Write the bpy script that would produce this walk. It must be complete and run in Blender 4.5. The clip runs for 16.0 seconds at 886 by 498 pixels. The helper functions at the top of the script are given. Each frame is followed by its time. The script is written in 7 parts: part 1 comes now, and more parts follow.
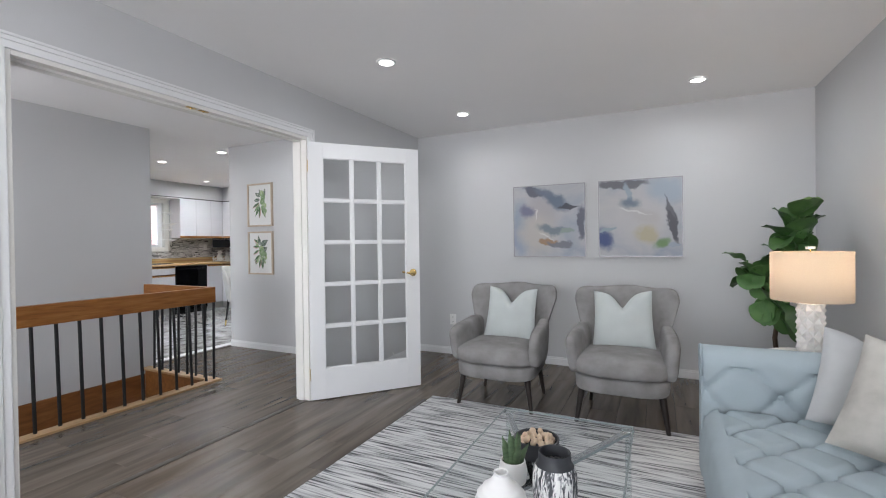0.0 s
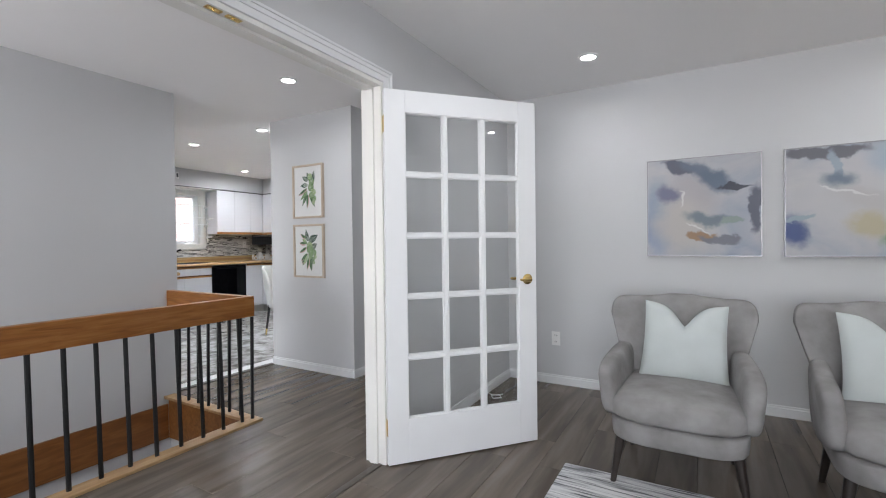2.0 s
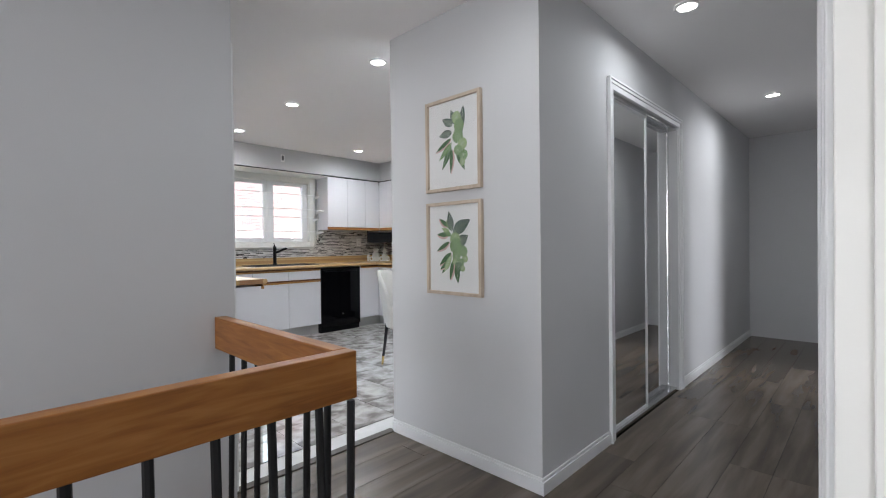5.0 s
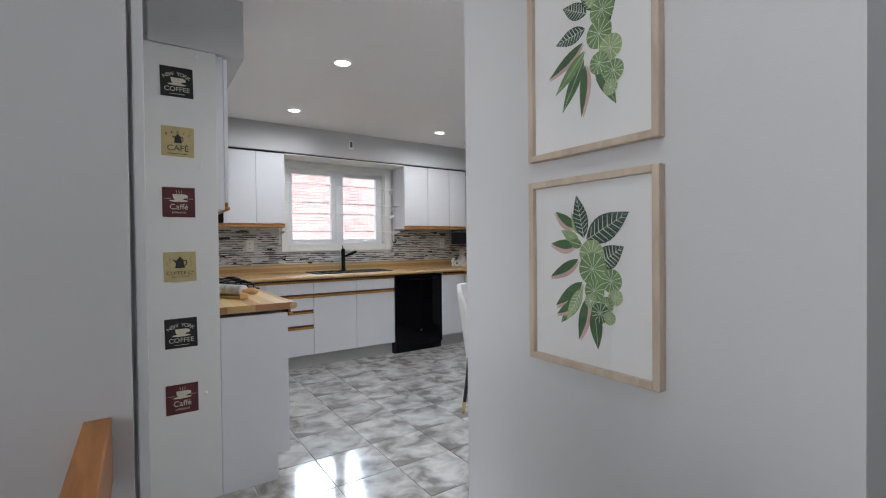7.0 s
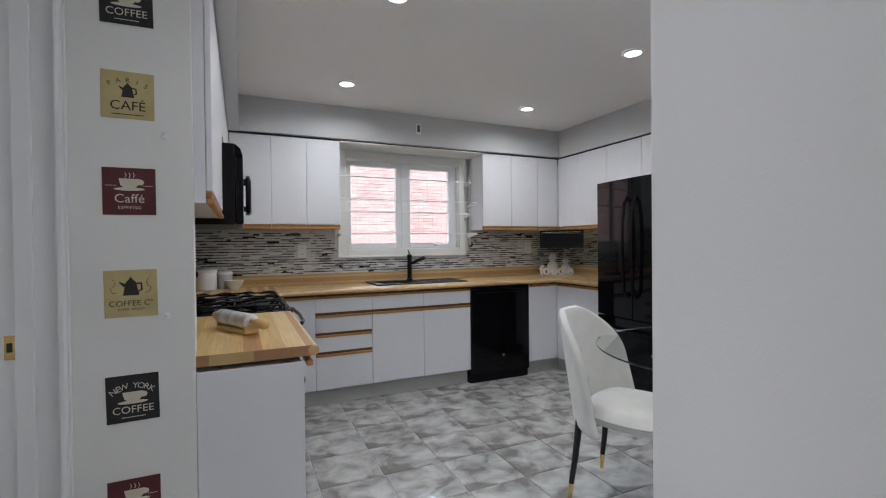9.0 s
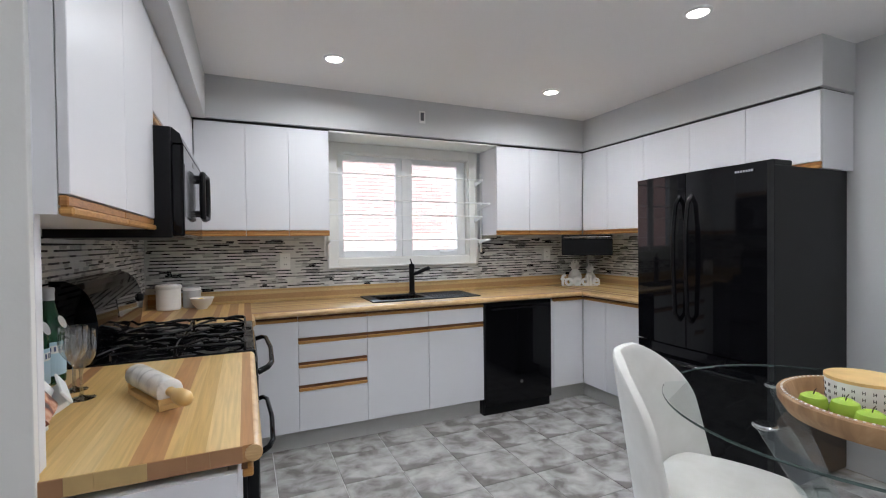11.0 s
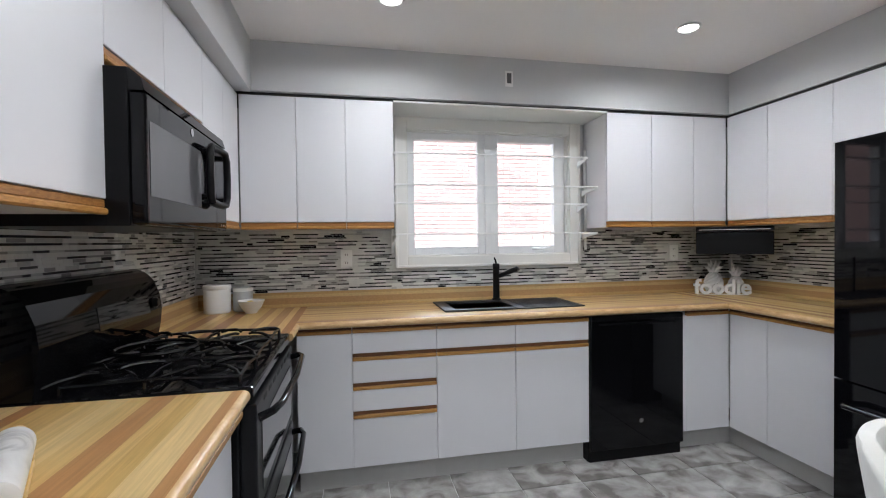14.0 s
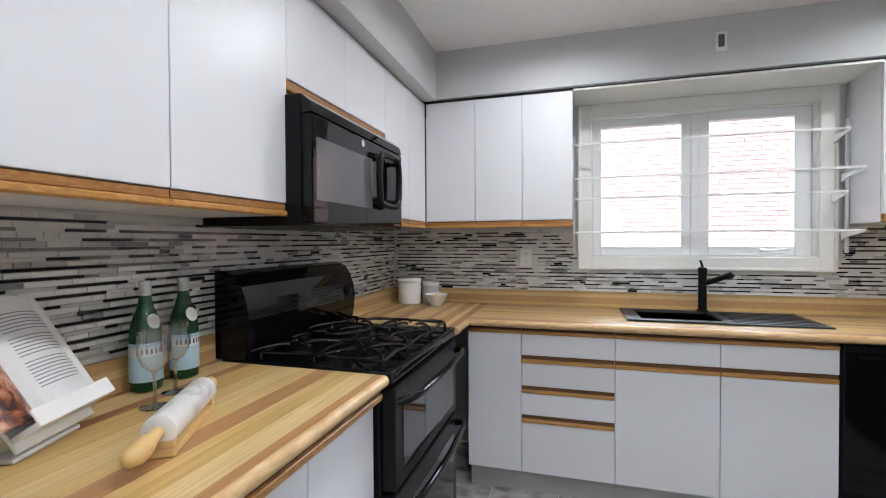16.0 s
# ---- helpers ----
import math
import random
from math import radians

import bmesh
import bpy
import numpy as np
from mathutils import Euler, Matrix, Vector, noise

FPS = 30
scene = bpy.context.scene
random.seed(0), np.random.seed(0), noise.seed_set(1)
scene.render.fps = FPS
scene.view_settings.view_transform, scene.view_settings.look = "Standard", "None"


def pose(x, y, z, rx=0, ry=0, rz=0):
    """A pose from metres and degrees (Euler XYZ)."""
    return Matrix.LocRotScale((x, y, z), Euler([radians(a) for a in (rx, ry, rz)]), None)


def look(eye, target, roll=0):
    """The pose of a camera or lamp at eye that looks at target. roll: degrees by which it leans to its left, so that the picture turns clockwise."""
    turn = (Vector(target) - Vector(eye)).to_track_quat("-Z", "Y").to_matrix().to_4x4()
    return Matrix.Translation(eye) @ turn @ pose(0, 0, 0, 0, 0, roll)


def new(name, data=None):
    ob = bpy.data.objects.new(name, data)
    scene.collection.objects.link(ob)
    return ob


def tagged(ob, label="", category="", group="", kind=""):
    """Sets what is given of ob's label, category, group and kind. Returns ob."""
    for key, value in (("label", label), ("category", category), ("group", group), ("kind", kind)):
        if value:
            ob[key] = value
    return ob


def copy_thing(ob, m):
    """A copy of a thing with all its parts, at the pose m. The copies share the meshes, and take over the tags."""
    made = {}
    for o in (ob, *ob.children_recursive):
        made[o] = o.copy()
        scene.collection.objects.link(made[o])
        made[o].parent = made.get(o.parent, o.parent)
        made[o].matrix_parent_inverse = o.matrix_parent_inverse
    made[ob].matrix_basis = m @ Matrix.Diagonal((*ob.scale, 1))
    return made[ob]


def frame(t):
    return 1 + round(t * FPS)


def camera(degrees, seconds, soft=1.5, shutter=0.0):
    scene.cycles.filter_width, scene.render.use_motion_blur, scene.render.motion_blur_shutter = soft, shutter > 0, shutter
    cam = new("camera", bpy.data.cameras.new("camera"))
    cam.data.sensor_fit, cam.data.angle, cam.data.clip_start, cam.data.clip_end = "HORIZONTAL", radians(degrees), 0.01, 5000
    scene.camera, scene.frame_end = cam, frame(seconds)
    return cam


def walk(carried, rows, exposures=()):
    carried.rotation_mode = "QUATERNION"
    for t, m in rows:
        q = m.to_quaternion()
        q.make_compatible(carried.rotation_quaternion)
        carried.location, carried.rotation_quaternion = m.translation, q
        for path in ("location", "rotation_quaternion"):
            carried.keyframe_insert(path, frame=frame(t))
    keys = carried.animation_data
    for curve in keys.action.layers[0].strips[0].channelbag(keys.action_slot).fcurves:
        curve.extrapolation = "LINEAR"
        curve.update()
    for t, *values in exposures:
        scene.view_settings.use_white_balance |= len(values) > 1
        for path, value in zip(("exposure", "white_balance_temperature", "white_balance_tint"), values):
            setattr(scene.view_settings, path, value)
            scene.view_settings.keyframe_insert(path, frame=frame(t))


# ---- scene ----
cam = camera(89.4, 16.0, 1.1)
PATH = [
    (0, (0.115, -0.045, 1.222), (-0.753, 1.756, 1.2), -0.7),
    (0.5, (-0.105, 0.13, 1.196), (-0.984, 1.926, 1.173), -0.6),
    (1, (-0.385, 0.299, 1.188), (-1.284, 2.086, 1.166), -0.4),
    (1.5, (-0.639, 0.508, 1.178), (-1.565, 2.28, 1.15), -0.5),
    (2, (-0.881, 0.727, 1.206), (-1.88, 2.459, 1.178), -0.7),
    (2.5, (-1.187, 0.933, 1.197), (-2.26, 2.62, 1.168), -0.6),
    (3, (-1.448, 1.125, 1.201), (-2.575, 2.777, 1.174), -0.5),
    (3.5, (-1.713, 1.35, 1.167), (-2.896, 2.962, 1.139), -0.6),
    (4, (-1.967, 1.535, 1.139), (-3.212, 3.1, 1.117), -0.6),
    (4.5, (-2.227, 1.767, 1.145), (-3.542, 3.273, 1.126), -0.6),
    (6.8, (-3.272, 2.726, 1.223), (-4.903, 3.883, 1.2), -0.6),
    (7, (-3.362, 2.82, 1.225), (-5.019, 3.939, 1.199), -0.6),
    (7.5, (-3.553, 2.985, 1.236), (-5.276, 4.001, 1.213), -0.8),
    (8, (-3.799, 3.107, 1.248), (-5.576, 4.025, 1.223), -0.5),
    (8.5, (-3.989, 3.194, 1.266), (-5.799, 4.043, 1.243), -0.5),
    (9, (-4.197, 3.269, 1.262), (-6.02, 4.09, 1.242), -0.6),
    (11.5, (-4.88, 3.543, 1.361), (-6.709, 4.351, 1.331), -0.7),
    (12, (-5.01, 3.605, 1.368), (-6.836, 4.419, 1.332), -0.7),
    (12.5, (-5.13, 3.634, 1.364), (-6.949, 4.464, 1.328), -0.7),
    (13, (-5.192, 3.671, 1.346), (-7.046, 4.421, 1.312), -0.8),
    (13.5, (-5.286, 3.734, 1.329), (-7.192, 4.339, 1.293), -0.8),
    (14, (-5.376, 3.792, 1.324), (-7.335, 4.19, 1.288), -0.7),
    (14.5, (-5.413, 3.837, 1.328), (-7.405, 4.009, 1.291), -0.7),
    (15, (-5.436, 3.92, 1.325), (-7.435, 3.859, 1.291), -0.5),
    (15.5, (-5.444, 3.995, 1.326), (-7.417, 3.669, 1.294), -0.4),
    (16, (-5.453, 4.038, 1.318), (-7.374, 3.482, 1.287), -0.3),
]
walk(cam, [(t, look(eye, target, roll)) for t, eye, target, roll in PATH],
     [(0, 1.48), (1.5, 1.53), (2.5, 1.60), (3.5, 1.60), (4.5, 1.48), (7, 1.12), (8, 1.02), (9, 0.95), (11.5, 1.40), (12.5, 1.34), (14, 1.31), (15, 1.48), (16, 1.47)])


# ---- light ----
world = bpy.data.worlds.new("sky")
scene.world = world
world.use_nodes = True
wn = world.node_tree.nodes
sky = wn.new("ShaderNodeTexSky")
sky.sky_type, sky.sun_disc = "NISHITA", False
sky.sun_elevation, sky.sun_rotation = radians(42), radians(250)
world.node_tree.links.new(sky.outputs["Color"], wn["Background"].inputs["Color"])
wn["Background"].inputs["Strength"].default_value = 0.12
sun = new("sun", bpy.data.lights.new("sun", "SUN"))
sun.data.energy, sun.data.angle, sun.data.color = 5.0, radians(0.6), (1.0, 0.95, 0.88)
sun.matrix_world = look((3, 1, 6), (-3.0, -1.2, 0))

LIVING_DOWNLIGHT, HALL_DOWNLIGHT, KITCHEN_DOWNLIGHT = 1.4, 1.7, 3.15
LAMP_WATTS = 2.0
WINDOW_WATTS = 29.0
SKY_LAMP_WATTS = 210.0


def window_light(name, centre, target, wide, high, watts, colour=(0.945, 0.95, 1.0)):
    ob = new(name, bpy.data.lights.new(name, "AREA"))
    ob.data.shape, ob.data.size, ob.data.size_y = "RECTANGLE", wide, high
    ob.data.energy, ob.data.color, ob.data.spread = watts, colour, radians(150)
    ob.matrix_world = look(centre, target)
    return ob


# ---- materials ----
def mat(name, colour, rough=0.5, metal=0.0, var=0.0, scale=6.0, bump=0.0, bscale=60.0, stretch=(1, 1, 1), rvar=0.0,
        coat=0.0, emit=0.0, trans=0.0, ior=1.45, spec=0.5, colour2=None, rand=0.0, coords="Object", island=False):
    """A surface with variation at two scales: broad tone and fine grain, in metres."""
    m = bpy.data.materials.new(name)
    m.use_nodes = True
    nt = m.node_tree
    b = nt.nodes["Principled BSDF"]
    b.inputs["Roughness"].default_value, b.inputs["Metallic"].default_value = rough, metal
    b.inputs["Base Color"].default_value = (*colour, 1)
    b.inputs["IOR"].default_value = ior
    b.inputs["Specular IOR Level"].default_value = spec
    b.inputs["Coat Weight"].default_value = coat
    b.inputs["Transmission Weight"].default_value = trans
    if emit:
        b.inputs["Emission Color"].default_value, b.inputs["Emission Strength"].default_value = (*colour, 1), emit
    co = nt.nodes.new("ShaderNodeTexCoord")
    mp = nt.nodes.new("ShaderNodeMapping")
    mp.inputs["Scale"].default_value = stretch
    nt.links.new(co.outputs[coords], mp.inputs["Vector"])
    src = mp.outputs["Vector"]
    if var or colour2:
        n1 = nt.nodes.new("ShaderNodeTexNoise")
        n1.inputs["Scale"].default_value, n1.inputs["Detail"].default_value = scale, 6
        nt.links.new(src, n1.inputs["Vector"])
        mix = nt.nodes.new("ShaderNodeMix")
        mix.data_type = "RGBA"
        c2 = colour2 or tuple(c * (1 - var) for c in colour)
        c1 = colour if colour2 else tuple(min(1, c * (1 + var)) for c in colour)
        mix.inputs[6].default_value, mix.inputs[7].default_value = (*c1, 1), (*c2, 1)
        ramp = nt.nodes.new("ShaderNodeMapRange")
        ramp.inputs[1].default_value, ramp.inputs[2].default_value = 0.3, 0.7
        nt.links.new(n1.outputs["Fac"], ramp.inputs[0])
        nt.links.new(ramp.outputs[0], mix.inputs[0])
        out = mix.outputs[2]
        if rand:
            hsv = nt.nodes.new("ShaderNodeHueSaturation")
            info = nt.nodes.new("ShaderNodeNewGeometry" if island else "ShaderNodeObjectInfo")
            mr = nt.nodes.new("ShaderNodeMapRange")
            mr.inputs[3].default_value, mr.inputs[4].default_value = 1 - rand, 1 + rand
            nt.links.new(info.outputs["Random Per Island" if island else "Random"], mr.inputs[0])
            nt.links.new(mr.outputs[0], hsv.inputs["Value"])
            nt.links.new(out, hsv.inputs["Color"])
            out = hsv.outputs["Color"]
        nt.links.new(out, b.inputs["Base Color"])
        if rvar:
            rr = nt.nodes.new("ShaderNodeMapRange")
            rr.inputs[3].default_value, rr.inputs[4].default_value = rough - rvar, rough + rvar
            nt.links.new(n1.outputs["Fac"], rr.inputs[0])
            nt.links.new(rr.outputs[0], b.inputs["Roughness"])
    if bump:
        n2 = nt.nodes.new("ShaderNodeTexNoise")
        n2.inputs["Scale"].default_value, n2.inputs["Detail"].default_value = bscale, 4
        nt.links.new(src, n2.inputs["Vector"])
        bp = nt.nodes.new("ShaderNodeBump")
        bp.inputs["Strength"].default_value, bp.inputs["Distance"].default_value = bump, 0.004
        nt.links.new(n2.outputs["Fac"], bp.inputs["Height"])
        nt.links.new(bp.outputs["Normal"], b.inputs["Normal"])
    return m


def ramp_mat(name, stops, scale, stretch, rough=0.5, bump=0.0, detail=6.0, distort=0.0, rand=0.0, shift=0.0, coat=0.0):
    """Streaked or marbled surface: stretched noise through a colour ramp, shifted from piece to piece."""
    m = bpy.data.materials.new(name)
    m.use_nodes = True
    nt = m.node_tree
    b = nt.nodes["Principled BSDF"]
    b.inputs["Roughness"].default_value = rough
    b.inputs["Coat Weight"].default_value = coat
    co, mp, n = nt.nodes.new("ShaderNodeTexCoord"), nt.nodes.new("ShaderNodeMapping"), nt.nodes.new("ShaderNodeTexNoise")
    mp.inputs["Scale"].default_value = stretch
    n.inputs["Scale"].default_value, n.inputs["Detail"].default_value, n.inputs["Distortion"].default_value = scale, detail, distort
    info = nt.nodes.new("ShaderNodeObjectInfo")
    if shift:
        mul = nt.nodes.new("ShaderNodeMath")
        mul.operation = "MULTIPLY"
        mul.inputs[1].default_value = shift
        comb = nt.nodes.new("ShaderNodeCombineXYZ")
        nt.links.new(info.outputs["Random"], mul.inputs[0])
        for k in range(3):
            nt.links.new(mul.outputs[0], comb.inputs[k])
        nt.links.new(comb.outputs[0], mp.inputs["Location"])
    nt.links.new(co.outputs["Object"], mp.inputs["Vector"])
    nt.links.new(mp.outputs["Vector"], n.inputs["Vector"])
    ramp = nt.nodes.new("ShaderNodeValToRGB")
    while len(ramp.color_ramp.elements) < len(stops):
        ramp.color_ramp.elements.new(0.5)
    for e, (p, c) in zip(ramp.color_ramp.elements, stops):
        e.position, e.color = p, (*c, 1)
    nt.links.new(n.outputs["Fac"], ramp.inputs["Fac"])
    out = ramp.outputs["Color"]
    if rand:
        hsv, mr = nt.nodes.new("ShaderNodeHueSaturation"), nt.nodes.new("ShaderNodeMapRange")
        mr.inputs[3].default_value, mr.inputs[4].default_value = 1 - rand, 1 + rand
        nt.links.new(info.outputs["Random"], mr.inputs[0])
        nt.links.new(mr.outputs[0], hsv.inputs["Value"])
        nt.links.new(out, hsv.inputs["Color"])
        out = hsv.outputs["Color"]
    nt.links.new(out, b.inputs["Base Color"])
    if bump:
        bp = nt.nodes.new("ShaderNodeBump")
        bp.inputs["Strength"].default_value, bp.inputs["Distance"].default_value = bump, 0.003
        nt.links.new(n.outputs["Fac"], bp.inputs["Height"])
        nt.links.new(bp.outputs["Normal"], b.inputs["Normal"])
    return m


def clear_glass(name, colour=(1, 1, 1), rough=0.0, share=0.07, grazing=0.7, power=4.5):
    """Thin pane: clear, with a share of mirror reflection that grows towards grazing."""
    m = bpy.data.materials.new(name)
    m.use_nodes = True
    nt = m.node_tree
    nt.nodes.remove(nt.nodes["Principled BSDF"])
    tr, gl, mix = nt.nodes.new("ShaderNodeBsdfTransparent"), nt.nodes.new("ShaderNodeBsdfGlossy"), nt.nodes.new("ShaderNodeMixShader")
    lw, pw, mr = nt.nodes.new("ShaderNodeLayerWeight"), nt.nodes.new("ShaderNodeMath"), nt.nodes.new("ShaderNodeMapRange")
    tr.inputs["Color"].default_value = (*colour, 1)
    gl.inputs["Roughness"].default_value = rough
    lw.inputs["Blend"].default_value = 0.5
    pw.operation = "POWER"
    pw.inputs[1].default_value = power
    mr.inputs[3].default_value, mr.inputs[4].default_value = share, grazing
    nt.links.new(lw.outputs["Facing"], pw.inputs[0])
    nt.links.new(pw.outputs[0], mr.inputs[0])
    nt.links.new(mr.outputs[0], mix.inputs[0])
    nt.links.new(tr.outputs[0], mix.inputs[1])
    nt.links.new(gl.outputs[0], mix.inputs[2])
    nt.links.new(mix.outputs[0], nt.nodes["Material Output"].inputs["Surface"])
    return m


def shade_cloth(name, colour):
    """Linen that lets part of the lamp's light through."""
    m = bpy.data.materials.new(name)
    m.use_nodes = True
    nt = m.node_tree
    nt.nodes.remove(nt.nodes["Principled BSDF"])
    di, tl, mix = nt.nodes.new("ShaderNodeBsdfDiffuse"), nt.nodes.new("ShaderNodeBsdfTranslucent"), nt.nodes.new("ShaderNodeMixShader")
    co, wv = nt.nodes.new("ShaderNodeTexCoord"), nt.nodes.new("ShaderNodeTexNoise")
    wv.inputs["Scale"].default_value = 220
    hsv, mr = nt.nodes.new("ShaderNodeHueSaturation"), nt.nodes.new("ShaderNodeMapRange")
    mr.inputs[3].default_value, mr.inputs[4].default_value = 0.9, 1.08
    nt.links.new(co.outputs["Object"], wv.inputs["Vector"])
    nt.links.new(wv.outputs["Fac"], mr.inputs[0])
    nt.links.new(mr.outputs[0], hsv.inputs["Value"])
    hsv.inputs["Color"].default_value = (*colour, 1)
    for n in (di, tl):
        nt.links.new(hsv.outputs["Color"], n.inputs["Color"])
    mix.inputs[0].default_value = 0.42
    nt.links.new(di.outputs[0], mix.inputs[1])
    nt.links.new(tl.outputs[0], mix.inputs[2])
    nt.links.new(mix.outputs[0], nt.nodes["Material Output"].inputs["Surface"])
    return m


WALL = mat("wall_paint", (0.603, 0.606, 0.614), 0.75, var=0.02, scale=0.8, bump=0.12, bscale=260)
WALL_DARK = mat("lower_wall_paint", (0.42, 0.425, 0.44), 0.75, var=0.02, scale=0.8, bump=0.12, bscale=260)
CEIL = mat("ceiling_paint", (0.90, 0.888, 0.885), 0.85, var=0.015, scale=0.7, bump=0.15, bscale=200)
TRIM = mat("white_trim_paint", (0.79, 0.795, 0.80), 0.38, var=0.02, scale=3, bump=0.05, bscale=90)
CREAM = mat("cream_trim_paint", (0.77, 0.76, 0.725), 0.42, var=0.03, scale=3, bump=0.05, bscale=90)
CAB = mat("white_laminate", (0.755, 0.755, 0.785), 0.33, var=0.012, scale=2, bump=0.05, bscale=420)
PLANK = ramp_mat("grey_oak_laminate", [(0.28, (0.073, 0.055, 0.041)), (0.46, (0.108, 0.084, 0.064)), (0.58, (0.142, 0.114, 0.089)), (0.74, (0.180, 0.148, 0.118))],
                 3.6, (3.4, 0.36, 1), 0.27, 0.05, 8, 0.3, 0.14, 40.0)
PLANK_STRIP = mat("brown_floor_strip", (0.09, 0.075, 0.062), 0.45, var=0.2, scale=30)
SEAM = mat("dark_floor_joint", (0.06, 0.05, 0.045), 0.7, var=0.1)
OAK = ramp_mat("honey_oak", [(0.3, (0.235, 0.079, 0.013)), (0.5, (0.325, 0.122, 0.024)), (0.7, (0.395, 0.165, 0.040))], 5, (9, 0.9, 9), 0.4, 0.08, 8, 0.9)
OAKX = ramp_mat("honey_oak_crosswise", [(0.3, (0.235, 0.079, 0.013)), (0.5, (0.325, 0.122, 0.024)), (0.7, (0.395, 0.165, 0.040))], 5, (0.9, 9, 9), 0.4, 0.08, 8, 0.9)
STAINED = ramp_mat("stained_stair_board", [(0.3, (0.17, 0.060, 0.014)), (0.55, (0.24, 0.092, 0.025)), (0.75, (0.30, 0.125, 0.04))], 5, (6, 0.8, 6), 0.42, 0.06, 8, 0.9)
PALE_OAK = ramp_mat("pale_worn_oak", [(0.3, (0.36, 0.205, 0.09)), (0.6, (0.48, 0.31, 0.16)), (0.8, (0.56, 0.40, 0.24))], 5, (6, 0.8, 6), 0.45, 0.05, 7, 0.5)
PULL = ramp_mat("oak_finger_pull", [(0.3, (0.34, 0.15, 0.036)), (0.5, (0.47, 0.23, 0.062)), (0.7, (0.56, 0.305, 0.095))], 5, (9, 0.9, 30), 0.4, 0.05, 7, 0.6)
# same oak darkened: the recess's shade is painted into this colour
PULL_SHADE = mat("oak_pull_groove_shade", (0.15, 0.062, 0.022), 0.5, var=0.2, scale=9)
BLACK_METAL = mat("black_painted_metal", (0.012, 0.012, 0.013), 0.42, var=0.1, scale=12)
BLACK_GLOSS = mat("black_gloss_enamel", (0.004, 0.004, 0.005), 0.045, var=0.1, scale=5, spec=0.30)
BLACK_SATIN = mat("black_satin_steel", (0.007, 0.007, 0.008), 0.30, var=0.08, scale=9, bump=0.05, bscale=300, spec=0.2)
BLACK_IRON = mat("cast_iron", (0.006, 0.006, 0.007), 0.24, var=0.2, scale=30, bump=0.12, bscale=220)
GRANITE = mat("black_composite", (0.018, 0.018, 0.02), 0.5, var=0.3, scale=160, bump=0.25, bscale=300)
DARK_GLASS = mat("dark_oven_glass", (0.02, 0.021, 0.023), 0.06, var=0.05, scale=3, coat=0.5)
GREY_GLASS = mat("grey_microwave_screen", (0.10, 0.10, 0.105), 0.12, var=0.06, scale=5)
BRASS = mat("polished_brass", (0.72, 0.52, 0.20), 0.24, 1.0, var=0.06, scale=20)
CHROME = mat("brushed_steel", (0.62, 0.62, 0.63), 0.22, 1.0, var=0.05, scale=30)
NICKEL = mat("silver_picture_frame", (0.30, 0.30, 0.31), 0.35, 0.8, var=0.05, scale=20)
MIRROR = mat("mirror", (0.88, 0.89, 0.89), 0.015, 1.0)
GLASS = clear_glass("clear_pane", (0.97, 0.98, 0.98), 0.0, 0.06)
PIC_GLASS = clear_glass("picture_glass", (1, 1, 1), 0.02, 0.05)
TABLE_GLASS = clear_glass("table_glass", (0.90, 0.93, 0.93), 0.0, 0.06)
GLASS_EDGE = mat("green_glass_edge", (0.06, 0.11, 0.10), 0.08, trans=0.5, var=0.05)
WINE_GLASS = clear_glass("wine_glass", (0.94, 0.95, 0.95), 0.0, 0.16, 0.85, 1.8)
CRYSTAL = clear_glass("solid_crystal", (0.86, 0.88, 0.88), 0.0, 0.28, 0.9, 1.2)
BOTTLE = mat("green_bottle_glass", (0.02, 0.16, 0.06), 0.05, trans=0.75, ior=1.45, var=0.05)
VELVET = mat("grey_velvet", (0.215, 0.205, 0.203), 0.9, scale=8, bump=0.35, bscale=240, colour2=(0.325, 0.315, 0.312), spec=0.2)
MINT = mat("pale_mint_linen", (0.53, 0.565, 0.555), 0.95, var=0.03, scale=9, bump=0.4, bscale=420, spec=0.15)
BLUE = mat("duck_egg_blue_linen", (0.40, 0.465, 0.495), 0.92, var=0.04, scale=8, bump=0.4, bscale=420, spec=0.15)
SAND = mat("sand_velvet", (0.40, 0.38, 0.345), 0.9, scale=11, bump=0.3, bscale=220, colour2=(0.53, 0.51, 0.47), spec=0.2)
PEARL = mat("pearl_grey_linen", (0.50, 0.505, 0.505), 0.92, var=0.05, scale=9, bump=0.35, bscale=380, spec=0.15)
IVORY = mat("ivory_velvet", (0.66, 0.645, 0.61), 0.85, scale=9, bump=0.3, bscale=320, colour2=(0.745, 0.735, 0.705), spec=0.2)
DARK_WOOD = mat("espresso_wood", (0.022, 0.016, 0.014), 0.4, var=0.2, scale=20)
RUG = ramp_mat("streaked_rug", [(0.36, (0.055, 0.056, 0.06)), (0.43, (0.28, 0.28, 0.285)), (0.52, (0.60, 0.60, 0.60)), (0.70, (0.74, 0.735, 0.72))], 9, (0.32, 7.5, 1), 0.95, 0.5, 6, 0.5)
CERAMIC = mat("white_ceramic", (0.80, 0.79, 0.77), 0.28, var=0.02, scale=8)
MATT_CERAMIC = mat("matt_white_ceramic", (0.80, 0.80, 0.79), 0.5, var=0.03, scale=12)
CHARCOAL = mat("charcoal_ceramic", (0.035, 0.037, 0.042), 0.5, var=0.2, scale=20)
SCRATCHED = ramp_mat("scratched_ceramic", [(0.44, (0.05, 0.053, 0.06)), (0.5, (0.35, 0.35, 0.36)), (0.55, (0.74, 0.73, 0.71))], 30, (3.0, 3.0, 0.6), 0.55, 0.3, 5, 1.4)
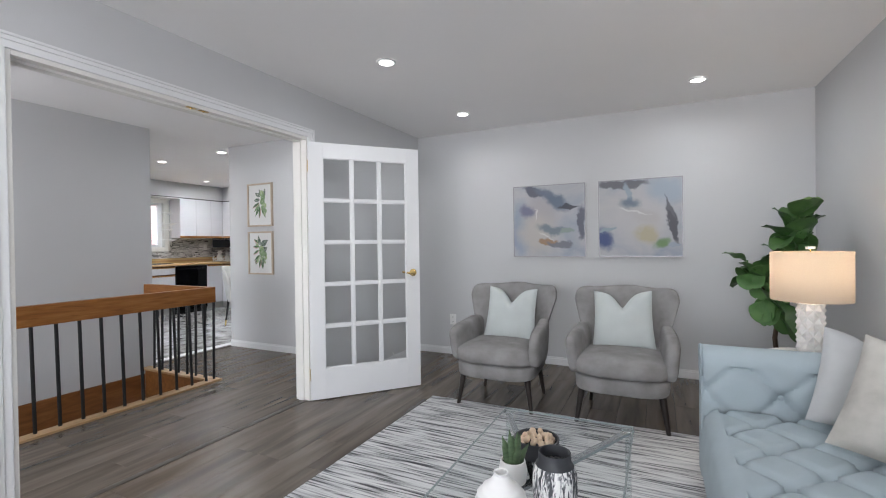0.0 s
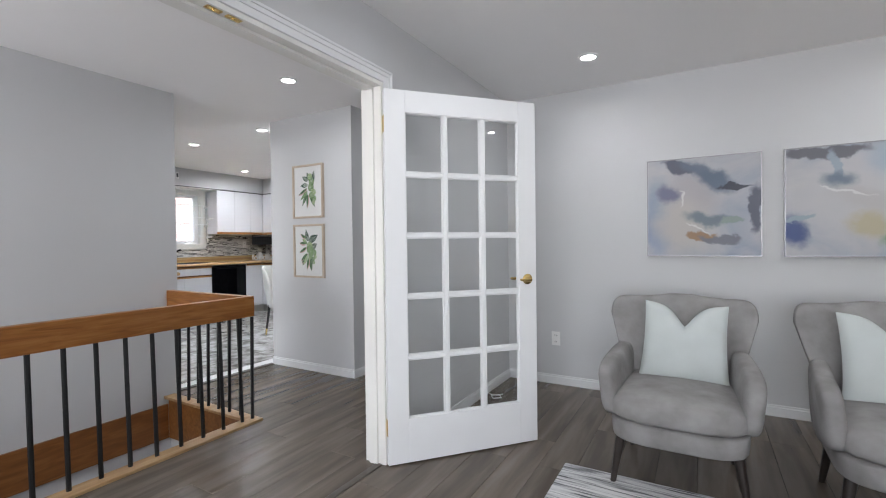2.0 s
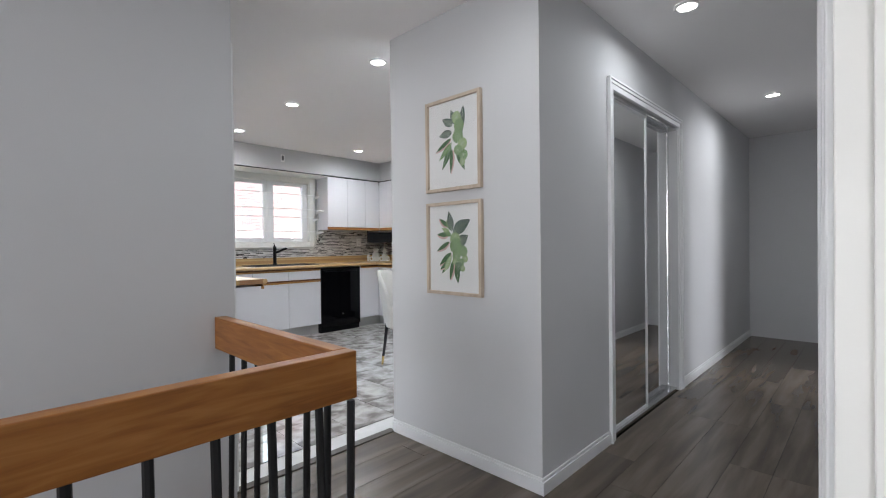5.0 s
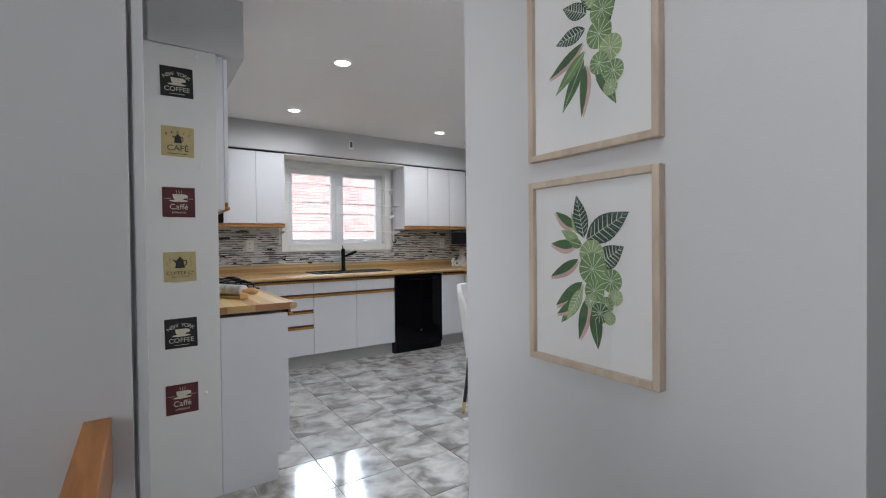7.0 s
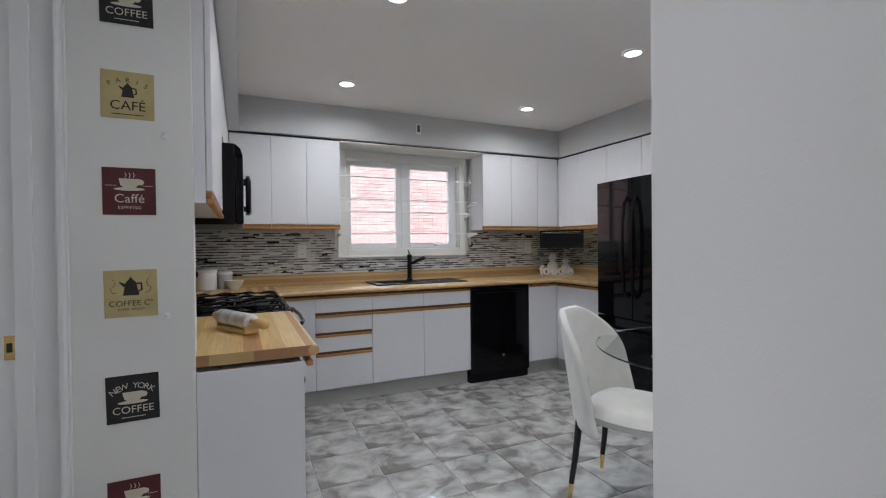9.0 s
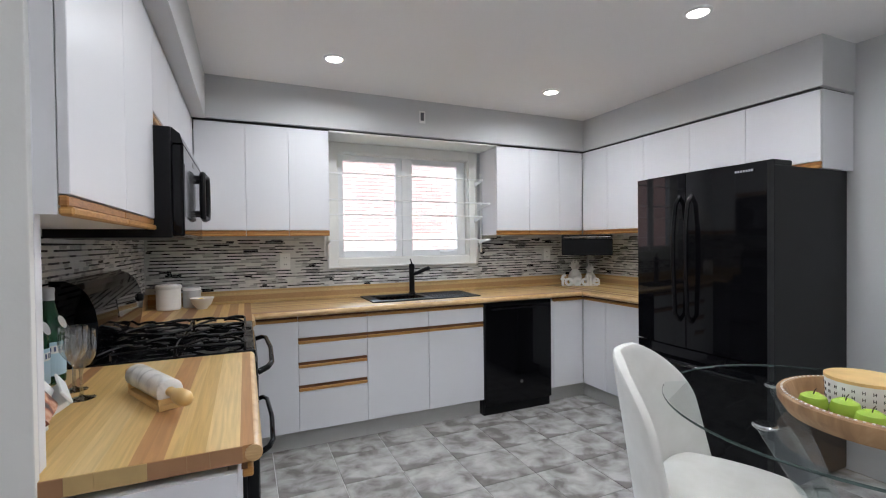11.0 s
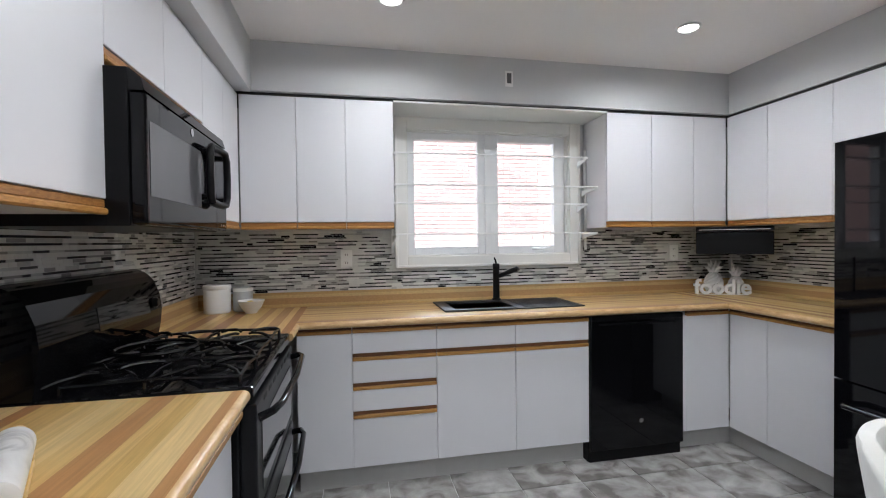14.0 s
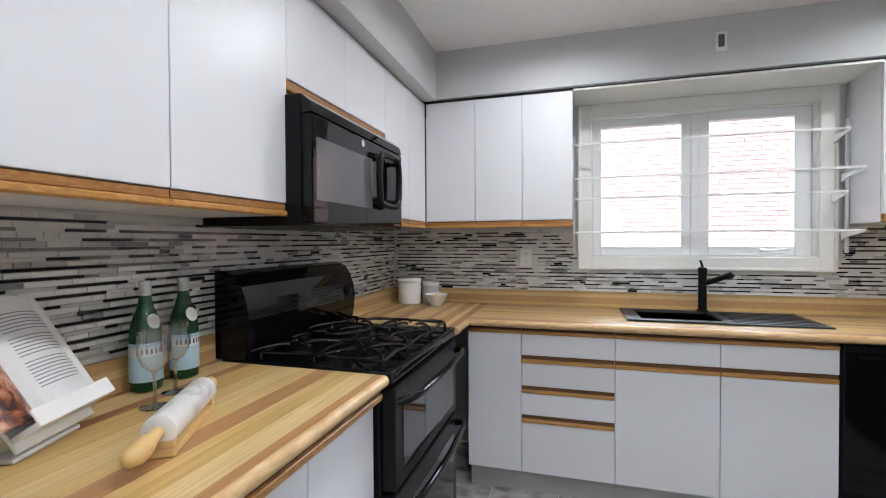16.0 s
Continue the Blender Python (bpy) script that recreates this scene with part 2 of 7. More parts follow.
WOODBEAD = mat("raw_wood_beads", (0.62, 0.47, 0.34), 0.7, var=0.12, scale=20)
SHADE_LIT = shade_cloth("glowing_linen_shade", (0.37, 0.34, 0.305))
LEAF = mat("fiddle_leaf", (0.042, 0.105, 0.034), 0.36, scale=9, bump=0.2, bscale=60, colour2=(0.085, 0.18, 0.055), rand=0.35)
LEAF_NEW = mat("young_leaf", (0.13, 0.25, 0.06), 0.42, scale=9, bump=0.2, bscale=60, colour2=(0.20, 0.32, 0.09))
SUCCULENT = mat("striped_succulent", (0.05, 0.09, 0.045), 0.45, scale=26, colour2=(0.13, 0.19, 0.10), stretch=(1, 1, 3))
BARK = mat("brown_bark", (0.075, 0.05, 0.035), 0.85, var=0.25, scale=30, bump=0.5, bscale=90)
SOIL = mat("soil", (0.03, 0.022, 0.017), 0.95, var=0.3, scale=40, bump=0.8, bscale=60)
PAPER = mat("white_paper", (0.76, 0.76, 0.75), 0.8, var=0.01, scale=3)
FRAMEWOOD = ramp_mat("pale_birch_frame", [(0.3, (0.47, 0.38, 0.29)), (0.6, (0.57, 0.47, 0.37)), (0.8, (0.63, 0.54, 0.44))], 6, (5, 5, 1.2), 0.5, 0.05, 6, 0.3)
MARBLE = ramp_mat("white_marble", [(0.34, (0.42, 0.41, 0.41)), (0.44, (0.70, 0.69, 0.68)), (0.6, (0.80, 0.79, 0.78))], 9, (1, 1, 1), 0.3, 0, 8, 1.2)
PIN_WOOD = mat("waxed_maple", (0.70, 0.47, 0.20), 0.38, var=0.12, scale=12, stretch=(1, 1, 1))
PLASTIC = mat("white_plastic", (0.84, 0.84, 0.83), 0.35, var=0.01)
SLOT = mat("dark_slot", (0.03, 0.03, 0.03), 0.6)
GROUT = mat("pale_grout", (0.66, 0.655, 0.645), 0.85, var=0.06, scale=12, bump=0.3, bscale=200)
LAMPGLOW = mat("lamp_diffuser", (1.0, 0.985, 0.96), 0.5, emit=5.0)
BULB = mat("warm_bulb", (1.0, 0.72, 0.42), 0.5, emit=2.0)
BRICK = mat("pale_red_brick", (0.58, 0.41, 0.42), 0.85, scale=18, colour2=(0.50, 0.335, 0.345), bump=0.6, bscale=90, rand=0.22)
MORTAR = mat("mortar", (0.70, 0.68, 0.66), 0.9, var=0.08, scale=14, bump=0.5, bscale=120)
GRASS = mat("dry_ground", (0.10, 0.11, 0.06), 0.95, var=0.3, scale=3, bump=0.6, bscale=20)
APPLE = mat("green_apple", (0.28, 0.45, 0.05), 0.25, scale=14, colour2=(0.40, 0.55, 0.09))
TRAYWOOD = ramp_mat("mango_wood", [(0.3, (0.20, 0.105, 0.045)), (0.55, (0.33, 0.19, 0.09)), (0.75, (0.45, 0.29, 0.16))], 6, (3, 3, 1), 0.5, 0.1, 6, 0.6)
CARPET = mat("grey_stair_carpet", (0.30, 0.30, 0.31), 0.95, var=0.12, scale=30, bump=0.6, bscale=300)


def flat(name, colour, rough=0.6, var=0.06):
    return mat(name, colour, rough, var=var, scale=18)


# ---- building helpers ----
ORG = {}


def thing(name, at, label, category, group="", turn=0.0, local=False):
    """An Empty at the base of a thing. Its parts are given in world metres, or, with local, round its own base."""
    ob = new(name)
    ob.empty_display_size = 0.1
    ob.matrix_basis = pose(*at, 0, 0, turn)
    ORG[ob.name] = Vector((0, 0, 0)) if local else Vector(at)
    return tagged(ob, label, category, group)


def part(name, bm, material, parent=None, label="", smooth=False):
    """Links a bmesh as one mesh object under a thing or a part."""
    if parent is not None:
        bmesh.ops.translate(bm, vec=-ORG[parent.name], verts=bm.verts)
    me = bpy.data.meshes.new(name)
    bmesh.ops.recalc_face_normals(bm, faces=bm.faces)
    if smooth:
        for f in bm.faces:
            f.smooth = True
        for e in bm.edges:
            if len(e.link_faces) == 2 and e.calc_face_angle(0) > 0.7:
                e.smooth = False
    bm.to_mesh(me)
    bm.free()
    me.materials.append(material)
    ob = new(name, me)
    if parent is not None:
        ob.parent = parent
        ORG[ob.name] = ORG[parent.name]
    if label:
        ob["label"] = label
    return ob


def structure(name, bm, material, label, category, smooth=False):
    return tagged(part(name, bm, material, None, "", smooth), label, category, "", "structure")


def cuboid(bm, lo, hi, bev=0.0, seg=2, m=None):
    lo, hi = Vector([min(a, b) for a, b in zip(lo, hi)]), Vector([max(a, b) for a, b in zip(lo, hi)])
    t = Matrix.Translation((lo + hi) / 2) @ Matrix.Diagonal((*(hi - lo), 1))
    got = bmesh.ops.create_cube(bm, size=1, matrix=(m @ t) if m else t)["verts"]
    if bev:
        edges = list({e for v in got for e in v.link_edges})
        bmesh.ops.bevel(bm, geom=edges, offset=min(bev, 0.45 * min(hi - lo)), segments=seg, affect="EDGES", profile=0.6)
    return bm


def cub(lo, hi, bev=0.0, seg=2, m=None):
    return cuboid(bmesh.new(), lo, hi, bev, seg, m)


def lathe(profile, segs=28, bm=None, m=None, close=True):
    """Turned shape from (radius, height) pairs."""
    bm = bm or bmesh.new()
    rings = []
    for r, z in profile:
        ring = []
        for k in range(segs):
            a = 2 * math.pi * k / segs
            p = Vector((r * math.cos(a), r * math.sin(a), z))
            ring.append(bm.verts.new(m @ p if m else p))
        rings.append(ring)
    for a, b in zip(rings, rings[1:]):
        for k in range(segs):
            bm.faces.new((a[k], a[(k + 1) % segs], b[(k + 1) % segs], b[k]))
    if close:
        bm.faces.new(rings[0][::-1])
        bm.faces.new(rings[-1])
    return bm


def sweep(points, radius, segs=8, bm=None, flatten=1.0, caps=True):
    """A round bar along a line of points; radius may be a list."""
    bm = bm or bmesh.new()
    pts = [Vector(p) for p in points]
    rad = radius if isinstance(radius, (list, tuple)) else [radius] * len(pts)
    rings, side = [], None
    for i, p in enumerate(pts):
        d = (pts[min(i + 1, len(pts) - 1)] - pts[max(i - 1, 0)]).normalized()
        if side is None:
            side = d.orthogonal().normalized()
        side = (side - d * side.dot(d)).normalized()
        up = d.cross(side)
        rings.append([bm.verts.new(p + rad[i] * (math.cos(a) * side + flatten * math.sin(a) * up)) for a in (2 * math.pi * k / segs for k in range(segs))])
    for a, b in zip(rings, rings[1:]):
        for k in range(segs):
            bm.faces.new((a[k], a[(k + 1) % segs], b[(k + 1) % segs], b[k]))
    if caps:
        bm.faces.new(rings[0][::-1])
        bm.faces.new(rings[-1])
    return bm


def prism(outline, depth, m=None, bm=None):
    """A flat outline (x, y) pushed out along z."""
    bm = bm or bmesh.new()
    rows = [[bm.verts.new((m or Matrix()) @ Vector((x, y, z))) for x, y in outline] for z in (0, depth)]
    n = len(outline)
    bm.faces.new(rows[0][::-1])
    bm.faces.new(rows[1])
    for k in range(n):
        bm.faces.new((rows[0][k], rows[0][(k + 1) % n], rows[1][(k + 1) % n], rows[1][k]))
    return bm


def lens_blob(nu, nv, place):
    """A closed two-sided shell from place(u, v, side), u and v from -1 to 1."""
    bm = bmesh.new()
    grid = {}
    for s in (1, -1):
        for i in range(nu + 1):
            for j in range(nv + 1):
                rim = i in (0, nu) or j in (0, nv)
                if s == -1 and rim:
                    grid[s, i, j] = grid[1, i, j]
                else:
                    grid[s, i, j] = bm.verts.new(place(2 * i / nu - 1, 2 * j / nv - 1, s))
        for i in range(nu):
            for j in range(nv):
                q = [grid[s, i, j], grid[s, i + 1, j], grid[s, i + 1, j + 1], grid[s, i, j + 1]]
                bm.faces.new(q if s == 1 else q[::-1])
    return bm


def sheet(points):
    """A single face, for clear panes."""
    bm = bmesh.new()
    bm.faces.new([bm.verts.new(p) for p in points])
    return bm


def words(text, size, depth, m, bm=None, spacing=1.0, bold=0.0):
    """Lettering in the built-in font, as mesh, centred, standing in the xy plane of m."""
    cu = bpy.data.curves.new("lettering", "FONT")
    cu.body, cu.size, cu.extrude, cu.align_x, cu.align_y, cu.space_character, cu.resolution_u, cu.offset = text, size, depth / 2, "CENTER", "CENTER", spacing, 3, bold
    ob = bpy.data.objects.new("lettering", cu)
    scene.collection.objects.link(ob)
    me = bpy.data.meshes.new_from_object(ob.evaluated_get(bpy.context.evaluated_depsgraph_get()))
    me.transform(m)
    bm = bm or bmesh.new()
    bm.from_mesh(me)
    bpy.data.objects.remove(ob)
    bpy.data.meshes.remove(me)
    return bm


# ---- structure ----
H = 2.44                       # ceiling
XF, XH = -2.37, -2.50          # living and hall faces of the wall with the double doors
YA = 4.475                     # wall with the two paintings
XR = 1.247                     # living room wall behind the sofa
XS = -4.58                     # stair wall
YP, XC = 3.787, -3.577         # wall with the botanical prints, hall corner
XK = -4.643                    # kitchen end of that wall
XW = -8.32                     # kitchen window wall
YL, YR = 2.86, 6.66            # kitchen side walls


def wall(name, boxes, label, material=None):
    bm = bmesh.new()
    for lo, hi in boxes:
        cuboid(bm, lo, hi)
    return structure(name, bm, material or WALL, label, "wall")


wall("wall_double_door", [((XH, -3.0, 0), (XF, 0.865, H)), ((XH, 0.865, 2.075), (XF, 2.675, H)), ((XH, 2.675, 0), (XF, 6.35, H)),
                          ((XH, 6.35, 2.05), (XF, 7.15, H)), ((XH, 7.15, 0), (XF, 8.6, H))], "pale grey painted wall with a wide double-door opening")
wall("wall_paintings", [((XF, YA, 0), (XR, YA + 0.13, H))], "pale grey painted living room wall")
wall("wall_sofa", [((XR, -3.0, 0), (XR + 0.15, YA + 0.13, H))], "pale grey painted wall behind the sofa")
wall("wall_living_back", [((XH, -3.15, 0), (-1.6, -3.0, H)), ((0.8, -3.15, 0), (XR + 0.15, -3.0, H)), ((-1.6, -3.15, 0), (0.8, -3.0, 0.75)), ((-1.6, -3.15, 2.15), (0.8, -3.0, H))],
     "pale grey painted wall with a wide window")
wall("wall_stair", [((XS - 0.12, -1.2, -2.7), (XS, 2.80, H))], "plain pale grey wall along the stairwell")
wall("wall_prints", [((XK, YP, 0), (XC, YP + 0.13, H)), ((XC - 0.13, YP + 0.13, 0), (XC, 4.58, H)), ((XC - 0.13, 4.58, 2.06), (XC, 5.80, H)), ((XC - 0.13, 5.80, 0), (XC, 8.6, H))],
     "pale grey hallway wall round a mirrored closet")
wall("wall_closet_back", [((XC - 0.75, 4.3, 0), (XC - 0.65, 6.1, H))], "plain closet back wall")
wall("wall_kitchen_east", [((XK, YP + 0.13, 0), (XK + 0.13, YR + 0.15, H))], "pale grey kitchen wall")
wall("wall_hall_end", [((XC - 0.13, 8.6, 0), (XR, 8.73, H))], "plain grey hallway end wall")
wall("wall_bedroom_side", [((0.2, YA + 0.13, 0), (0.33, 6.6, H)), ((0.2, 6.6, 0), (0.33, 8.0, 0.9)), ((0.2, 6.6, 2.1), (0.33, 8.0, H)), ((0.2, 8.0, 0), (0.33, 8.6, H))], "grey bedroom wall with a window")
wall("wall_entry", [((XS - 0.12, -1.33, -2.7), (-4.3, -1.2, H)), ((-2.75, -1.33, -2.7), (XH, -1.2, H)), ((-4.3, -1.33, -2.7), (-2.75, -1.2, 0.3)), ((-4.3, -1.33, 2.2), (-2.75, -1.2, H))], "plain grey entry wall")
wall("wall_kitchen_window", [((XW - 0.2, YL - 0.17, 0), (XW, 4.14, H)), ((XW - 0.2, 5.31, 0), (XW, YR + 0.15, H)), ((XW - 0.2, 4.14, 0), (XW, 5.31, 1.215)), ((XW - 0.2, 4.14, 2.07), (XW, 5.31, H))],
     "pale grey kitchen wall round the window")
wall("wall_kitchen_stove", [((XW, YL - 0.17, 0), (-5.80, YL, H)), ((-5.80, YL - 0.17, 2.06), (XS - 0.12, YL - 0.05, H))], "pale grey kitchen wall behind the stove")
wall("wall_kitchen_fridge", [((XW, YR, 0), (XK, YR + 0.15, H))], "pale grey kitchen wall behind the refrigerator")
wall("wall_dining_far", [((-8.75, -1.2, 0.93), (-8.6, 2.69, H))], "grey dining room wall above the chair rail")
wall("wall_dining_dado", [((-8.75, -1.2, 0), (-8.595, 2.69, 0.93))], "darker grey dining room dado", WALL_DARK)
wall("wall_dining_window", [((-8.75, -1.33, 0), (-7.4, -1.2, H)), ((-5.4, -1.33, 0), (XS - 0.12, -1.2, H)), ((-7.4, -1.33, 0), (-5.4, -1.2, 0.6)), ((-7.4, -1.33, 2.1), (-5.4, -1.2, H))], "grey dining room wall with a window")
wall("wall_dining_kitchen", [((-8.6, 2.66, 0), (-5.80, 2.689, H))], "plain grey dining room wall")
structure("ceiling", cub((-8.8, -3.2, H), (1.5, 8.8, H + 0.16)), CEIL, "smooth white painted ceiling with recessed lamps", "ceiling")

bm = bmesh.new()
for lo, hi in (((XF - 0.065, -3.0), (XR, YA)), ((XK, -1.2), (XF - 0.065, 0.2)), ((-3.555, 0.2), (XF - 0.065, YP)), ((XK, 2.72), (-3.555, YP)), ((XC, YP), (XF - 0.065, 8.6)),
               ((-8.6, -1.2), (XS - 0.12, 2.69)), ((XF - 0.065, YA + 0.13), (0.2, 8.6)), ((XS - 0.12, 2.69), (XK, 2.80))):
    cuboid(bm, (*lo, -0.16), (*hi, -0.008))
structure("floor", bm, SEAM, "dark joints under the grey oak laminate floor", "floor")
structure("floor_kitchen", cub((XW, 2.80, -0.16), (XK - 0.03, YR, -0.006)), GROUT, "pale grout under the kitchen tiles", "floor")
structure("ground", cub((-60, -40, -0.62), (-8.9, 60, -0.5)), GRASS, "bare ground beside the house", "ground")

# stairwell: enclosed flight that leads down under the hall floor
bm = bmesh.new()
cuboid(bm, (-3.555, 0.2, -2.7), (-3.45, 2.84, -0.165))
cuboid(bm, (XS, 2.725, -2.7), (-3.555, 2.84, -0.32))
cuboid(bm, (XS, 0.1, -2.7), (-3.555, 0.2, -0.165))
structure("wall_stairwell", bm, WALL, "grey painted walls of the stairwell below the floor", "wall")
structure("floor_lower", cub((XS, 0.2, -2.75), (-3.45, 2.84, -2.66)), CARPET, "grey carpet at the foot of the stairs", "floor")
stairs = thing("staircase", (-4.05, 0.3, -2.66), "carpeted straight staircase leading down inside the stairwell", "staircase")
for k in range(12):
    part("step", cub((-4.56, 0.22 + 0.2 * k, -2.66), (-3.57, 0.42 + 0.2 * k, -0.19 - 0.19 * k), 0.012), CARPET, stairs)
part("stringer", prism([(0.2, -0.03), (2.7, -2.4), (2.7, -2.15), (0.2, 0.16)], 0.018, Matrix(((0, 0, 1, -4.578), (1, 0, 0, 0), (0, 1, 0, -0.16), (0, 0, 0, 1)))), TRIM, stairs, "white painted stringer board")

# boards that line the stairwell's edge
bm = cub((XS + 0.002, 0.2, -0.32), (XS + 0.022, 2.70, -0.05), 0.003)
cuboid(bm, (XS + 0.022, 2.70, -0.32), (-3.56, 2.722, -0.006), 0.003)
cuboid(bm, (-3.575, 0.2, -0.32), (-3.558, 2.70, -0.006), 0.003)
structure("trim_stairwell", bm, STAINED, "brown stained boards lining the stairwell edge", "trim")
bm = cub((-3.60, 0.2, -0.006), (-3.50, 2.76, 0.016), 0.005)
cuboid(bm, (XS + 0.002, 2.675, -0.005), (-3.60, 2.76, 0.0165), 0.005)
structure("trim_stairwell_curb", bm, PALE_OAK, "pale worn oak nosing round the stairwell", "trim")

# stair railing: deep honey-oak rail on thin black balusters
rail = thing("stair_railing", (-3.57, 2.7, 0.0), "honey oak rail on thin black metal balusters", "railing")
part("handrail", cub((-3.625, 0.1, 0.712), (-3.575, 2.762, 0.852), 0.004), OAK, rail, "deep honey oak board rail")
part("return_rail", cub((XS + 0.001, 2.712, 0.713), (-3.6255, 2.762, 0.853), 0.004), OAKX, rail, "honey oak board rail meeting the wall")
for k in range(18):
    y = 2.643 - 0.1365 * k
    part("baluster", sweep([(-3.562, y, 0.016), (-3.59, y, 0.712)], 0.0118, 8), BLACK_METAL, rail)
for k in range(8):
    x = -3.557 - 0.125 * k
    part("baluster", sweep([(x, 2.717, 0.016), (x - 0.012, 2.735, 0.713)], 0.0118, 8), BLACK_METAL, rail)


# trim
def baseboard(name, runs):
    bm = bmesh.new()
    for (x0, y0), (x1, y1), (nx, ny) in runs:
        a, b = Vector((x0, y0, 0)), Vector((x1, y1, 0))
        n = Vector((nx, ny, 0))
        lo, hi = [min(p, q) for p, q in zip(a, b)], [max(p, q) for p, q in zip(a, b)]
        for t0, t1, z0, z1 in ((0.0, 0.013, 0.0, 0.062), (0.0, 0.008, 0.062, 0.078)):
            p = [lo[k] + min(n[k] * t0, n[k] * t1) for k in range(2)]
            q = [hi[k] + max(n[k] * t0, n[k] * t1) for k in range(2)]
            cuboid(bm, (*p, z0), (*q, z1), 0.003)
    return structure(name, bm, TRIM, "white painted baseboard", "baseboard")


baseboard("baseboard_living", [((XF, YA), (XR, YA), (0, -1)), ((XF, 2.74), (XF, YA - 0.014), (1, 0)), ((XF, -3), (XF, 0.79), (1, 0)), ((XR, -3), (XR, YA - 0.014), (-1, 0))])
baseboard("baseboard_hall", [((XK, YP), (XC, YP), (0, -1)), ((XC, YP - 0.013), (XC, 4.51), (1, 0)), ((XC, 5.87), (XC, 8.6), (1, 0)), ((XH, 2.75), (XH, 6.28), (-1, 0)), ((XH, 7.22), (XH, 8.6), (-1, 0))])
baseboard("baseboard_dining", [((-8.595, -1.2), (-8.595, 2.56), (1, 0))])
bm = cub((-8.60, -1.2, 0.90), (-8.572, 2.56, 0.96), 0.006)
cuboid(bm, (-8.60, -1.2, 0.93), (-8.56, 2.56, 0.945), 0.004)
structure("trim_chair_rail", bm, TRIM, "white moulded chair rail", "trim")


def casing(name, axis, face, out, a, b, top, width=0.066, material=None, label="white painted door casing"):
    """Moulded casing round an opening: two steps and a back band."""
    bm = bmesh.new()

    def strip(u0, u1, z0, z1, d):
        d0, d1 = sorted((face, face + out * d))
        cuboid(bm, (d0, u0, z0) if axis == "x" else (u0, d0, z0), (d1, u1, z1) if axis == "x" else (u1, d1, z1), 0.003)
    for s, e in ((a, -1), (b, 1)):
        for w0, w1, d in ((0, 0.5, 0.012), (0.5, 0.8, 0.017), (0.8, 1.0, 0.022)):
            u0, u1 = sorted((s + e * width * w0, s + e * width * w1))
            strip(u0, u1, 0, top + width * w0 + 0.001, d)
    for w0, w1, d in ((0, 0.5, 0.0125), (0.5, 0.8, 0.0175), (0.8, 1.0, 0.0225)):
        strip(a - width * w1, b + width * w1, top + width * w0, top + width * w1, d)
    return structure(name, bm, material or TRIM, label, "trim")


casing("trim_double_door_living", "x", XF, 1, 0.865, 2.675, 2.075)
casing("trim_double_door_hall", "x", XH, -1, 0.865, 2.675, 2.075)
bm = bmesh.new()
cuboid(bm, (XH - 0.003, 2.655, 0), (XF + 0.003, 2.675, 2.075), 0.002)
cuboid(bm, (XH - 0.003, 0.865, 0), (XF + 0.003, 0.885, 2.075), 0.002)
cuboid(bm, (XH - 0.003, 0.885, 2.053), (XF + 0.003, 2.655, 2.075), 0.002)
cuboid(bm, (XH + 0.03, 2.642, 0), (XF - 0.045, 2.655, 2.053), 0.002)
cuboid(bm, (XH + 0.03, 0.885, 2.04), (XF - 0.045, 2.642, 2.053), 0.002)
structure("trim_double_door_jamb", bm, CREAM, "cream painted door jamb with a stop", "trim")
for y in (1.72, 1.80):
    c = thing("ball_catch", (XF - 0.02, y, 2.052), "brass ball catch plate in the head of the door frame", "catch", "door catches")
    part("plate", cub((XF - 0.034, y - 0.03, 2.0505), (XF - 0.008, y + 0.03, 2.053), 0.001), BRASS, c)
    part("ball", lathe([(0.002, 2.043), (0.006, 2.046), (0.007, 2.051)], 10, m=Matrix.Translation((XF - 0.021, y, 0))), BRASS, c)
structure("trim_threshold", cub((XF - 0.062, 0.885, -0.006), (XF - 0.022, 2.655, 0.004), 0.003), PLANK_STRIP, "dark floor strip between living room and hall", "trim")
structure("trim_kitchen_threshold", cub((XK - 0.04, 2.80, -0.006), (XK + 0.012, YP, 0.007), 0.003), PLANK_STRIP, "dark floor strip where tile meets laminate", "trim")
casing("trim_closet", "x", XC, 1, 4.58, 5.80, 2.06)
casing("trim_bedroom_door", "x", XH, -1, 6.35, 7.15, 2.05)
casing("trim_dining_door", "y", YL - 0.05, 1, -5.74, XS - 0.12, 2.06, 0.06)
bm = cub((-5.80, 2.655, 0), (-5.765, YL - 0.05, 2.06), 0.003)
cuboid(bm, (-5.765, 2.715, 0), (-5.752, 2.755, 2.06), 0.002)
cuboid(bm, (XS - 0.14, 2.685, 0), (XS - 0.12, 2.81, 2.06), 0.003)
structure("trim_dining_jamb", bm, TRIM, "white painted door jamb", "trim")
strike = thing("strike_plate", (-5.764, 2.695, 1.0), "small polished brass strike plate on the jamb", "strike plate")
part("plate", cub((-5.7655, 2.688, 0.965), (-5.7635, 2.713, 1.03), 0.001), BRASS, strike)
part("slot", cub((-5.764, 2.694, 0.985), (-5.7628, 2.706, 1.01)), SLOT, strike)

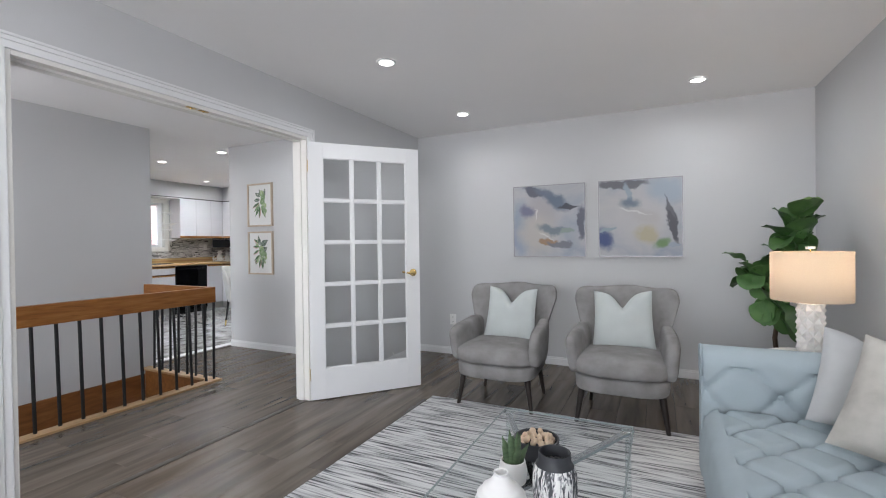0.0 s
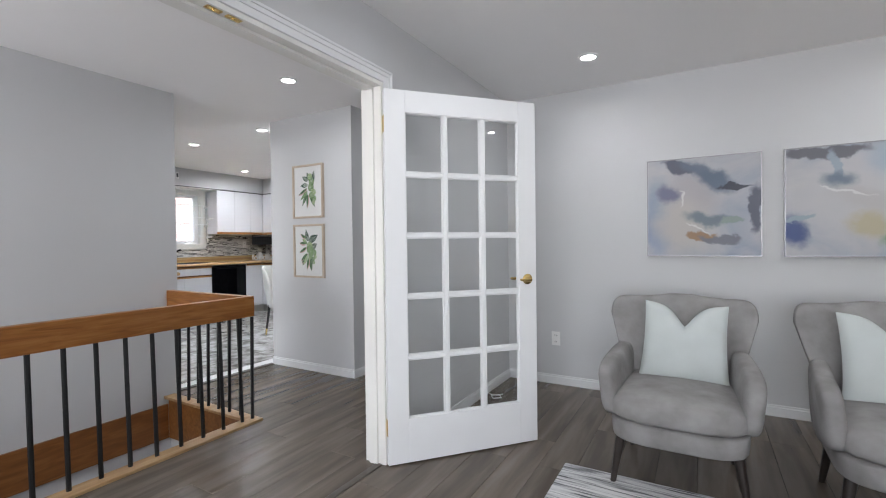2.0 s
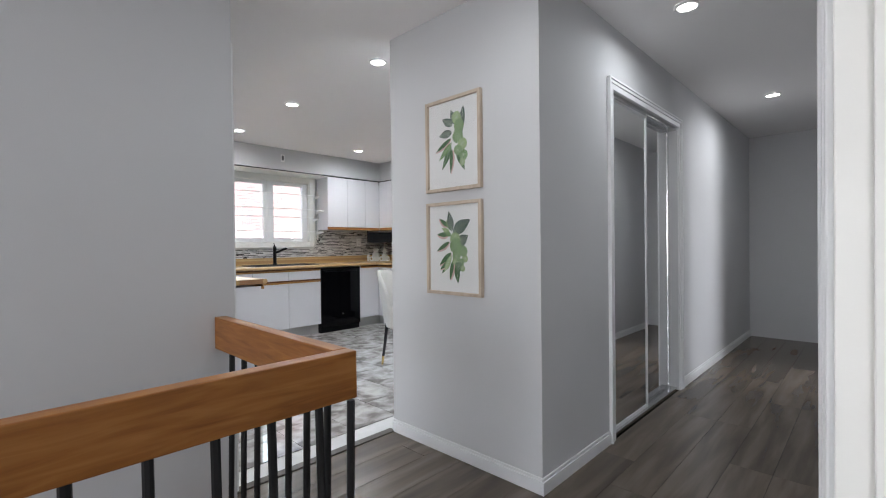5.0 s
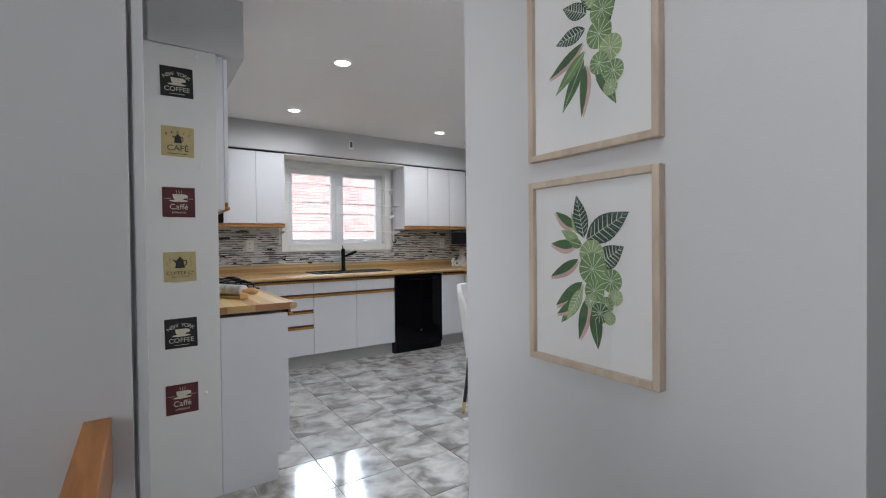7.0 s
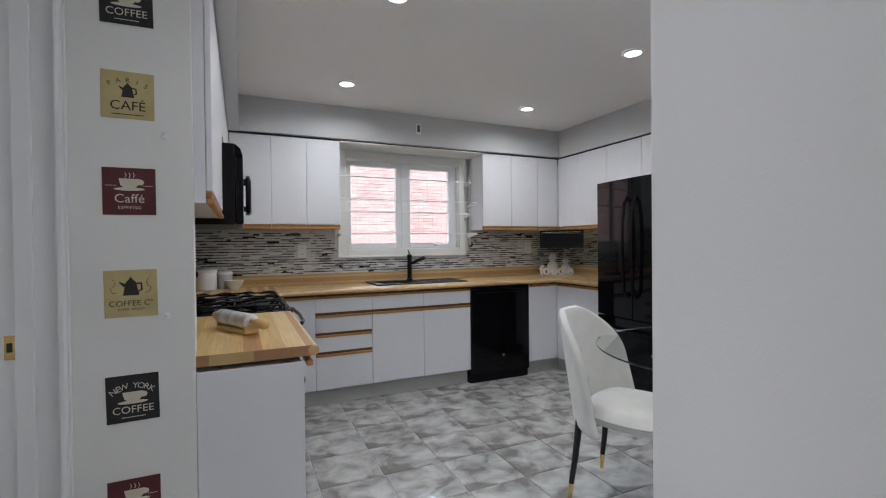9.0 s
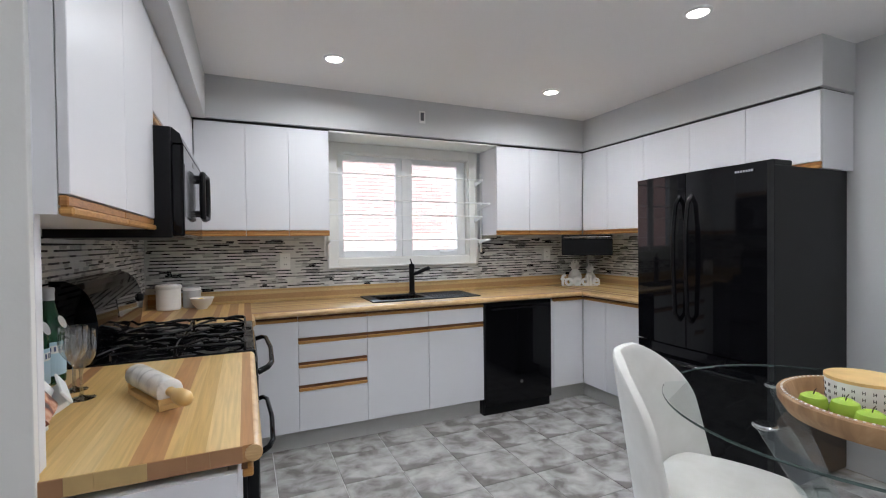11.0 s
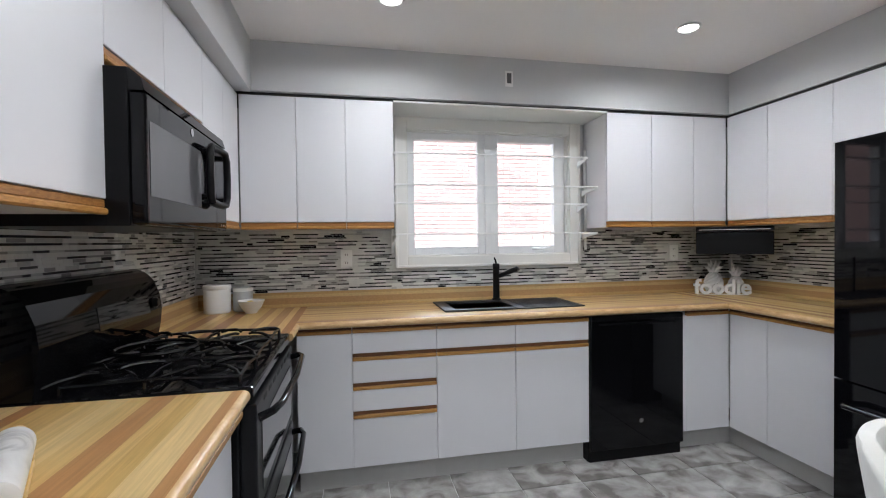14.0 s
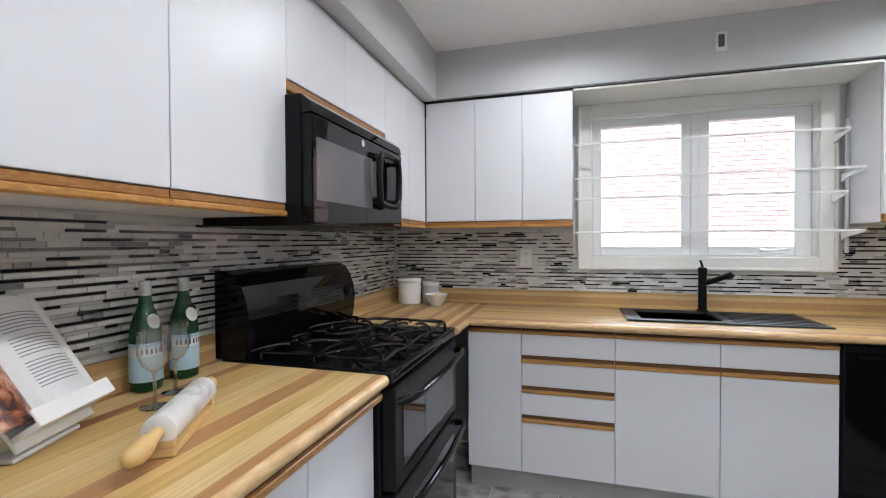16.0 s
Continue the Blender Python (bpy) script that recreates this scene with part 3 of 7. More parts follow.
# mirrored closet: two sliding panels in thin frames
for k, (y0, y1, x) in enumerate(((4.60, 5.22, XC - 0.035), (5.18, 5.79, XC - 0.07))):
    d = thing("mirror_door", (x, (y0 + y1) / 2, 0.02), "tall sliding mirror door in a slim white frame", "mirror", "closet mirror doors")
    part("mirror", cub((x - 0.006, y0 + 0.018, 0.04), (x, y1 - 0.018, 2.02)), MIRROR, d)
    bm = bmesh.new()
    for lo, hi in (((y0, 0.02), (y0 + 0.018, 2.04)), ((y1 - 0.018, 0.02), (y1, 2.04)), ((y0 + 0.018, 0.02), (y1 - 0.018, 0.04)), ((y0 + 0.018, 2.02), (y1 - 0.018, 2.04))):
        cuboid(bm, (x - 0.012, lo[0], lo[1]), (x + 0.006, hi[0], hi[1]), 0.002)
    part("frame", bm, CHROME if k else TRIM, d)
bm = cub((XC - 0.11, 4.58, 2.04), (XC - 0.012, 5.80, 2.06))
cuboid(bm, (XC - 0.11, 4.58, 0.0), (XC - 0.012, 5.80, 0.02), 0.002)
structure("trim_closet_track", bm, CHROME, "metal sliding track of the closet", "trim")


# windows
def plain_window(name, axis, face, a, b, z0, z1, depth, light_to, watts):
    bm = bmesh.new()
    mid = (a + b) / 2
    for u0, u1, w0, w1 in ((a, a + 0.06, z0, z1), (b - 0.06, b, z0, z1), (a + 0.06, b - 0.06, z0, z0 + 0.06), (a + 0.06, b - 0.06, z1 - 0.06, z1), (mid - 0.04, mid + 0.04, z0 + 0.06, z1 - 0.06)):
        lo, hi = ((face, u0, w0), (face + depth, u1, w1)) if axis == "x" else ((u0, face, w0), (u1, face + depth, w1))
        cuboid(bm, lo, hi, 0.004)
    structure(name, bm, TRIM, "white window frame", "window")
    c = (face + depth / 2, mid, (z0 + z1) / 2) if axis == "x" else (mid, face + depth / 2, (z0 + z1) / 2)
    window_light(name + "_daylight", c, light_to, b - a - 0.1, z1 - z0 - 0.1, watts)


plain_window("window_living", "y", -3.12, -1.6, 0.8, 0.75, 2.15, 0.06, (-0.4, 3, 2.9), WINDOW_WATTS * 1.2)
# the entry window is unseen, added with its lamp to brighten the stair wall
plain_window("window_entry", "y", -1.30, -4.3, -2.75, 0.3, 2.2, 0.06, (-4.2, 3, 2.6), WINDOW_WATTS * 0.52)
plain_window("window_dining", "y", -1.30, -7.4, -5.4, 0.6, 2.1, 0.06, (-6.4, 3, 1.2), WINDOW_WATTS * 0.8)
plain_window("window_bedroom", "x", 0.26, 6.6, 8.0, 0.9, 2.1, 0.06, (-3, 7.3, 1.2), WINDOW_WATTS * 0.8)

# recessed lamps
for x, y in ((-1.511, 2.496), (-1.532, 3.832), (0.388, 3.844), (0.388, 2.50), (-1.5, 0.6), (0.39, 0.6),
             (-3.557, 3.077), (-3.195, 4.663), (-3.1, 6.8), (-3.3, 0.6),
             (-4.95, 3.934), (-6.219, 3.957), (-7.455, 3.984), (-7.458, 5.555), (-6.25, 5.50), (-4.98, 5.45), (-7.56, 1.97)):
    d = thing("recessed_lamp", (x, y, H - 0.012), "round white recessed ceiling lamp, lit", "ceiling lamp", "recessed ceiling lamps")
    m = Matrix.Translation((x, y, 0))
    part("trim_ring", lathe([(0.046, H - 0.004), (0.05, H - 0.010), (0.058, H - 0.010), (0.064, H - 0.001)], 28, m=m, close=False), TRIM, d)
    part("diffuser", lathe([(0.0005, H - 0.0062), (0.047, H - 0.006)], 24, m=m, close=False), LAMPGLOW, d)
    s = new("downlight", bpy.data.lights.new("downlight", "AREA"))
    s.data.shape, s.data.size, s.data.energy, s.data.color, s.data.spread = "DISK", 0.09, LIVING_DOWNLIGHT if x > XF else HALL_DOWNLIGHT if x > XK else KITCHEN_DOWNLIGHT, (0.91, 0.95, 1.0), radians(165)
    s.matrix_world = Matrix.Translation((x, y, H - 0.014))

# ---- double door leaf ----
W, DH = 0.915, 2.025
ang = math.degrees(math.atan2(0.695, 0.602))
door = thing("french_door", (XF + 0.003, 2.668, 0.008), "open white glazed door with fifteen panes", "door", "", ang, True)
bm = bmesh.new()
xs = [0.115 + k * (W - 0.23) / 3 for k in range(4)]
zs = [0.24 + k * (DH - 0.24 - 0.12) / 5 for k in range(6)]
cuboid(bm, (0, -0.035, 0), (0.115, 0, DH), 0.002)
cuboid(bm, (W - 0.115, -0.035, 0), (W, 0, DH), 0.002)
cuboid(bm, (0.115, -0.035, 0), (W - 0.115, 0, 0.24), 0.0015)
cuboid(bm, (0.115, -0.035, DH - 0.12), (W - 0.115, 0, DH), 0.0015)
part("door_frame", bm, TRIM, door)
for k in (1, 2):
    part("muntin", cub((xs[k] - 0.011, -0.031, zs[0]), (xs[k] + 0.011, -0.004, zs[5]), 0.004), TRIM, door)
for k in (1, 2, 3, 4):
    for j in range(3):
        part("muntin", cub((xs[j] + (0.0115 if j else 0), -0.031, zs[k] - 0.011), (xs[j + 1] - (0.0115 if j < 2 else 0), -0.004, zs[k] + 0.011), 0.004), TRIM, door)
for j in range(3):
    for k in range(5):
        bm = bmesh.new()
        u0, u1, w0, w1 = xs[j] + (0.0115 if j else 0.0), xs[j + 1] - (0.0115 if j < 2 else 0.0), zs[k] + (0.0115 if k else 0.0), zs[k + 1] - (0.0115 if k < 4 else 0.0)
        for y0, y1 in ((-0.030, -0.020), (-0.0145, -0.005)):
            for lo, hi in (((u0, w0), (u0 + 0.006, w1)), ((u1 - 0.006, w0), (u1, w1)), ((u0 + 0.006, w0), (u1 - 0.006, w0 + 0.006)), ((u0 + 0.006, w1 - 0.006), (u1 - 0.006, w1))):
                cuboid(bm, (lo[0], y0, lo[1]), (hi[0], y1, hi[1]), 0.002, 1)
        part("glazing_bead", bm, TRIM, door)
        bm = bmesh.new()
        bm.faces.new([bm.verts.new(p) for p in ((u0 + 0.004, -0.0175, w0 + 0.004), (u1 - 0.004, -0.0175, w0 + 0.004), (u1 - 0.004, -0.0175, w1 - 0.004), (u0 + 0.004, -0.0175, w1 - 0.004))])
        pane = part("pane", bm, GLASS, door)
        pane.visible_shadow = False
for y, s in ((0.0, 1), (-0.035, -1)):
    bm = lathe([(0.031, 0), (0.031, 0.004), (0.026, 0.009), (0.012, 0.012), (0.010, 0.040)], 20, m=Matrix.Translation((W - 0.06, y, 0.975)) @ pose(0, 0, 0, -90 * s, 0, 0))
    sweep([(W - 0.06, y + s * 0.042, 0.975), (W - 0.08, y + s * 0.046, 0.977), (W - 0.105, y + s * 0.045, 0.973), (W - 0.13, y + s * 0.040, 0.977)], [0.012, 0.011, 0.009, 0.006], 10, bm)
    part("lever_handle", bm, BRASS, door, "polished brass lever handle", True)
for z in (0.20, 1.84):
    bm = lathe([(0.006, z - 0.05), (0.006, z + 0.05)], 10, m=Matrix.Translation((-0.004, 0.006, 0)))
    cuboid(bm, (-0.002, -0.03, z - 0.045), (0.0, 0.0, z + 0.045))
    cuboid(bm, (0.0, 0.0, z - 0.045), (0.028, 0.002, z + 0.045))
    part("hinge", bm, BRASS, door, "brass butt hinge")


# ---- kitchen ----
def block_wood(name, across, width, tones, rough=0.33):
    """Glued staves: a tone for each strip across the run, with grain along it."""
    m = bpy.data.materials.new(name)
    m.use_nodes = True
    nt = m.node_tree
    b = nt.nodes["Principled BSDF"]
    b.inputs["Roughness"].default_value = rough
    co, sep = nt.nodes.new("ShaderNodeTexCoord"), nt.nodes.new("ShaderNodeSeparateXYZ")
    nt.links.new(co.outputs["Object"], sep.inputs[0])
    wob = nt.nodes.new("ShaderNodeMath")
    wob.operation = "DIVIDE"
    wob.inputs[1].default_value = width
    nt.links.new(sep.outputs[across], wob.inputs[0])
    v1 = nt.nodes.new("ShaderNodeTexVoronoi")
    v1.voronoi_dimensions, v1.feature = "1D", "F1"
    v1.inputs["Scale"].default_value, v1.inputs["Randomness"].default_value = 1.0, 0.8
    nt.links.new(wob.outputs[0], v1.inputs["W"])
    sepc = nt.nodes.new("ShaderNodeSeparateColor")
    nt.links.new(v1.outputs["Color"], sepc.inputs[0])
    ramp = nt.nodes.new("ShaderNodeValToRGB")
    ramp.color_ramp.interpolation = "CONSTANT"
    while len(ramp.color_ramp.elements) < len(tones):
        ramp.color_ramp.elements.new(0.5)
    for k, (e, c) in enumerate(zip(ramp.color_ramp.elements, tones)):
        e.position, e.color = k / len(tones), (*c, 1)
    nt.links.new(sepc.outputs[0], ramp.inputs["Fac"])
    mp, n = nt.nodes.new("ShaderNodeMapping"), nt.nodes.new("ShaderNodeTexNoise")
    mp.inputs["Scale"].default_value = (70, 3, 70) if across == 0 else (3, 70, 70)
    n.inputs["Scale"].default_value, n.inputs["Detail"].default_value, n.inputs["Distortion"].default_value = 1.6, 6, 0.5
    nt.links.new(co.outputs["Object"], mp.inputs[0])
    nt.links.new(mp.outputs[0], n.inputs["Vector"])
    mr, hsv = nt.nodes.new("ShaderNodeMapRange"), nt.nodes.new("ShaderNodeHueSaturation")
    mr.inputs[1].default_value, mr.inputs[2].default_value, mr.inputs[3].default_value, mr.inputs[4].default_value = 0.3, 0.7, 0.86, 1.12
    nt.links.new(n.outputs["Fac"], mr.inputs[0])
    nt.links.new(mr.outputs[0], hsv.inputs["Value"])
    nt.links.new(ramp.outputs["Color"], hsv.inputs["Color"])
    nt.links.new(hsv.outputs["Color"], b.inputs["Base Color"])
    bp = nt.nodes.new("ShaderNodeBump")
    bp.inputs["Strength"].default_value, bp.inputs["Distance"].default_value = 0.06, 0.002
    nt.links.new(n.outputs["Fac"], bp.inputs["Height"])
    nt.links.new(bp.outputs["Normal"], b.inputs["Normal"])
    return m


TONES = [(0.53, 0.35, 0.15), (0.60, 0.42, 0.19), (0.40, 0.215, 0.10), (0.56, 0.375, 0.165), (0.36, 0.175, 0.082), (0.62, 0.45, 0.22), (0.48, 0.29, 0.13)]
STAVES = [(0.56, 0.36, 0.13), (0.64, 0.44, 0.185), (0.34, 0.15, 0.058), (0.60, 0.40, 0.155), (0.68, 0.49, 0.235), (0.38, 0.175, 0.07), (0.62, 0.42, 0.17), (0.44, 0.23, 0.095)]
BLOCK_X = block_wood("butcher_block_along_x", 1, 0.047, STAVES, 0.4)
BLOCK_Y = block_wood("butcher_block_along_y", 0, 0.034, TONES)
BLOCK_Z = block_wood("butcher_block_upstand", 2, 0.03, TONES)


def slab(way, face, a, b, z0, z1, depth=0.018, bev=0.0015, bm=None):
    """A board whose front lies at face and looks E (+x), N (+y) or S (-y); a to b along the run."""
    bm = bm or bmesh.new()
    if way == "E":
        return cuboid(bm, (face - depth, a, z0), (face, b, z1), bev, 1)
    if way == "N":
        return cuboid(bm, (a, face - depth, z0), (b, face, z1), bev, 1)
    return cuboid(bm, (a, face, z0), (b, face + depth, z1), bev, 1)


def shift(way, face, d):
    return face + d if way in "EN" else face - d


def pull(way, face, a, b, z0, z1, parent):
    """Oak finger pull: a groove, its shade put into a dark colour, over a pale lip."""
    mid = z0 + 0.5 * (z1 - z0)
    p = part("finger_pull", slab(way, shift(way, face, 0.004), a, b, z0, mid, 0.022, 0.003), PULL, parent, "honey oak finger pull")
    part("groove", slab(way, shift(way, face, -0.008), a, b, mid, z1, 0.012, 0.0), PULL_SHADE, p)


def base_cabinet(way, face, wallface, a, b, fronts, label, group, top=0.868, bottom=0.135, pulls=(), toe=True):
    g = 0.0015
    mid = (a + b) / 2
    at = ((face + wallface) / 2, mid, 0) if way == "E" else (mid, (face + wallface) / 2, 0)
    c = thing("base_cabinet", at, label, "cabinet", group)
    d = abs(face - wallface) - 0.02
    part("body", slab(way, shift(way, face, -0.0195), a, b, bottom, top - 0.002, d - 0.005, 0.0), CAB, c)
    if toe:
        part("toe_kick", slab(way, shift(way, face, -0.075), a, b, 0.0, bottom, 0.016, 0.0), KICK, c)
    for name, fa, fb, z0, z1 in fronts:
        part(name, slab(way, face, fa + g, fb - g, z0, z1), CAB, c)
    for fa, fb, z0, z1 in pulls:
        pull(way, face, fa + g, fb - g, z0, z1, c)
    pull(way, shift(way, face, 0.028 if way == "N" else 0.004), a + g, b - g, 0.846, 0.884, c)
    return c


KICK = mat("grey_toe_kick", (0.50, 0.495, 0.48), 0.6, var=0.05, scale=6)
XB, YBL, YBR = -7.76, 3.46, 6.10
RUN = "base cabinets"
base_cabinet("E", XB, XW, 3.505, 3.784, [("door", 3.505, 3.784, 0.135, 0.850)], "white base cabinet with one plain door beside the stove", RUN)
base_cabinet("E", XB, XW, 3.784, 4.235, [("drawer", 3.784, 4.235, 0.738, 0.850), ("drawer", 3.784, 4.235, 0.581, 0.696), ("drawer", 3.784, 4.235, 0.432, 0.541), ("drawer", 3.784, 4.235, 0.135, 0.390)],
             "white four-drawer base cabinet with oak finger pulls", RUN, pulls=[(3.784, 4.235, 0.698, 0.736), (3.784, 4.235, 0.543, 0.579), (3.784, 4.235, 0.392, 0.430)])
base_cabinet("E", XB, XW, 4.235, 5.139, [("drawer_front", 4.235, 4.687, 0.738, 0.850), ("drawer_front", 4.687, 5.139, 0.738, 0.850), ("door", 4.235, 4.687, 0.135, 0.696), ("door", 4.687, 5.139, 0.135, 0.696)],
             "white two-door sink cabinet with oak finger pulls", RUN, pulls=[(4.235, 4.687, 0.698, 0.736), (4.687, 5.139, 0.698, 0.736)])
base_cabinet("E", XB, XW, 5.79, YBR - 0.001, [("door", 5.79, YBR - 0.001, 0.135, 0.850)], "white base cabinet with one plain door in the corner", RUN)
base_cabinet("S", YBR, YR, XB + 0.001, -7.02, [("door", XB + 0.001, -7.499, 0.135, 0.850), ("door", -7.499, -7.02, 0.135, 0.850)], "white two-door base cabinet beside the refrigerator", RUN)
c = base_cabinet("N", YBL, YL, -6.685, -5.80, [("door", -6.685, -6.336, 0.135, 0.850), ("door", -6.336, -5.82, 0.135, 0.850)], "white two-door base cabinet under the butcher block", RUN)
part("end_panel", cub((-5.80, 3.137, 0.0), (-5.782, 3.40, 0.135), 0.0), CAB, c)
part("end_panel", cub((-5.80, 3.137, 0.135), (-5.782, 3.459, 0.868), 0.0), CAB, c)

bm = cub((-7.851, 6.10, 0.0), (-7.8355, 6.19, 0.135))
cuboid(bm, (-7.8355, 6.1752, 0.0), (-7.7595, 6.19, 0.135))
structure("trim_toe_kick_corner", bm, KICK, "grey toe kick turning the corner", "trim")

# tall white end panel with coffee cards
pan = thing("pantry_panel", (-5.79, 2.97, 0), "tall white painted end panel beside the kitchen doorway", "panel")
part("panel", cub((-5.799, 2.826, 0.0), (-5.78, 3.135, 2.152), 0.002), mat("off_white_panel_paint", (0.76, 0.755, 0.735), 0.45, var=0.03, scale=3, bump=0.1, bscale=60), pan)
part("side", cub((-5.83, 3.118, 0.93), (-5.80, 3.135, 2.15), 0.001), CAB, pan)


def upper_cabinet(way, face, wallface, a, b, seams, z0, z1, label, rail=True):
    mid = (a + b) / 2
    at = ((face + wallface) / 2, mid, z0) if way == "E" else (mid, (face + wallface) / 2, z0)
    c = thing("wall_cabinet", at, label, "cabinet", "wall cabinets")
    d = abs(face - wallface) - 0.024
    part("body", slab(way, shift(way, face, -0.0195), a, b, z0 + 0.002, z1, d, 0.0), CAB, c)
    for fa, fb in zip(seams, seams[1:]):
        part("door", slab(way, face, fa + 0.0013, fb - 0.0013, z0 + 0.04, z1 - 0.006), CAB, c)
        if rail:
            p = part("finger_pull", slab(way, shift(way, face, 0.005), fa + 0.0013, fb - 0.0013, z0, z0 + 0.017, 0.024, 0.004), PULL, c, "honey oak finger pull")
            part("groove", slab(way, shift(way, face, -0.003), fa + 0.0013, fb - 0.0013, z0 + 0.017, z0 + 0.038, 0.016, 0.003), PULL_COVE_SHADE, p)
    return c


# pull oak in deeper tones, the cove's shade put into the ramp
PULL_COVE_SHADE = ramp_mat("oak_pull_cove_shade", [(0.3, (0.24, 0.096, 0.022)), (0.5, (0.34, 0.150, 0.040)), (0.7, (0.43, 0.205, 0.064))], 5, (9, 0.9, 30), 0.4, 0.05, 7, 0.6)
ZT = 2.15
XU, YU, YV = -8.02, 3.188, 6.332
upper_cabinet("N", YU, YL, -6.658, -5.802, [-6.658, -6.237, -5.802], 1.40, ZT, "white two-door wall cabinet with an oak bottom rail")
upper_cabinet("N", YU, YL, -7.422, -6.658, [-7.422, -7.031, -6.658], 1.79, ZT, "short white wall cabinet over the microwave")
upper_cabinet("N", YU, YL, -8.015, -7.422, [-8.015, -7.725, -7.422], 1.40, ZT, "white wall cabinet in the corner beside the microwave")
upper_cabinet("E", XU, XW, YU + 0.003, 4.04, [YU + 0.003, 3.492, 3.764, 4.04], 1.40, ZT, "white three-door wall cabinet with an oak bottom rail beside the window")
upper_cabinet("E", XU, XW, 5.422, YV - 0.003, [5.422, 5.749, 6.068, YV - 0.003], 1.40, ZT, "white wall cabinet with an oak bottom rail beside the window")
upper_cabinet("S", YV, YR, -8.018, -6.934, [-8.018, -7.712, -7.325, -6.934], 1.40, ZT, "white wall cabinet in the corner beside the refrigerator")
upper_cabinet("S", YV, YR, -6.934, -6.152, [-6.934, -6.55, -6.152], 1.72, ZT, "short white wall cabinet over the refrigerator")
bm = cub((XW, YL, 2.165), (-8.003, YR, H))
cuboid(bm, (-8.003, YL, 2.155), (-5.78, 3.263, H))
cuboid(bm, (-8.003, 6.333, 2.165), (-6.145, YR, H))
structure("wall_soffit", bm, WALL, "pale grey boxed soffit over the wall cabinets", "wall")
# dark filler set back in the gap: its shadow is put in as colour
bm = cub((XW, YL + 0.1, 2.15), (-8.036, YR - 0.1, 2.165))
cuboid(bm, (-8.036, YV + 0.02, 2.15), (-6.17, YR - 0.05, 2.165))
structure("trim_soffit_gap", bm, SLOT, "dark strip painting the shadow in the gap over the cabinets", "trim")

# countertops with a rounded oak edge and an upstand
SY0, SY1, SX0, SX1 = 4.37, 4.735, -8.17, -7.88     # sink bowl
top = thing("countertop", (-8.0, 4.7, 0.884), "butcher block laminate countertop running under the window", "countertop")
bm = bmesh.new()
for lo, hi in (((-8.318, 3.512), (-7.72, SY0)), ((-8.318, SY1), (-7.72, 6.06)), ((-8.318, SY0), (SX0, SY1)), ((SX1, SY0), (-7.72, SY1))):
    cuboid(bm, (*lo, 0.884), (*hi, 0.92))
part("window_run", bm, BLOCK_Y, top)
part("stove_run", cub((-8.318, YL + 0.002, 0.884), (-7.462, 3.512, 0.92)), BLOCK_X, top)
part("fridge_run", cub((-8.318, 6.06, 0.884), (-6.99, YR - 0.002, 0.92)), BLOCK_X, top)
EDGE = ramp_mat("rounded_oak_edge", [(0.3, (0.50, 0.30, 0.14)), (0.5, (0.62, 0.41, 0.20)), (0.7, (0.70, 0.50, 0.27))], 6, (3, 3, 14), 0.3, 0.04, 7, 0.5)
for a, b in (((-7.72, 3.512), (-7.72, 6.06)), ((-7.72, 3.512), (-7.462, 3.512)), ((-7.72, 6.06), (-6.99, 6.06))):
    part("edge", sweep([(*a, 0.902), (*b, 0.902)], 0.0178, 14), EDGE, top, "rounded oak front edge", True)
bm = cub((XW + 0.001, YL + 0.02, 0.92), (XW + 0.02, YR - 0.02, 1.014), 0.005)
part("upstand", bm, BLOCK_Z, top)
part("upstand", cub((XW + 0.001, YL + 0.001, 0.92), (-7.458, YL + 0.0195, 1.014), 0.005), BLOCK_Z, top)
part("upstand", cub((XW + 0.001, YR - 0.0195, 0.92), (-6.99, YR - 0.001, 1.014), 0.005), BLOCK_Z, top)

blk = thing("butcher_block_counter", (-6.24, 3.18, 0.868), "striped butcher block counter with rounded corners", "countertop")
part("slab", cub((-6.688, YL + 0.002, 0.884), (-5.79, 3.493, 0.92), 0.0), BLOCK_X, blk)
part("edge", sweep([(-6.688, 3.493, 0.902), (-5.7865, 3.493, 0.902)], 0.0178, 14), EDGE, blk, "rounded oak front edge", True)
part("upstand", cub((-6.688, YL + 0.001, 0.92), (-5.80, YL + 0.0195, 1.014), 0.005), BLOCK_Z, blk)
bm = bmesh.new()
rng = random.Random(5)
y = YL + 0.004
tone = [flat("end_grain_pale", (0.60, 0.42, 0.20)), flat("end_grain_brown", (0.36, 0.19, 0.095)), flat("end_grain_gold", (0.50, 0.345, 0.15))]
while y < 3.44:
    w = rng.uniform(0.04, 0.09)
    part("end_stave", cub((-5.79, y, 0.8845), (-5.787, min(y + w, 3.495), 0.9195), 0.0), tone[rng.choice((0, 1, 2, 2))], blk)
    y += w + 0.0005

# sink and tap
sink = thing("sink", (-8.03, 4.72, 0.92), "black composite sink with a ribbed drainboard", "sink")
bm = bmesh.new()
cuboid(bm, (-8.225, 4.30, 0.9205), (-7.835, SY0, 0.932), 0.004)
cuboid(bm, (-8.225, SY0, 0.9205), (SX0, SY1, 0.932), 0.004)
cuboid(bm, (SX1, SY0, 0.9205), (-7.835, SY1, 0.932), 0.004)
cuboid(bm, (-8.225, SY1, 0.9205), (-7.835, 5.16, 0.929), 0.004)
part("rim", bm, GRANITE, sink)
bm = bmesh.new()
cuboid(bm, (SX0 - 0.012, SY0 - 0.012, 0.735), (SX1 + 0.012, SY1 + 0.012, 0.745))
cuboid(bm, (SX0 - 0.012, SY0 - 0.012, 0.745), (SX0, SY1 + 0.012, 0.922))
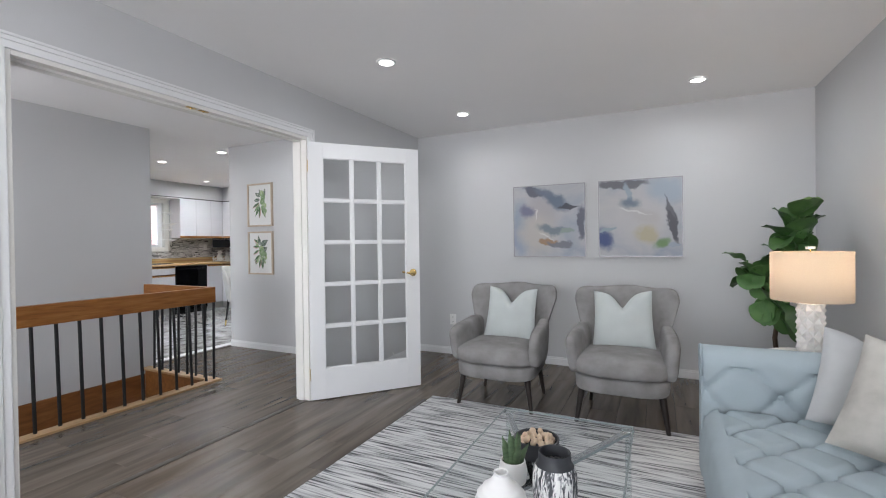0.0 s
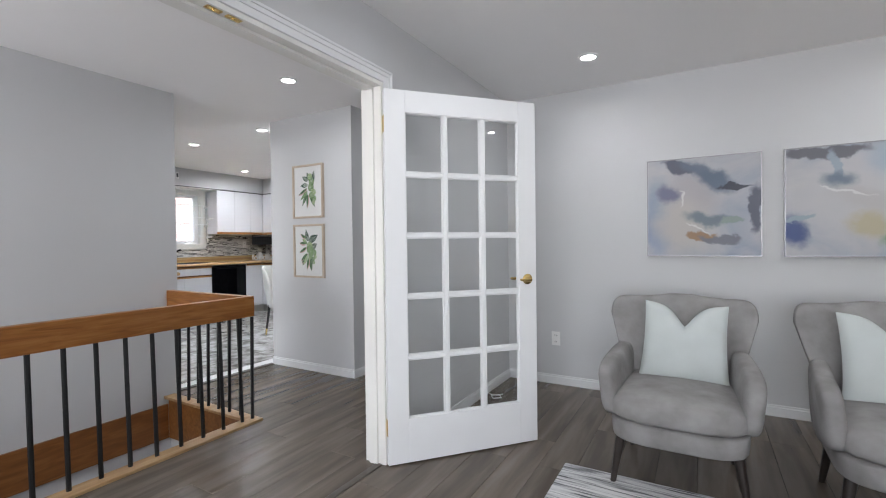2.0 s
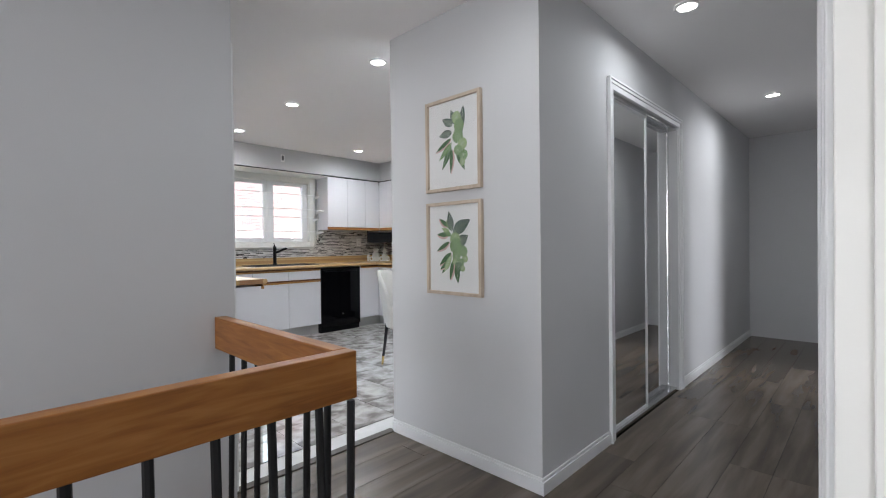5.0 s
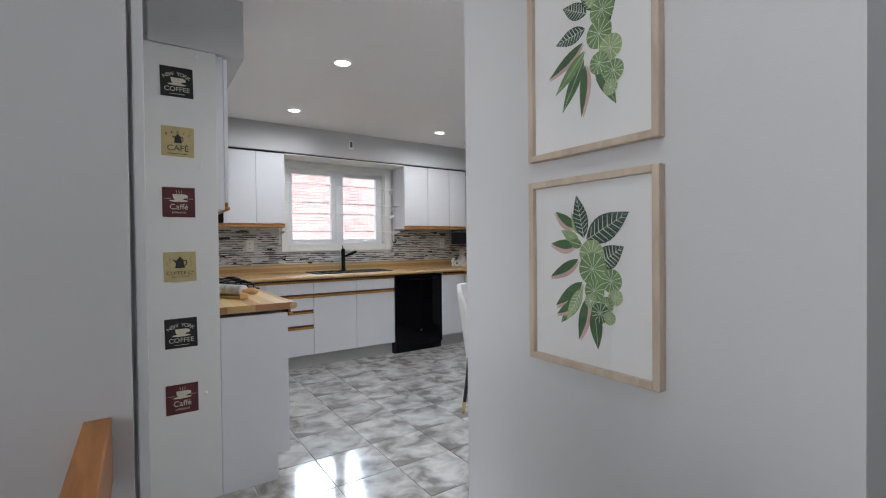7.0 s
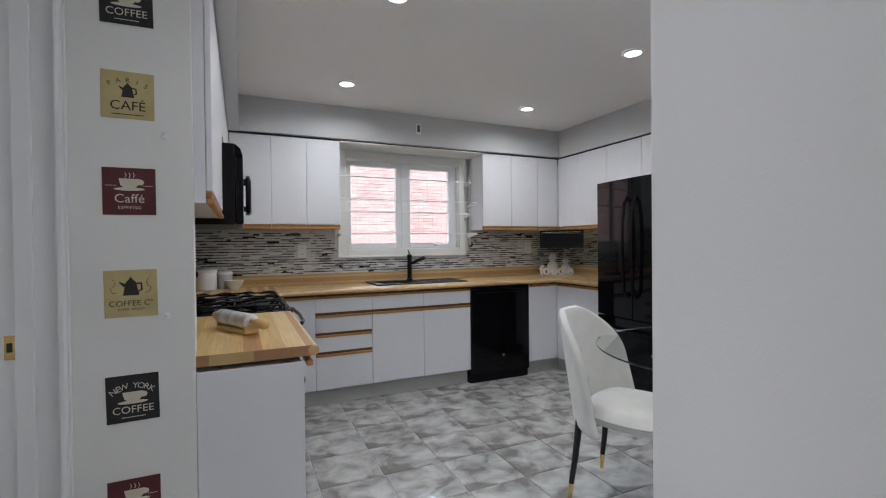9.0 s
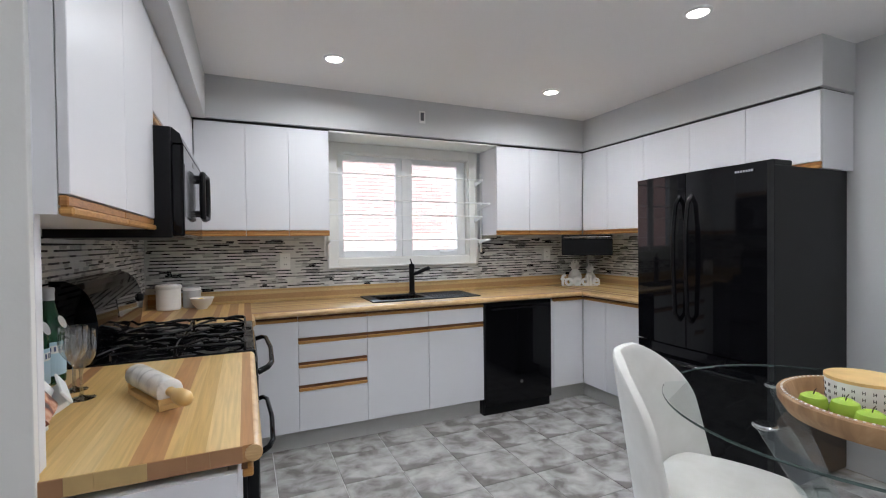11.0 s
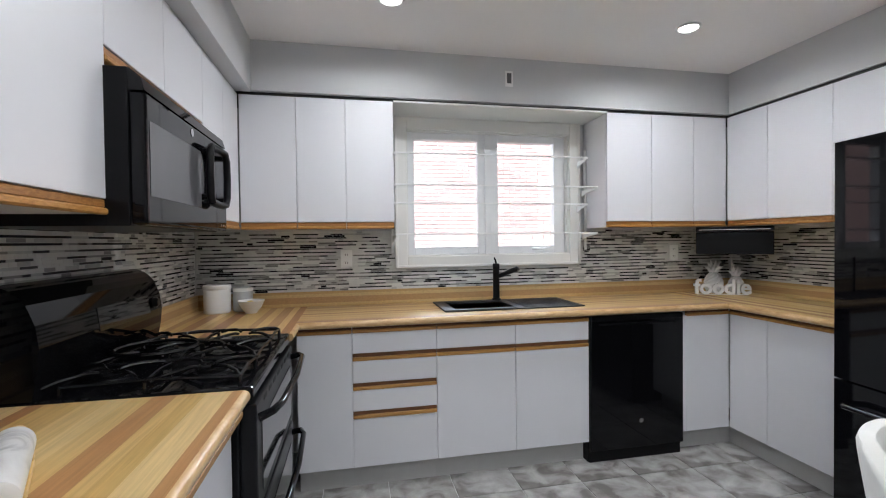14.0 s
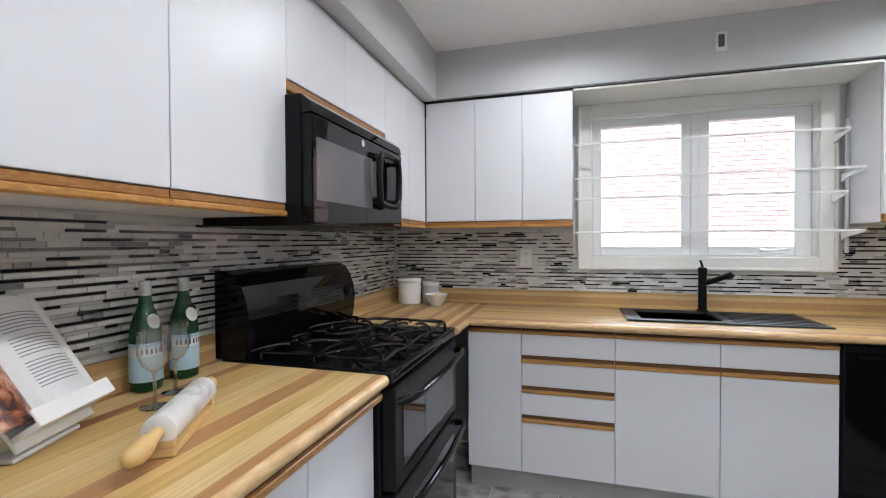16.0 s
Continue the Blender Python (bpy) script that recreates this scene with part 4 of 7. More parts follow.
cuboid(bm, (SX1, SY0 - 0.012, 0.745), (SX1 + 0.012, SY1 + 0.012, 0.922))
cuboid(bm, (SX0, SY0 - 0.012, 0.745), (SX1, SY0, 0.922))
cuboid(bm, (SX0, SY1, 0.745), (SX1, SY1 + 0.012, 0.922))
part("bowl", bm, GRANITE, sink)
for k in range(8):
    part("rib", cub((-8.17 + k * 0.042, 4.78, 0.929), (-8.15 + k * 0.042, 5.13, 0.933), 0.002), GRANITE, sink)
tap = thing("kitchen_tap", (-8.195, 4.72, 0.93), "matt black single-lever kitchen tap", "tap")
bm = lathe([(0.030, 0.93), (0.030, 0.938), (0.022, 0.945), (0.021, 1.135), (0.023, 1.142), (0.023, 1.165), (0.018, 1.172)], 20, m=Matrix.Translation((-8.195, 4.72, 0)))
part("column", bm, BLACK_SATIN, tap, "", True)
part("spout", sweep([(-8.19, 4.725, 1.085), (-8.155, 4.755, 1.10), (-8.10, 4.80, 1.13), (-8.08, 4.818, 1.138), (-8.072, 4.826, 1.128)], [0.014, 0.015, 0.016, 0.018, 0.017], 12), BLACK_SATIN, tap, "", True)
part("lever", sweep([(-8.195, 4.72, 1.17), (-8.195, 4.716, 1.192), (-8.198, 4.708, 1.212)], [0.008, 0.006, 0.005], 8), BLACK_SATIN, tap, "", True)


# ---- window over the sink ----
XG = XW - 0.06
bm = bmesh.new()
for y0, y1, z0, z1 in ((4.071, 4.15, 1.15, 2.137), (5.303, 5.382, 1.15, 2.137), (4.15, 5.303, 1.15, 1.225), (4.15, 5.303, 2.06, 2.137)):
    cuboid(bm, (XW, y0, z0), (XW + 0.022, y1, z1), 0.004)
for y0, y1, z0, z1 in ((4.071, 4.088, 1.15, 2.137), (5.365, 5.382, 1.15, 2.137), (4.09, 5.363, 1.15, 1.167)):
    cuboid(bm, (XW + 0.022, y0, z0), (XW + 0.03, y1, z1), 0.003)
cuboid(bm, (XG - 0.05, 4.14, 1.215), (XW, 4.158, 2.07))
cuboid(bm, (XG - 0.05, 5.295, 1.215), (XW, 5.31, 2.07))
cuboid(bm, (XG - 0.05, 4.158, 1.215), (XW, 5.295, 1.232))
cuboid(bm, (XG - 0.05, 4.158, 2.055), (XW, 5.295, 2.07))
window = structure("window_1", bm, CREAM, "cream painted kitchen window casing", "window")
for y0, y1 in ((4.158, 4.700), (4.740, 5.295)):
    bm = bmesh.new()
    a, b = (y0 + 0.05, y1 - 0.05) if y0 < 4.5 else (y0 + 0.055, y1 - 0.08)
    for u0, u1, z0, z1 in ((y0, a, 1.232, 2.055), (b, y1, 1.232, 2.055), (a, b, 1.232, 1.283), (a, b, 2.009, 2.055)):
        cuboid(bm, (XG - 0.04, u0, z0), (XG + 0.012, u1, z1), 0.004)
    sash = part("window_sash", bm, TRIM)
    sash.parent = window
    bm = bmesh.new()
    bm.faces.new([bm.verts.new(p) for p in ((XG - 0.012, a - 0.004, 1.279), (XG - 0.012, b + 0.004, 1.279), (XG - 0.012, b + 0.004, 2.013), (XG - 0.012, a - 0.004, 2.013))])
    pane = part("pane", bm, GLASS)
    pane.parent, pane.visible_shadow = sash, False
mull = part("mullion", cub((XG - 0.04, 4.700, 1.232), (XG + 0.02, 4.740, 2.055), 0.004), TRIM)
mull.parent = window
crank = part("crank_handle", sweep([(XG + 0.02, 5.05, 1.262), (XG + 0.05, 5.07, 1.262), (XG + 0.055, 5.12, 1.262), (XG + 0.06, 5.17, 1.272)], [0.012, 0.008, 0.006, 0.007], 8), TRIM, None, "", True)
crank.parent = window
# added lamp out of view by the neighbour's wall top, in place of bright sky
window_light("window_1_daylight", (-12.4, 4.72, 3.98), (XW, 4.72, 1.62), 4.0, 1.5, SKY_LAMP_WATTS, (0.72, 0.86, 1.0))
structure("trim_window_head", cub((XW + 0.001, 4.042, 2.138), (-8.01, 5.42, 2.15), 0.002), CREAM, "cream panel under the soffit over the window", "trim")

# glass display shelves across the window
SHELF = clear_glass("shelf_glass", (0.98, 0.985, 0.985), 0.03, 0.02, 0.2)
for z, depth, right in ((1.367, 0.21, 5.395), (1.562, 0.15, 5.355), (1.670, 0.21, 5.395), (1.874, 0.15, 5.36)):
    s = thing("display_shelf", (XW + 0.1, 4.7, z - 0.006), "narrow glass display shelf with a white edge across the window", "shelf", "window shelves")
    x1 = XW + 0.02 + depth
    g = part("glass", sheet([(XW + 0.035, 4.055, z), (x1, 4.055, z), (x1, right, z), (XW + 0.035, right, z)]), SHELF, s)
    g.visible_shadow = False
    part("edge", cub((x1, 4.048, z - 0.006), (x1 + 0.007, right, z + 0.005), 0.002), PLASTIC, s, "white front edge")
    for y in (4.052, right - 0.006):
        bm = prism([(0, -0.012), (0, -0.05), (0.05, -0.03), (depth - 0.01, -0.010), (depth - 0.01, -0.0045), (0, -0.0045)], 0.008, Matrix(((1, 0, 0, XW + 0.03), (0, 0, 1, y), (0, 1, 0, z), (0, 0, 0, 1))))
        part("bracket", bm, PLASTIC, s)
for y in (4.045, 5.408):
    s = thing("shelf_standard", (XW + 0.03, y, 1.2), "slim white slotted shelf upright", "shelf upright", "shelf uprights")
    part("rail", cub((XW + 0.031, y - 0.004, 1.25), (XW + 0.045, y + 0.010, 1.95), 0.001), PLASTIC, s)


# ---- appliances ----
dw = thing("dishwasher", (-8.0, 5.465, 0), "black gloss built-in dishwasher", "dishwasher")
part("door", cub((XB - 0.03, 5.148, 0.075), (XB + 0.006, 5.765, 0.872), 0.006), BLACK_GLOSS, dw)
part("control_strip", cub((XB + 0.0065, 5.155, 0.842), (XB + 0.010, 5.758, 0.869), 0.002), BLACK_SATIN, dw)
part("handle_recess", cub((XB + 0.0065, 5.20, 0.815), (XB + 0.014, 5.71, 0.826), 0.003), BLACK_SATIN, dw)
part("body", cub((XW + 0.03, 5.146, 0.0), (XB - 0.031, 5.767, 0.868)), BLACK_SATIN, dw)
part("kick_plate", cub((XB - 0.07, 5.150, 0.0), (XB - 0.02, 5.763, 0.074), 0.002), BLACK_SATIN, dw)
part("badge", lathe([(0.014, 0), (0.014, 0.002)], 18, m=Matrix.Translation((XB + 0.006, 5.475, 0.235)) @ pose(0, 0, 0, 0, 90, 0)), CHROME, dw, "small round metal badge")
part("side_strip", cub((XB - 0.04, 5.7675, 0.135), (XB, 5.789, 0.85), 0.001), CAB, dw, "white filler strip")

SX, SE = -7.452, -6.698
stove = thing("gas_stove", ((SX + SE) / 2, 3.2, 0), "black gas range with five burners and double oven", "stove")
part("body", cub((SX, YL + 0.01, 0.0), (SE, 3.475, 0.885), 0.004), BLACK_SATIN, stove)
part("cooktop", cub((SX - 0.002, YL + 0.03, 0.885), (SE + 0.002, 3.515, 0.925), 0.012, 3), BLACK_GLOSS, stove)
part("backguard", prism([(2.868, 0.925), (2.985, 0.925), (3.0, 1.0), (3.005, 1.06), (2.997, 1.12), (2.977, 1.172), (2.962, 1.192), (2.942, 1.210), (2.91, 1.224), (2.868, 1.225)], SE - SX,
                        Matrix(((0, 0, 1, SX), (1, 0, 0, 0), (0, 1, 0, 0), (0, 0, 0, 1)))), BLACK_GLOSS, stove, "glossy black control backguard")
part("control_panel", prism([(3.0, 1.05), (3.0072, 1.05), (2.9985, 1.125), (2.992, 1.125)], 0.36, Matrix(((0, 0, 1, -7.34), (1, 0, 0, 0), (0, 1, 0, 0), (0, 0, 0, 1)))), DARK_GLASS, stove)
part("dial", lathe([(0.020, 0), (0.020, 0.012), (0.014, 0.02)], 20, m=Matrix.Translation((-7.385, 3.0, 1.09)) @ pose(0, 0, 0, -90, 0, 0)), BLACK_SATIN, stove, "", True)
for z0, z1, name in ((0.555, 0.872, "upper_oven_door"), (0.095, 0.54, "lower_oven_door")):
    d = part(name, cub((SX + 0.006, 3.4755, z0), (SE - 0.006, 3.522, z1), 0.008), BLACK_SATIN, stove)
    part("oven_window", cub((SX + 0.07, 3.5225, z0 + 0.04), (SE - 0.07, 3.525, z1 - 0.075), 0.001), DARK_GLASS, d)
    zh = z1 - 0.035
    part("handle", sweep([(SX + 0.03, 3.523, zh - 0.012), (SX + 0.045, 3.56, zh), (SX + 0.10, 3.578, zh + 0.004), ((SX + SE) / 2, 3.588, zh + 0.006), (SE - 0.10, 3.578, zh + 0.004), (SE - 0.045, 3.56, zh), (SE - 0.03, 3.523, zh - 0.012)],
                          [0.013, 0.012, 0.011, 0.011, 0.011, 0.012, 0.013], 10), BLACK_GLOSS, d, "curved black bar handle", True)
for k in range(7):
    part("vent_slot", cub((SX + 0.09 + k * 0.085, 3.5225, 0.848), (SX + 0.135 + k * 0.085, 3.524, 0.862)), SLOT, stove)
for x, y, r in ((-7.27, 3.08, 0.035), (-7.27, 3.36, 0.045), (-6.88, 3.08, 0.04), (-6.88, 3.36, 0.045), (-7.075, 3.22, 0.05)):
    m = Matrix.Translation((x, y, 0))
    b = part("burner", lathe([(r + 0.012, 0.925), (r + 0.010, 0.932), (r, 0.934), (r, 0.942), (r - 0.008, 0.947)], 24, m=m), BLACK_IRON, stove, "", True)
for x0, x1 in ((SX + 0.03, -7.215), (-7.205, -6.945), (-6.935, SE - 0.03)):
    bm = bmesh.new()
    xm = (x0 + x1) / 2
    zt = 0.962
    for a, b in (((x0, 3.03), (x1, 3.03)), ((x1, 3.03), (x1, 3.475)), ((x1, 3.475), (x0, 3.475)), ((x0, 3.475), (x0, 3.03)), ((x0, 3.232), (x1, 3.232))):
        sweep([(*a, zt - 0.014), ((a[0] + b[0]) / 2, (a[1] + b[1]) / 2, zt - 0.006), (*b, zt - 0.014)], 0.0055, 6, bm)
    for yc in (3.10, 3.36):
        for a in range(4):
            t = radians(45 + 90 * a)
            ex, ey = (x1 if math.cos(t) > 0 else x0), yc + (0.115 if math.sin(t) > 0 else -0.115)
            sweep([(ex, ey, zt - 0.014), (ex * 0.8 + xm * 0.2, ey * 0.8 + yc * 0.2 + 0.010, zt - 0.002), ((ex + xm) / 2, (ey + yc) / 2 + 0.014, zt + 0.004), (ex * 0.3 + xm * 0.7, ey * 0.3 + yc * 0.7 + 0.006, zt + 0.003), (xm + 0.028 * math.cos(t), yc + 0.028 * math.sin(t), zt - 0.002)], 0.0055, 6, bm)
    for x in (x0, x1):
        for y in (3.03, 3.232, 3.475):
            sweep([(x, y, 0.925), (x, y, zt - 0.014)], 0.006, 6, bm)
    part("grate", bm, BLACK_IRON, stove, "cast iron pan support", True)
bm = bmesh.new()
pts = [(-7.075 + 0.115 * math.cos(a), 3.13 + 0.125 * math.sin(a), 0.971) for a in (2 * math.pi * k / 28 for k in range(29))]
sweep(pts, 0.0065, 6, bm, caps=False)
part("griddle_ring", bm, BLACK_IRON, stove, "raised oval pan ring", True)

mw = thing("microwave", (-7.03, 3.07, 1.37), "black over-the-range microwave with a loop handle", "microwave")
MX0, MX1 = -7.39, -6.648
part("body", cub((MX0, YL + 0.01, 1.372), (MX1, 3.242, 1.775), 0.004), BLACK_SATIN, mw)
part("door", cub((MX0 + 0.002, 3.2425, 1.375), (MX1 - 0.002, 3.282, 1.715), 0.01, 3), BLACK_GLOSS, mw)
part("vent_grille", prism([(3.2425, 1.717), (3.281, 1.717), (3.271, 1.752), (3.243, 1.775)], MX1 - MX0 - 0.004, Matrix(((0, 0, 1, MX0 + 0.002), (1, 0, 0, 0), (0, 1, 0, 0), (0, 0, 0, 1)))), BLACK_GLOSS, mw)
part("screen", cub((-7.07, 3.2822, 1.45), (-6.67, 3.2832, 1.645), 0.0), GREY_GLASS, mw, "grey glass door window")
loop = [(-7.10, 1.472), (-7.085, 1.49), (-7.078, 1.57), (-7.085, 1.65), (-7.10, 1.668), (-7.20, 1.674), (-7.24, 1.668), (-7.262, 1.64), (-7.268, 1.57), (-7.262, 1.50), (-7.24, 1.472), (-7.20, 1.466), (-7.10, 1.472)]
bm = sweep([(x, 3.309 + 0.008 * (x < -7.2), z) for x, z in loop], 0.0135, 10, caps=False)
for x, z in ((-7.25, 1.49), (-7.25, 1.652), (-7.10, 1.49), (-7.10, 1.652)):
    sweep([(x, 3.281, z), (x, 3.309, z)], 0.011, 8, bm)
part("handle", bm, BLACK_SATIN, mw, "black loop handle", True)
part("badge", lathe([(0.013, 0), (0.013, 0.002)], 18, m=Matrix.Translation((-6.99, 3.2815, 1.69)) @ pose(0, 0, 0, -90, 0, 0)), CHROME, mw, "small round metal badge")
for k in range(3):
    part("button", cub((-7.36 + 0.025 * k, 3.2822, 1.392), (-7.345 + 0.025 * k, 3.2835, 1.40)), CHROME, mw)

FX0, FX1, FY = -6.975, -6.165, 5.86
fr = thing("refrigerator", ((FX0 + FX1) / 2, 6.25, 0), "black gloss french-door refrigerator with a bottom freezer drawer", "refrigerator")
part("body", cub((FX0 + 0.004, FY + 0.09, 0.02), (FX1 - 0.004, 6.63, 1.722), 0.006), BLACK_SATIN, fr)
xm = (FX0 + FX1) / 2 - 0.03


def curved_front(x0, x1, z0, z1):
    n = 8
    def yb(x):
        s = (x - (FX0 + FX1) / 2) / ((FX1 - FX0) / 2)
        return FY + 0.028 * s * s
    out = [(x0 + (x1 - x0) * k / n, yb(x0 + (x1 - x0) * k / n)) for k in range(n + 1)]
    bm = prism(out + [(x1, FY + 0.085), (x0, FY + 0.085)], z1 - z0, Matrix.Translation((0, 0, z0)))
    bmesh.ops.bevel(bm, geom=[e for e in bm.edges if e.calc_face_angle(0) > 0.9], offset=0.006, segments=2, affect="EDGES")
    return bm


for a, b, name in ((FX0, xm - 0.003, "fridge_door"), (xm + 0.003, FX1, "fridge_door")):
    d = part(name, curved_front(a, b, 0.70, 1.735), BLACK_GLOSS, fr)
    xh = xm - 0.04 if a == FX0 else xm + 0.04
    part("handle", sweep([(xh, FY + 0.003, 0.86), (xh, FY - 0.04, 0.90), (xh, FY - 0.058, 1.2), (xh, FY - 0.055, 1.4), (xh, FY - 0.035, 1.55), (xh, FY + 0.003, 1.60)], [0.011, 0.012, 0.013, 0.013, 0.013, 0.012], 10), BLACK_GLOSS, d, "curved black bar handle", True)
d = part("freezer_drawer", curved_front(FX0, FX1, 0.06, 0.692), BLACK_GLOSS, fr)
part("handle", sweep([(FX0 + 0.06, FY + 0.02, 0.60), (FX0 + 0.09, FY - 0.04, 0.605), (xm, FY - 0.055, 0.61), (FX1 - 0.09, FY - 0.04, 0.605), (FX1 - 0.06, FY + 0.02, 0.60)], 0.013, 10), BLACK_GLOSS, d, "long black drawer handle", True)
part("hinge_cover", cub((FX1 - 0.16, FY + 0.10, 1.722), (FX1 - 0.01, FY + 0.26, 1.752), 0.008), BLACK_SATIN, fr)
part("hinge_cover", cub((FX0 + 0.01, FY + 0.10, 1.722), (FX0 + 0.12, FY + 0.26, 1.752), 0.008), BLACK_SATIN, fr)
for k in range(7):
    part("badge", cub((-6.315 + 0.014 * k, FY + 0.009, 1.690), (-6.305 + 0.014 * k, FY + 0.0185, 1.701)), CHROME, fr)

# drop-down player under the corner cabinet
pl = thing("under_cabinet_player", (-7.91, 6.28, 1.21), "black drop-down screen mounted under the corner cabinet", "media player")
m = Matrix.Translation((-7.93, 6.30, 0)) @ pose(0, 0, 0, 0, 0, 47)
part("screen", cub((-0.22, -0.012, 1.212), (0.22, 0.012, 1.362), 0.006, 2, m), BLACK_SATIN, pl)
part("mount", cub((-0.22, -0.03, 1.364), (0.22, 0.10, 1.398), 0.006, 2, m), BLACK_SATIN, pl)
part("strip", cub((-0.20, -0.034, 1.374), (0.20, -0.0305, 1.38), 0.001, 1, m), CHROME, pl, "bright metal strip")


# ---- small things in the kitchen ----
def outlet(way, at, label="white duplex wall outlet"):
    x, y, z = at
    turn = {"E": 90, "S": 0, "N": 180}[way]
    o = thing("wall_outlet", at, label, "outlet", "", turn, True)
    part("plate", cub((-0.036, -0.006, -0.058), (0.036, 0, 0.058), 0.003), PLASTIC, o)
    for dz in (-0.026, 0.026):
        s = part("socket", cub((-0.017, -0.008, dz - 0.015), (0.017, -0.006, dz + 0.015), 0.002), PLASTIC, o)
        for dx in (-0.007, 0.007):
            part("slot", cub((dx - 0.0015, -0.0085, dz - 0.004), (dx + 0.0015, -0.0079, dz + 0.007)), SLOT, s)
    return o


outlet("E", (XW + 0.0075, 3.756, 1.216))
outlet("E", (XW + 0.0075, 6.146, 1.216))
outlet("S", (-1.948, YA - 0.0005, 0.385))
o = thing("junction_box", (-8.003, 4.752, 2.311), "open electrical box in the soffit over the window", "junction box")
part("rim", cub((-8.0028, 4.727, 2.265), (-8.000, 4.777, 2.36), 0.001), PLASTIC, o)
part("opening", cub((-8.0, 4.738, 2.285), (-7.9985, 4.766, 2.347)), mat("dark_metal_box", (0.12, 0.12, 0.13), 0.5, 0.4), o)

can = thing("canister", (-8.20, 3.015, 0.92), "white ceramic kitchen canister with a lid", "canister")
m = Matrix.Translation((-8.20, 3.015, 0.92))
part("jar", lathe([(0.066, 0), (0.072, 0.006), (0.072, 0.135), (0.070, 0.138)], 32, m=m), CERAMIC, can, "", True)
part("lid", lathe([(0.073, 0.138), (0.076, 0.142), (0.076, 0.158), (0.070, 0.165)], 32, m=m), CERAMIC, can, "", True)
mug = thing("canister", (-8.25, 3.145, 0.92), "small pale grey kitchen canister", "canister")
m = Matrix.Translation((-8.25, 3.145, 0.92))
part("jar", lathe([(0.050, 0), (0.055, 0.005), (0.055, 0.118)], 28, m=m), PEARL, mug, "", True)
part("lid", lathe([(0.056, 0.118), (0.056, 0.136), (0.050, 0.140)], 28, m=m), CERAMIC, mug, "", True)
bowl = thing("bowl", (-8.135, 3.215, 0.92), "small white ceramic bowl with lemons", "bowl")
part("shell", lathe([(0.031, 0), (0.033, 0.008), (0.054, 0.03), (0.073, 0.074), (0.070, 0.074), (0.05, 0.033), (0.02, 0.016)], 32, m=Matrix.Translation((-8.135, 3.215, 0.92))), CERAMIC, bowl, "", True)
lem = thing("lemon", (-8.14, 3.21, 0.955), "yellow lemon in the white bowl", "lemon")
part("fruit", lathe([(0.002, -0.026), (0.016, -0.02), (0.024, 0), (0.016, 0.02), (0.002, 0.027)], 16, m=Matrix.Translation((-8.14, 3.21, 0.970)) @ pose(0, 0, 0, 80, 20, 0)), flat("lemon_skin", (0.75, 0.62, 0.12), 0.4), lem, "", True)

# carved white pineapples and the word sign
for x, y, s in ((-8.215, 6.405, 1.0), (-8.15, 6.535, 0.82)):
    p = thing("pineapple_ornament", (x, y, 0.92), "matt white ceramic pineapple ornament", "ornament", "pineapple ornaments")
    bm = bmesh.new()
    rows, segs = 12, 18
    grid = []
    for i in range(rows + 1):
        v = i / rows
        r = 0.062 * s * (math.sin(math.pi * (0.18 + 0.74 * v)) ** 0.7)
        grid.append([bm.verts.new((x + r * (1 + 0.06 * ((i + k) % 2)) * math.cos(2 * math.pi * k / segs), y + r * (1 + 0.06 * ((i + k) % 2)) * math.sin(2 * math.pi * k / segs), 0.92 + 0.15 * s * v)) for k in range(segs)])
    for a, b in zip(grid, grid[1:]):
        for k in range(segs):
            bm.faces.new((a[k], a[(k + 1) % segs], b[(k + 1) % segs], b[k]))
    bm.faces.new(grid[0][::-1])
    bm.faces.new(grid[-1])
    part("fruit", bm, MATT_CERAMIC, p)
    for ring, (n, lean, hh) in enumerate(((8, 0.05, 0.05), (6, 0.03, 0.075), (4, 0.012, 0.095))):
        for k in range(n):
            a = 2 * math.pi * (k + 0.5 * ring) / n
            d = Vector((math.cos(a), math.sin(a), 0))
            b0 = Vector((x, y, 0.92 + 0.145 * s))
            part("leaf", sweep([b0 + d * 0.012 * s, b0 + d * (0.012 + lean * 0.4) * s + Vector((0, 0, hh * 0.6 * s)), b0 + d * (0.012 + lean) * s + Vector((0, 0, hh * s))], [0.012 * s, 0.011 * s, 0.001], 6, flatten=0.4), MATT_CERAMIC, p)
sign = thing("word_sign", (-8.08, 6.35, 0.92), "white cut-out word sign on the countertop", "sign")
m = Matrix.Translation((-8.078, 6.351, 0.972)) @ pose(0, 0, 0, 90, 0, 64.5) 
part("letters", words("foodie", 0.145, 0.022, m, None, 0.97, 0.0035), PLASTIC, sign)
part("base_bar", cub((-0.16, -0.009, 0.9205), (0.16, 0.009, 0.925), 0.001, 1, Matrix.Translation((-8.078, 6.351, 0)) @ pose(0, 0, 0, 0, 0, 64.5)), PLASTIC, sign)

# rolling pin on its cradle
a, b = Vector((-6.020, 3.340, 0.968)), Vector((-6.372, 3.160, 0.968))
d = (b - a).normalized()
pin = thing("rolling_pin", tuple((a + b) / 2 - Vector((0, 0, 0.048))), "white marble rolling pin with wooden handles on a cradle", "rolling pin")
fr_m = Matrix.Translation((a + b) / 2) @ d.to_track_quat("Z", "Y").to_matrix().to_4x4()
L = (b - a).length / 2
part("roller", lathe([(0.026, -L + 0.085), (0.031, -L + 0.088), (0.031, L - 0.065), (0.026, L - 0.062)], 28, m=fr_m), MARBLE, pin, "white veined marble roller", True)
part("handle", lathe([(0.012, -L + 0.086), (0.011, -L + 0.065), (0.019, -L + 0.03), (0.020, -L), (0.015, -L - 0.018), (0.006, -L - 0.025)], 18, m=fr_m), PIN_WOOD, pin, "waxed maple handle", True)
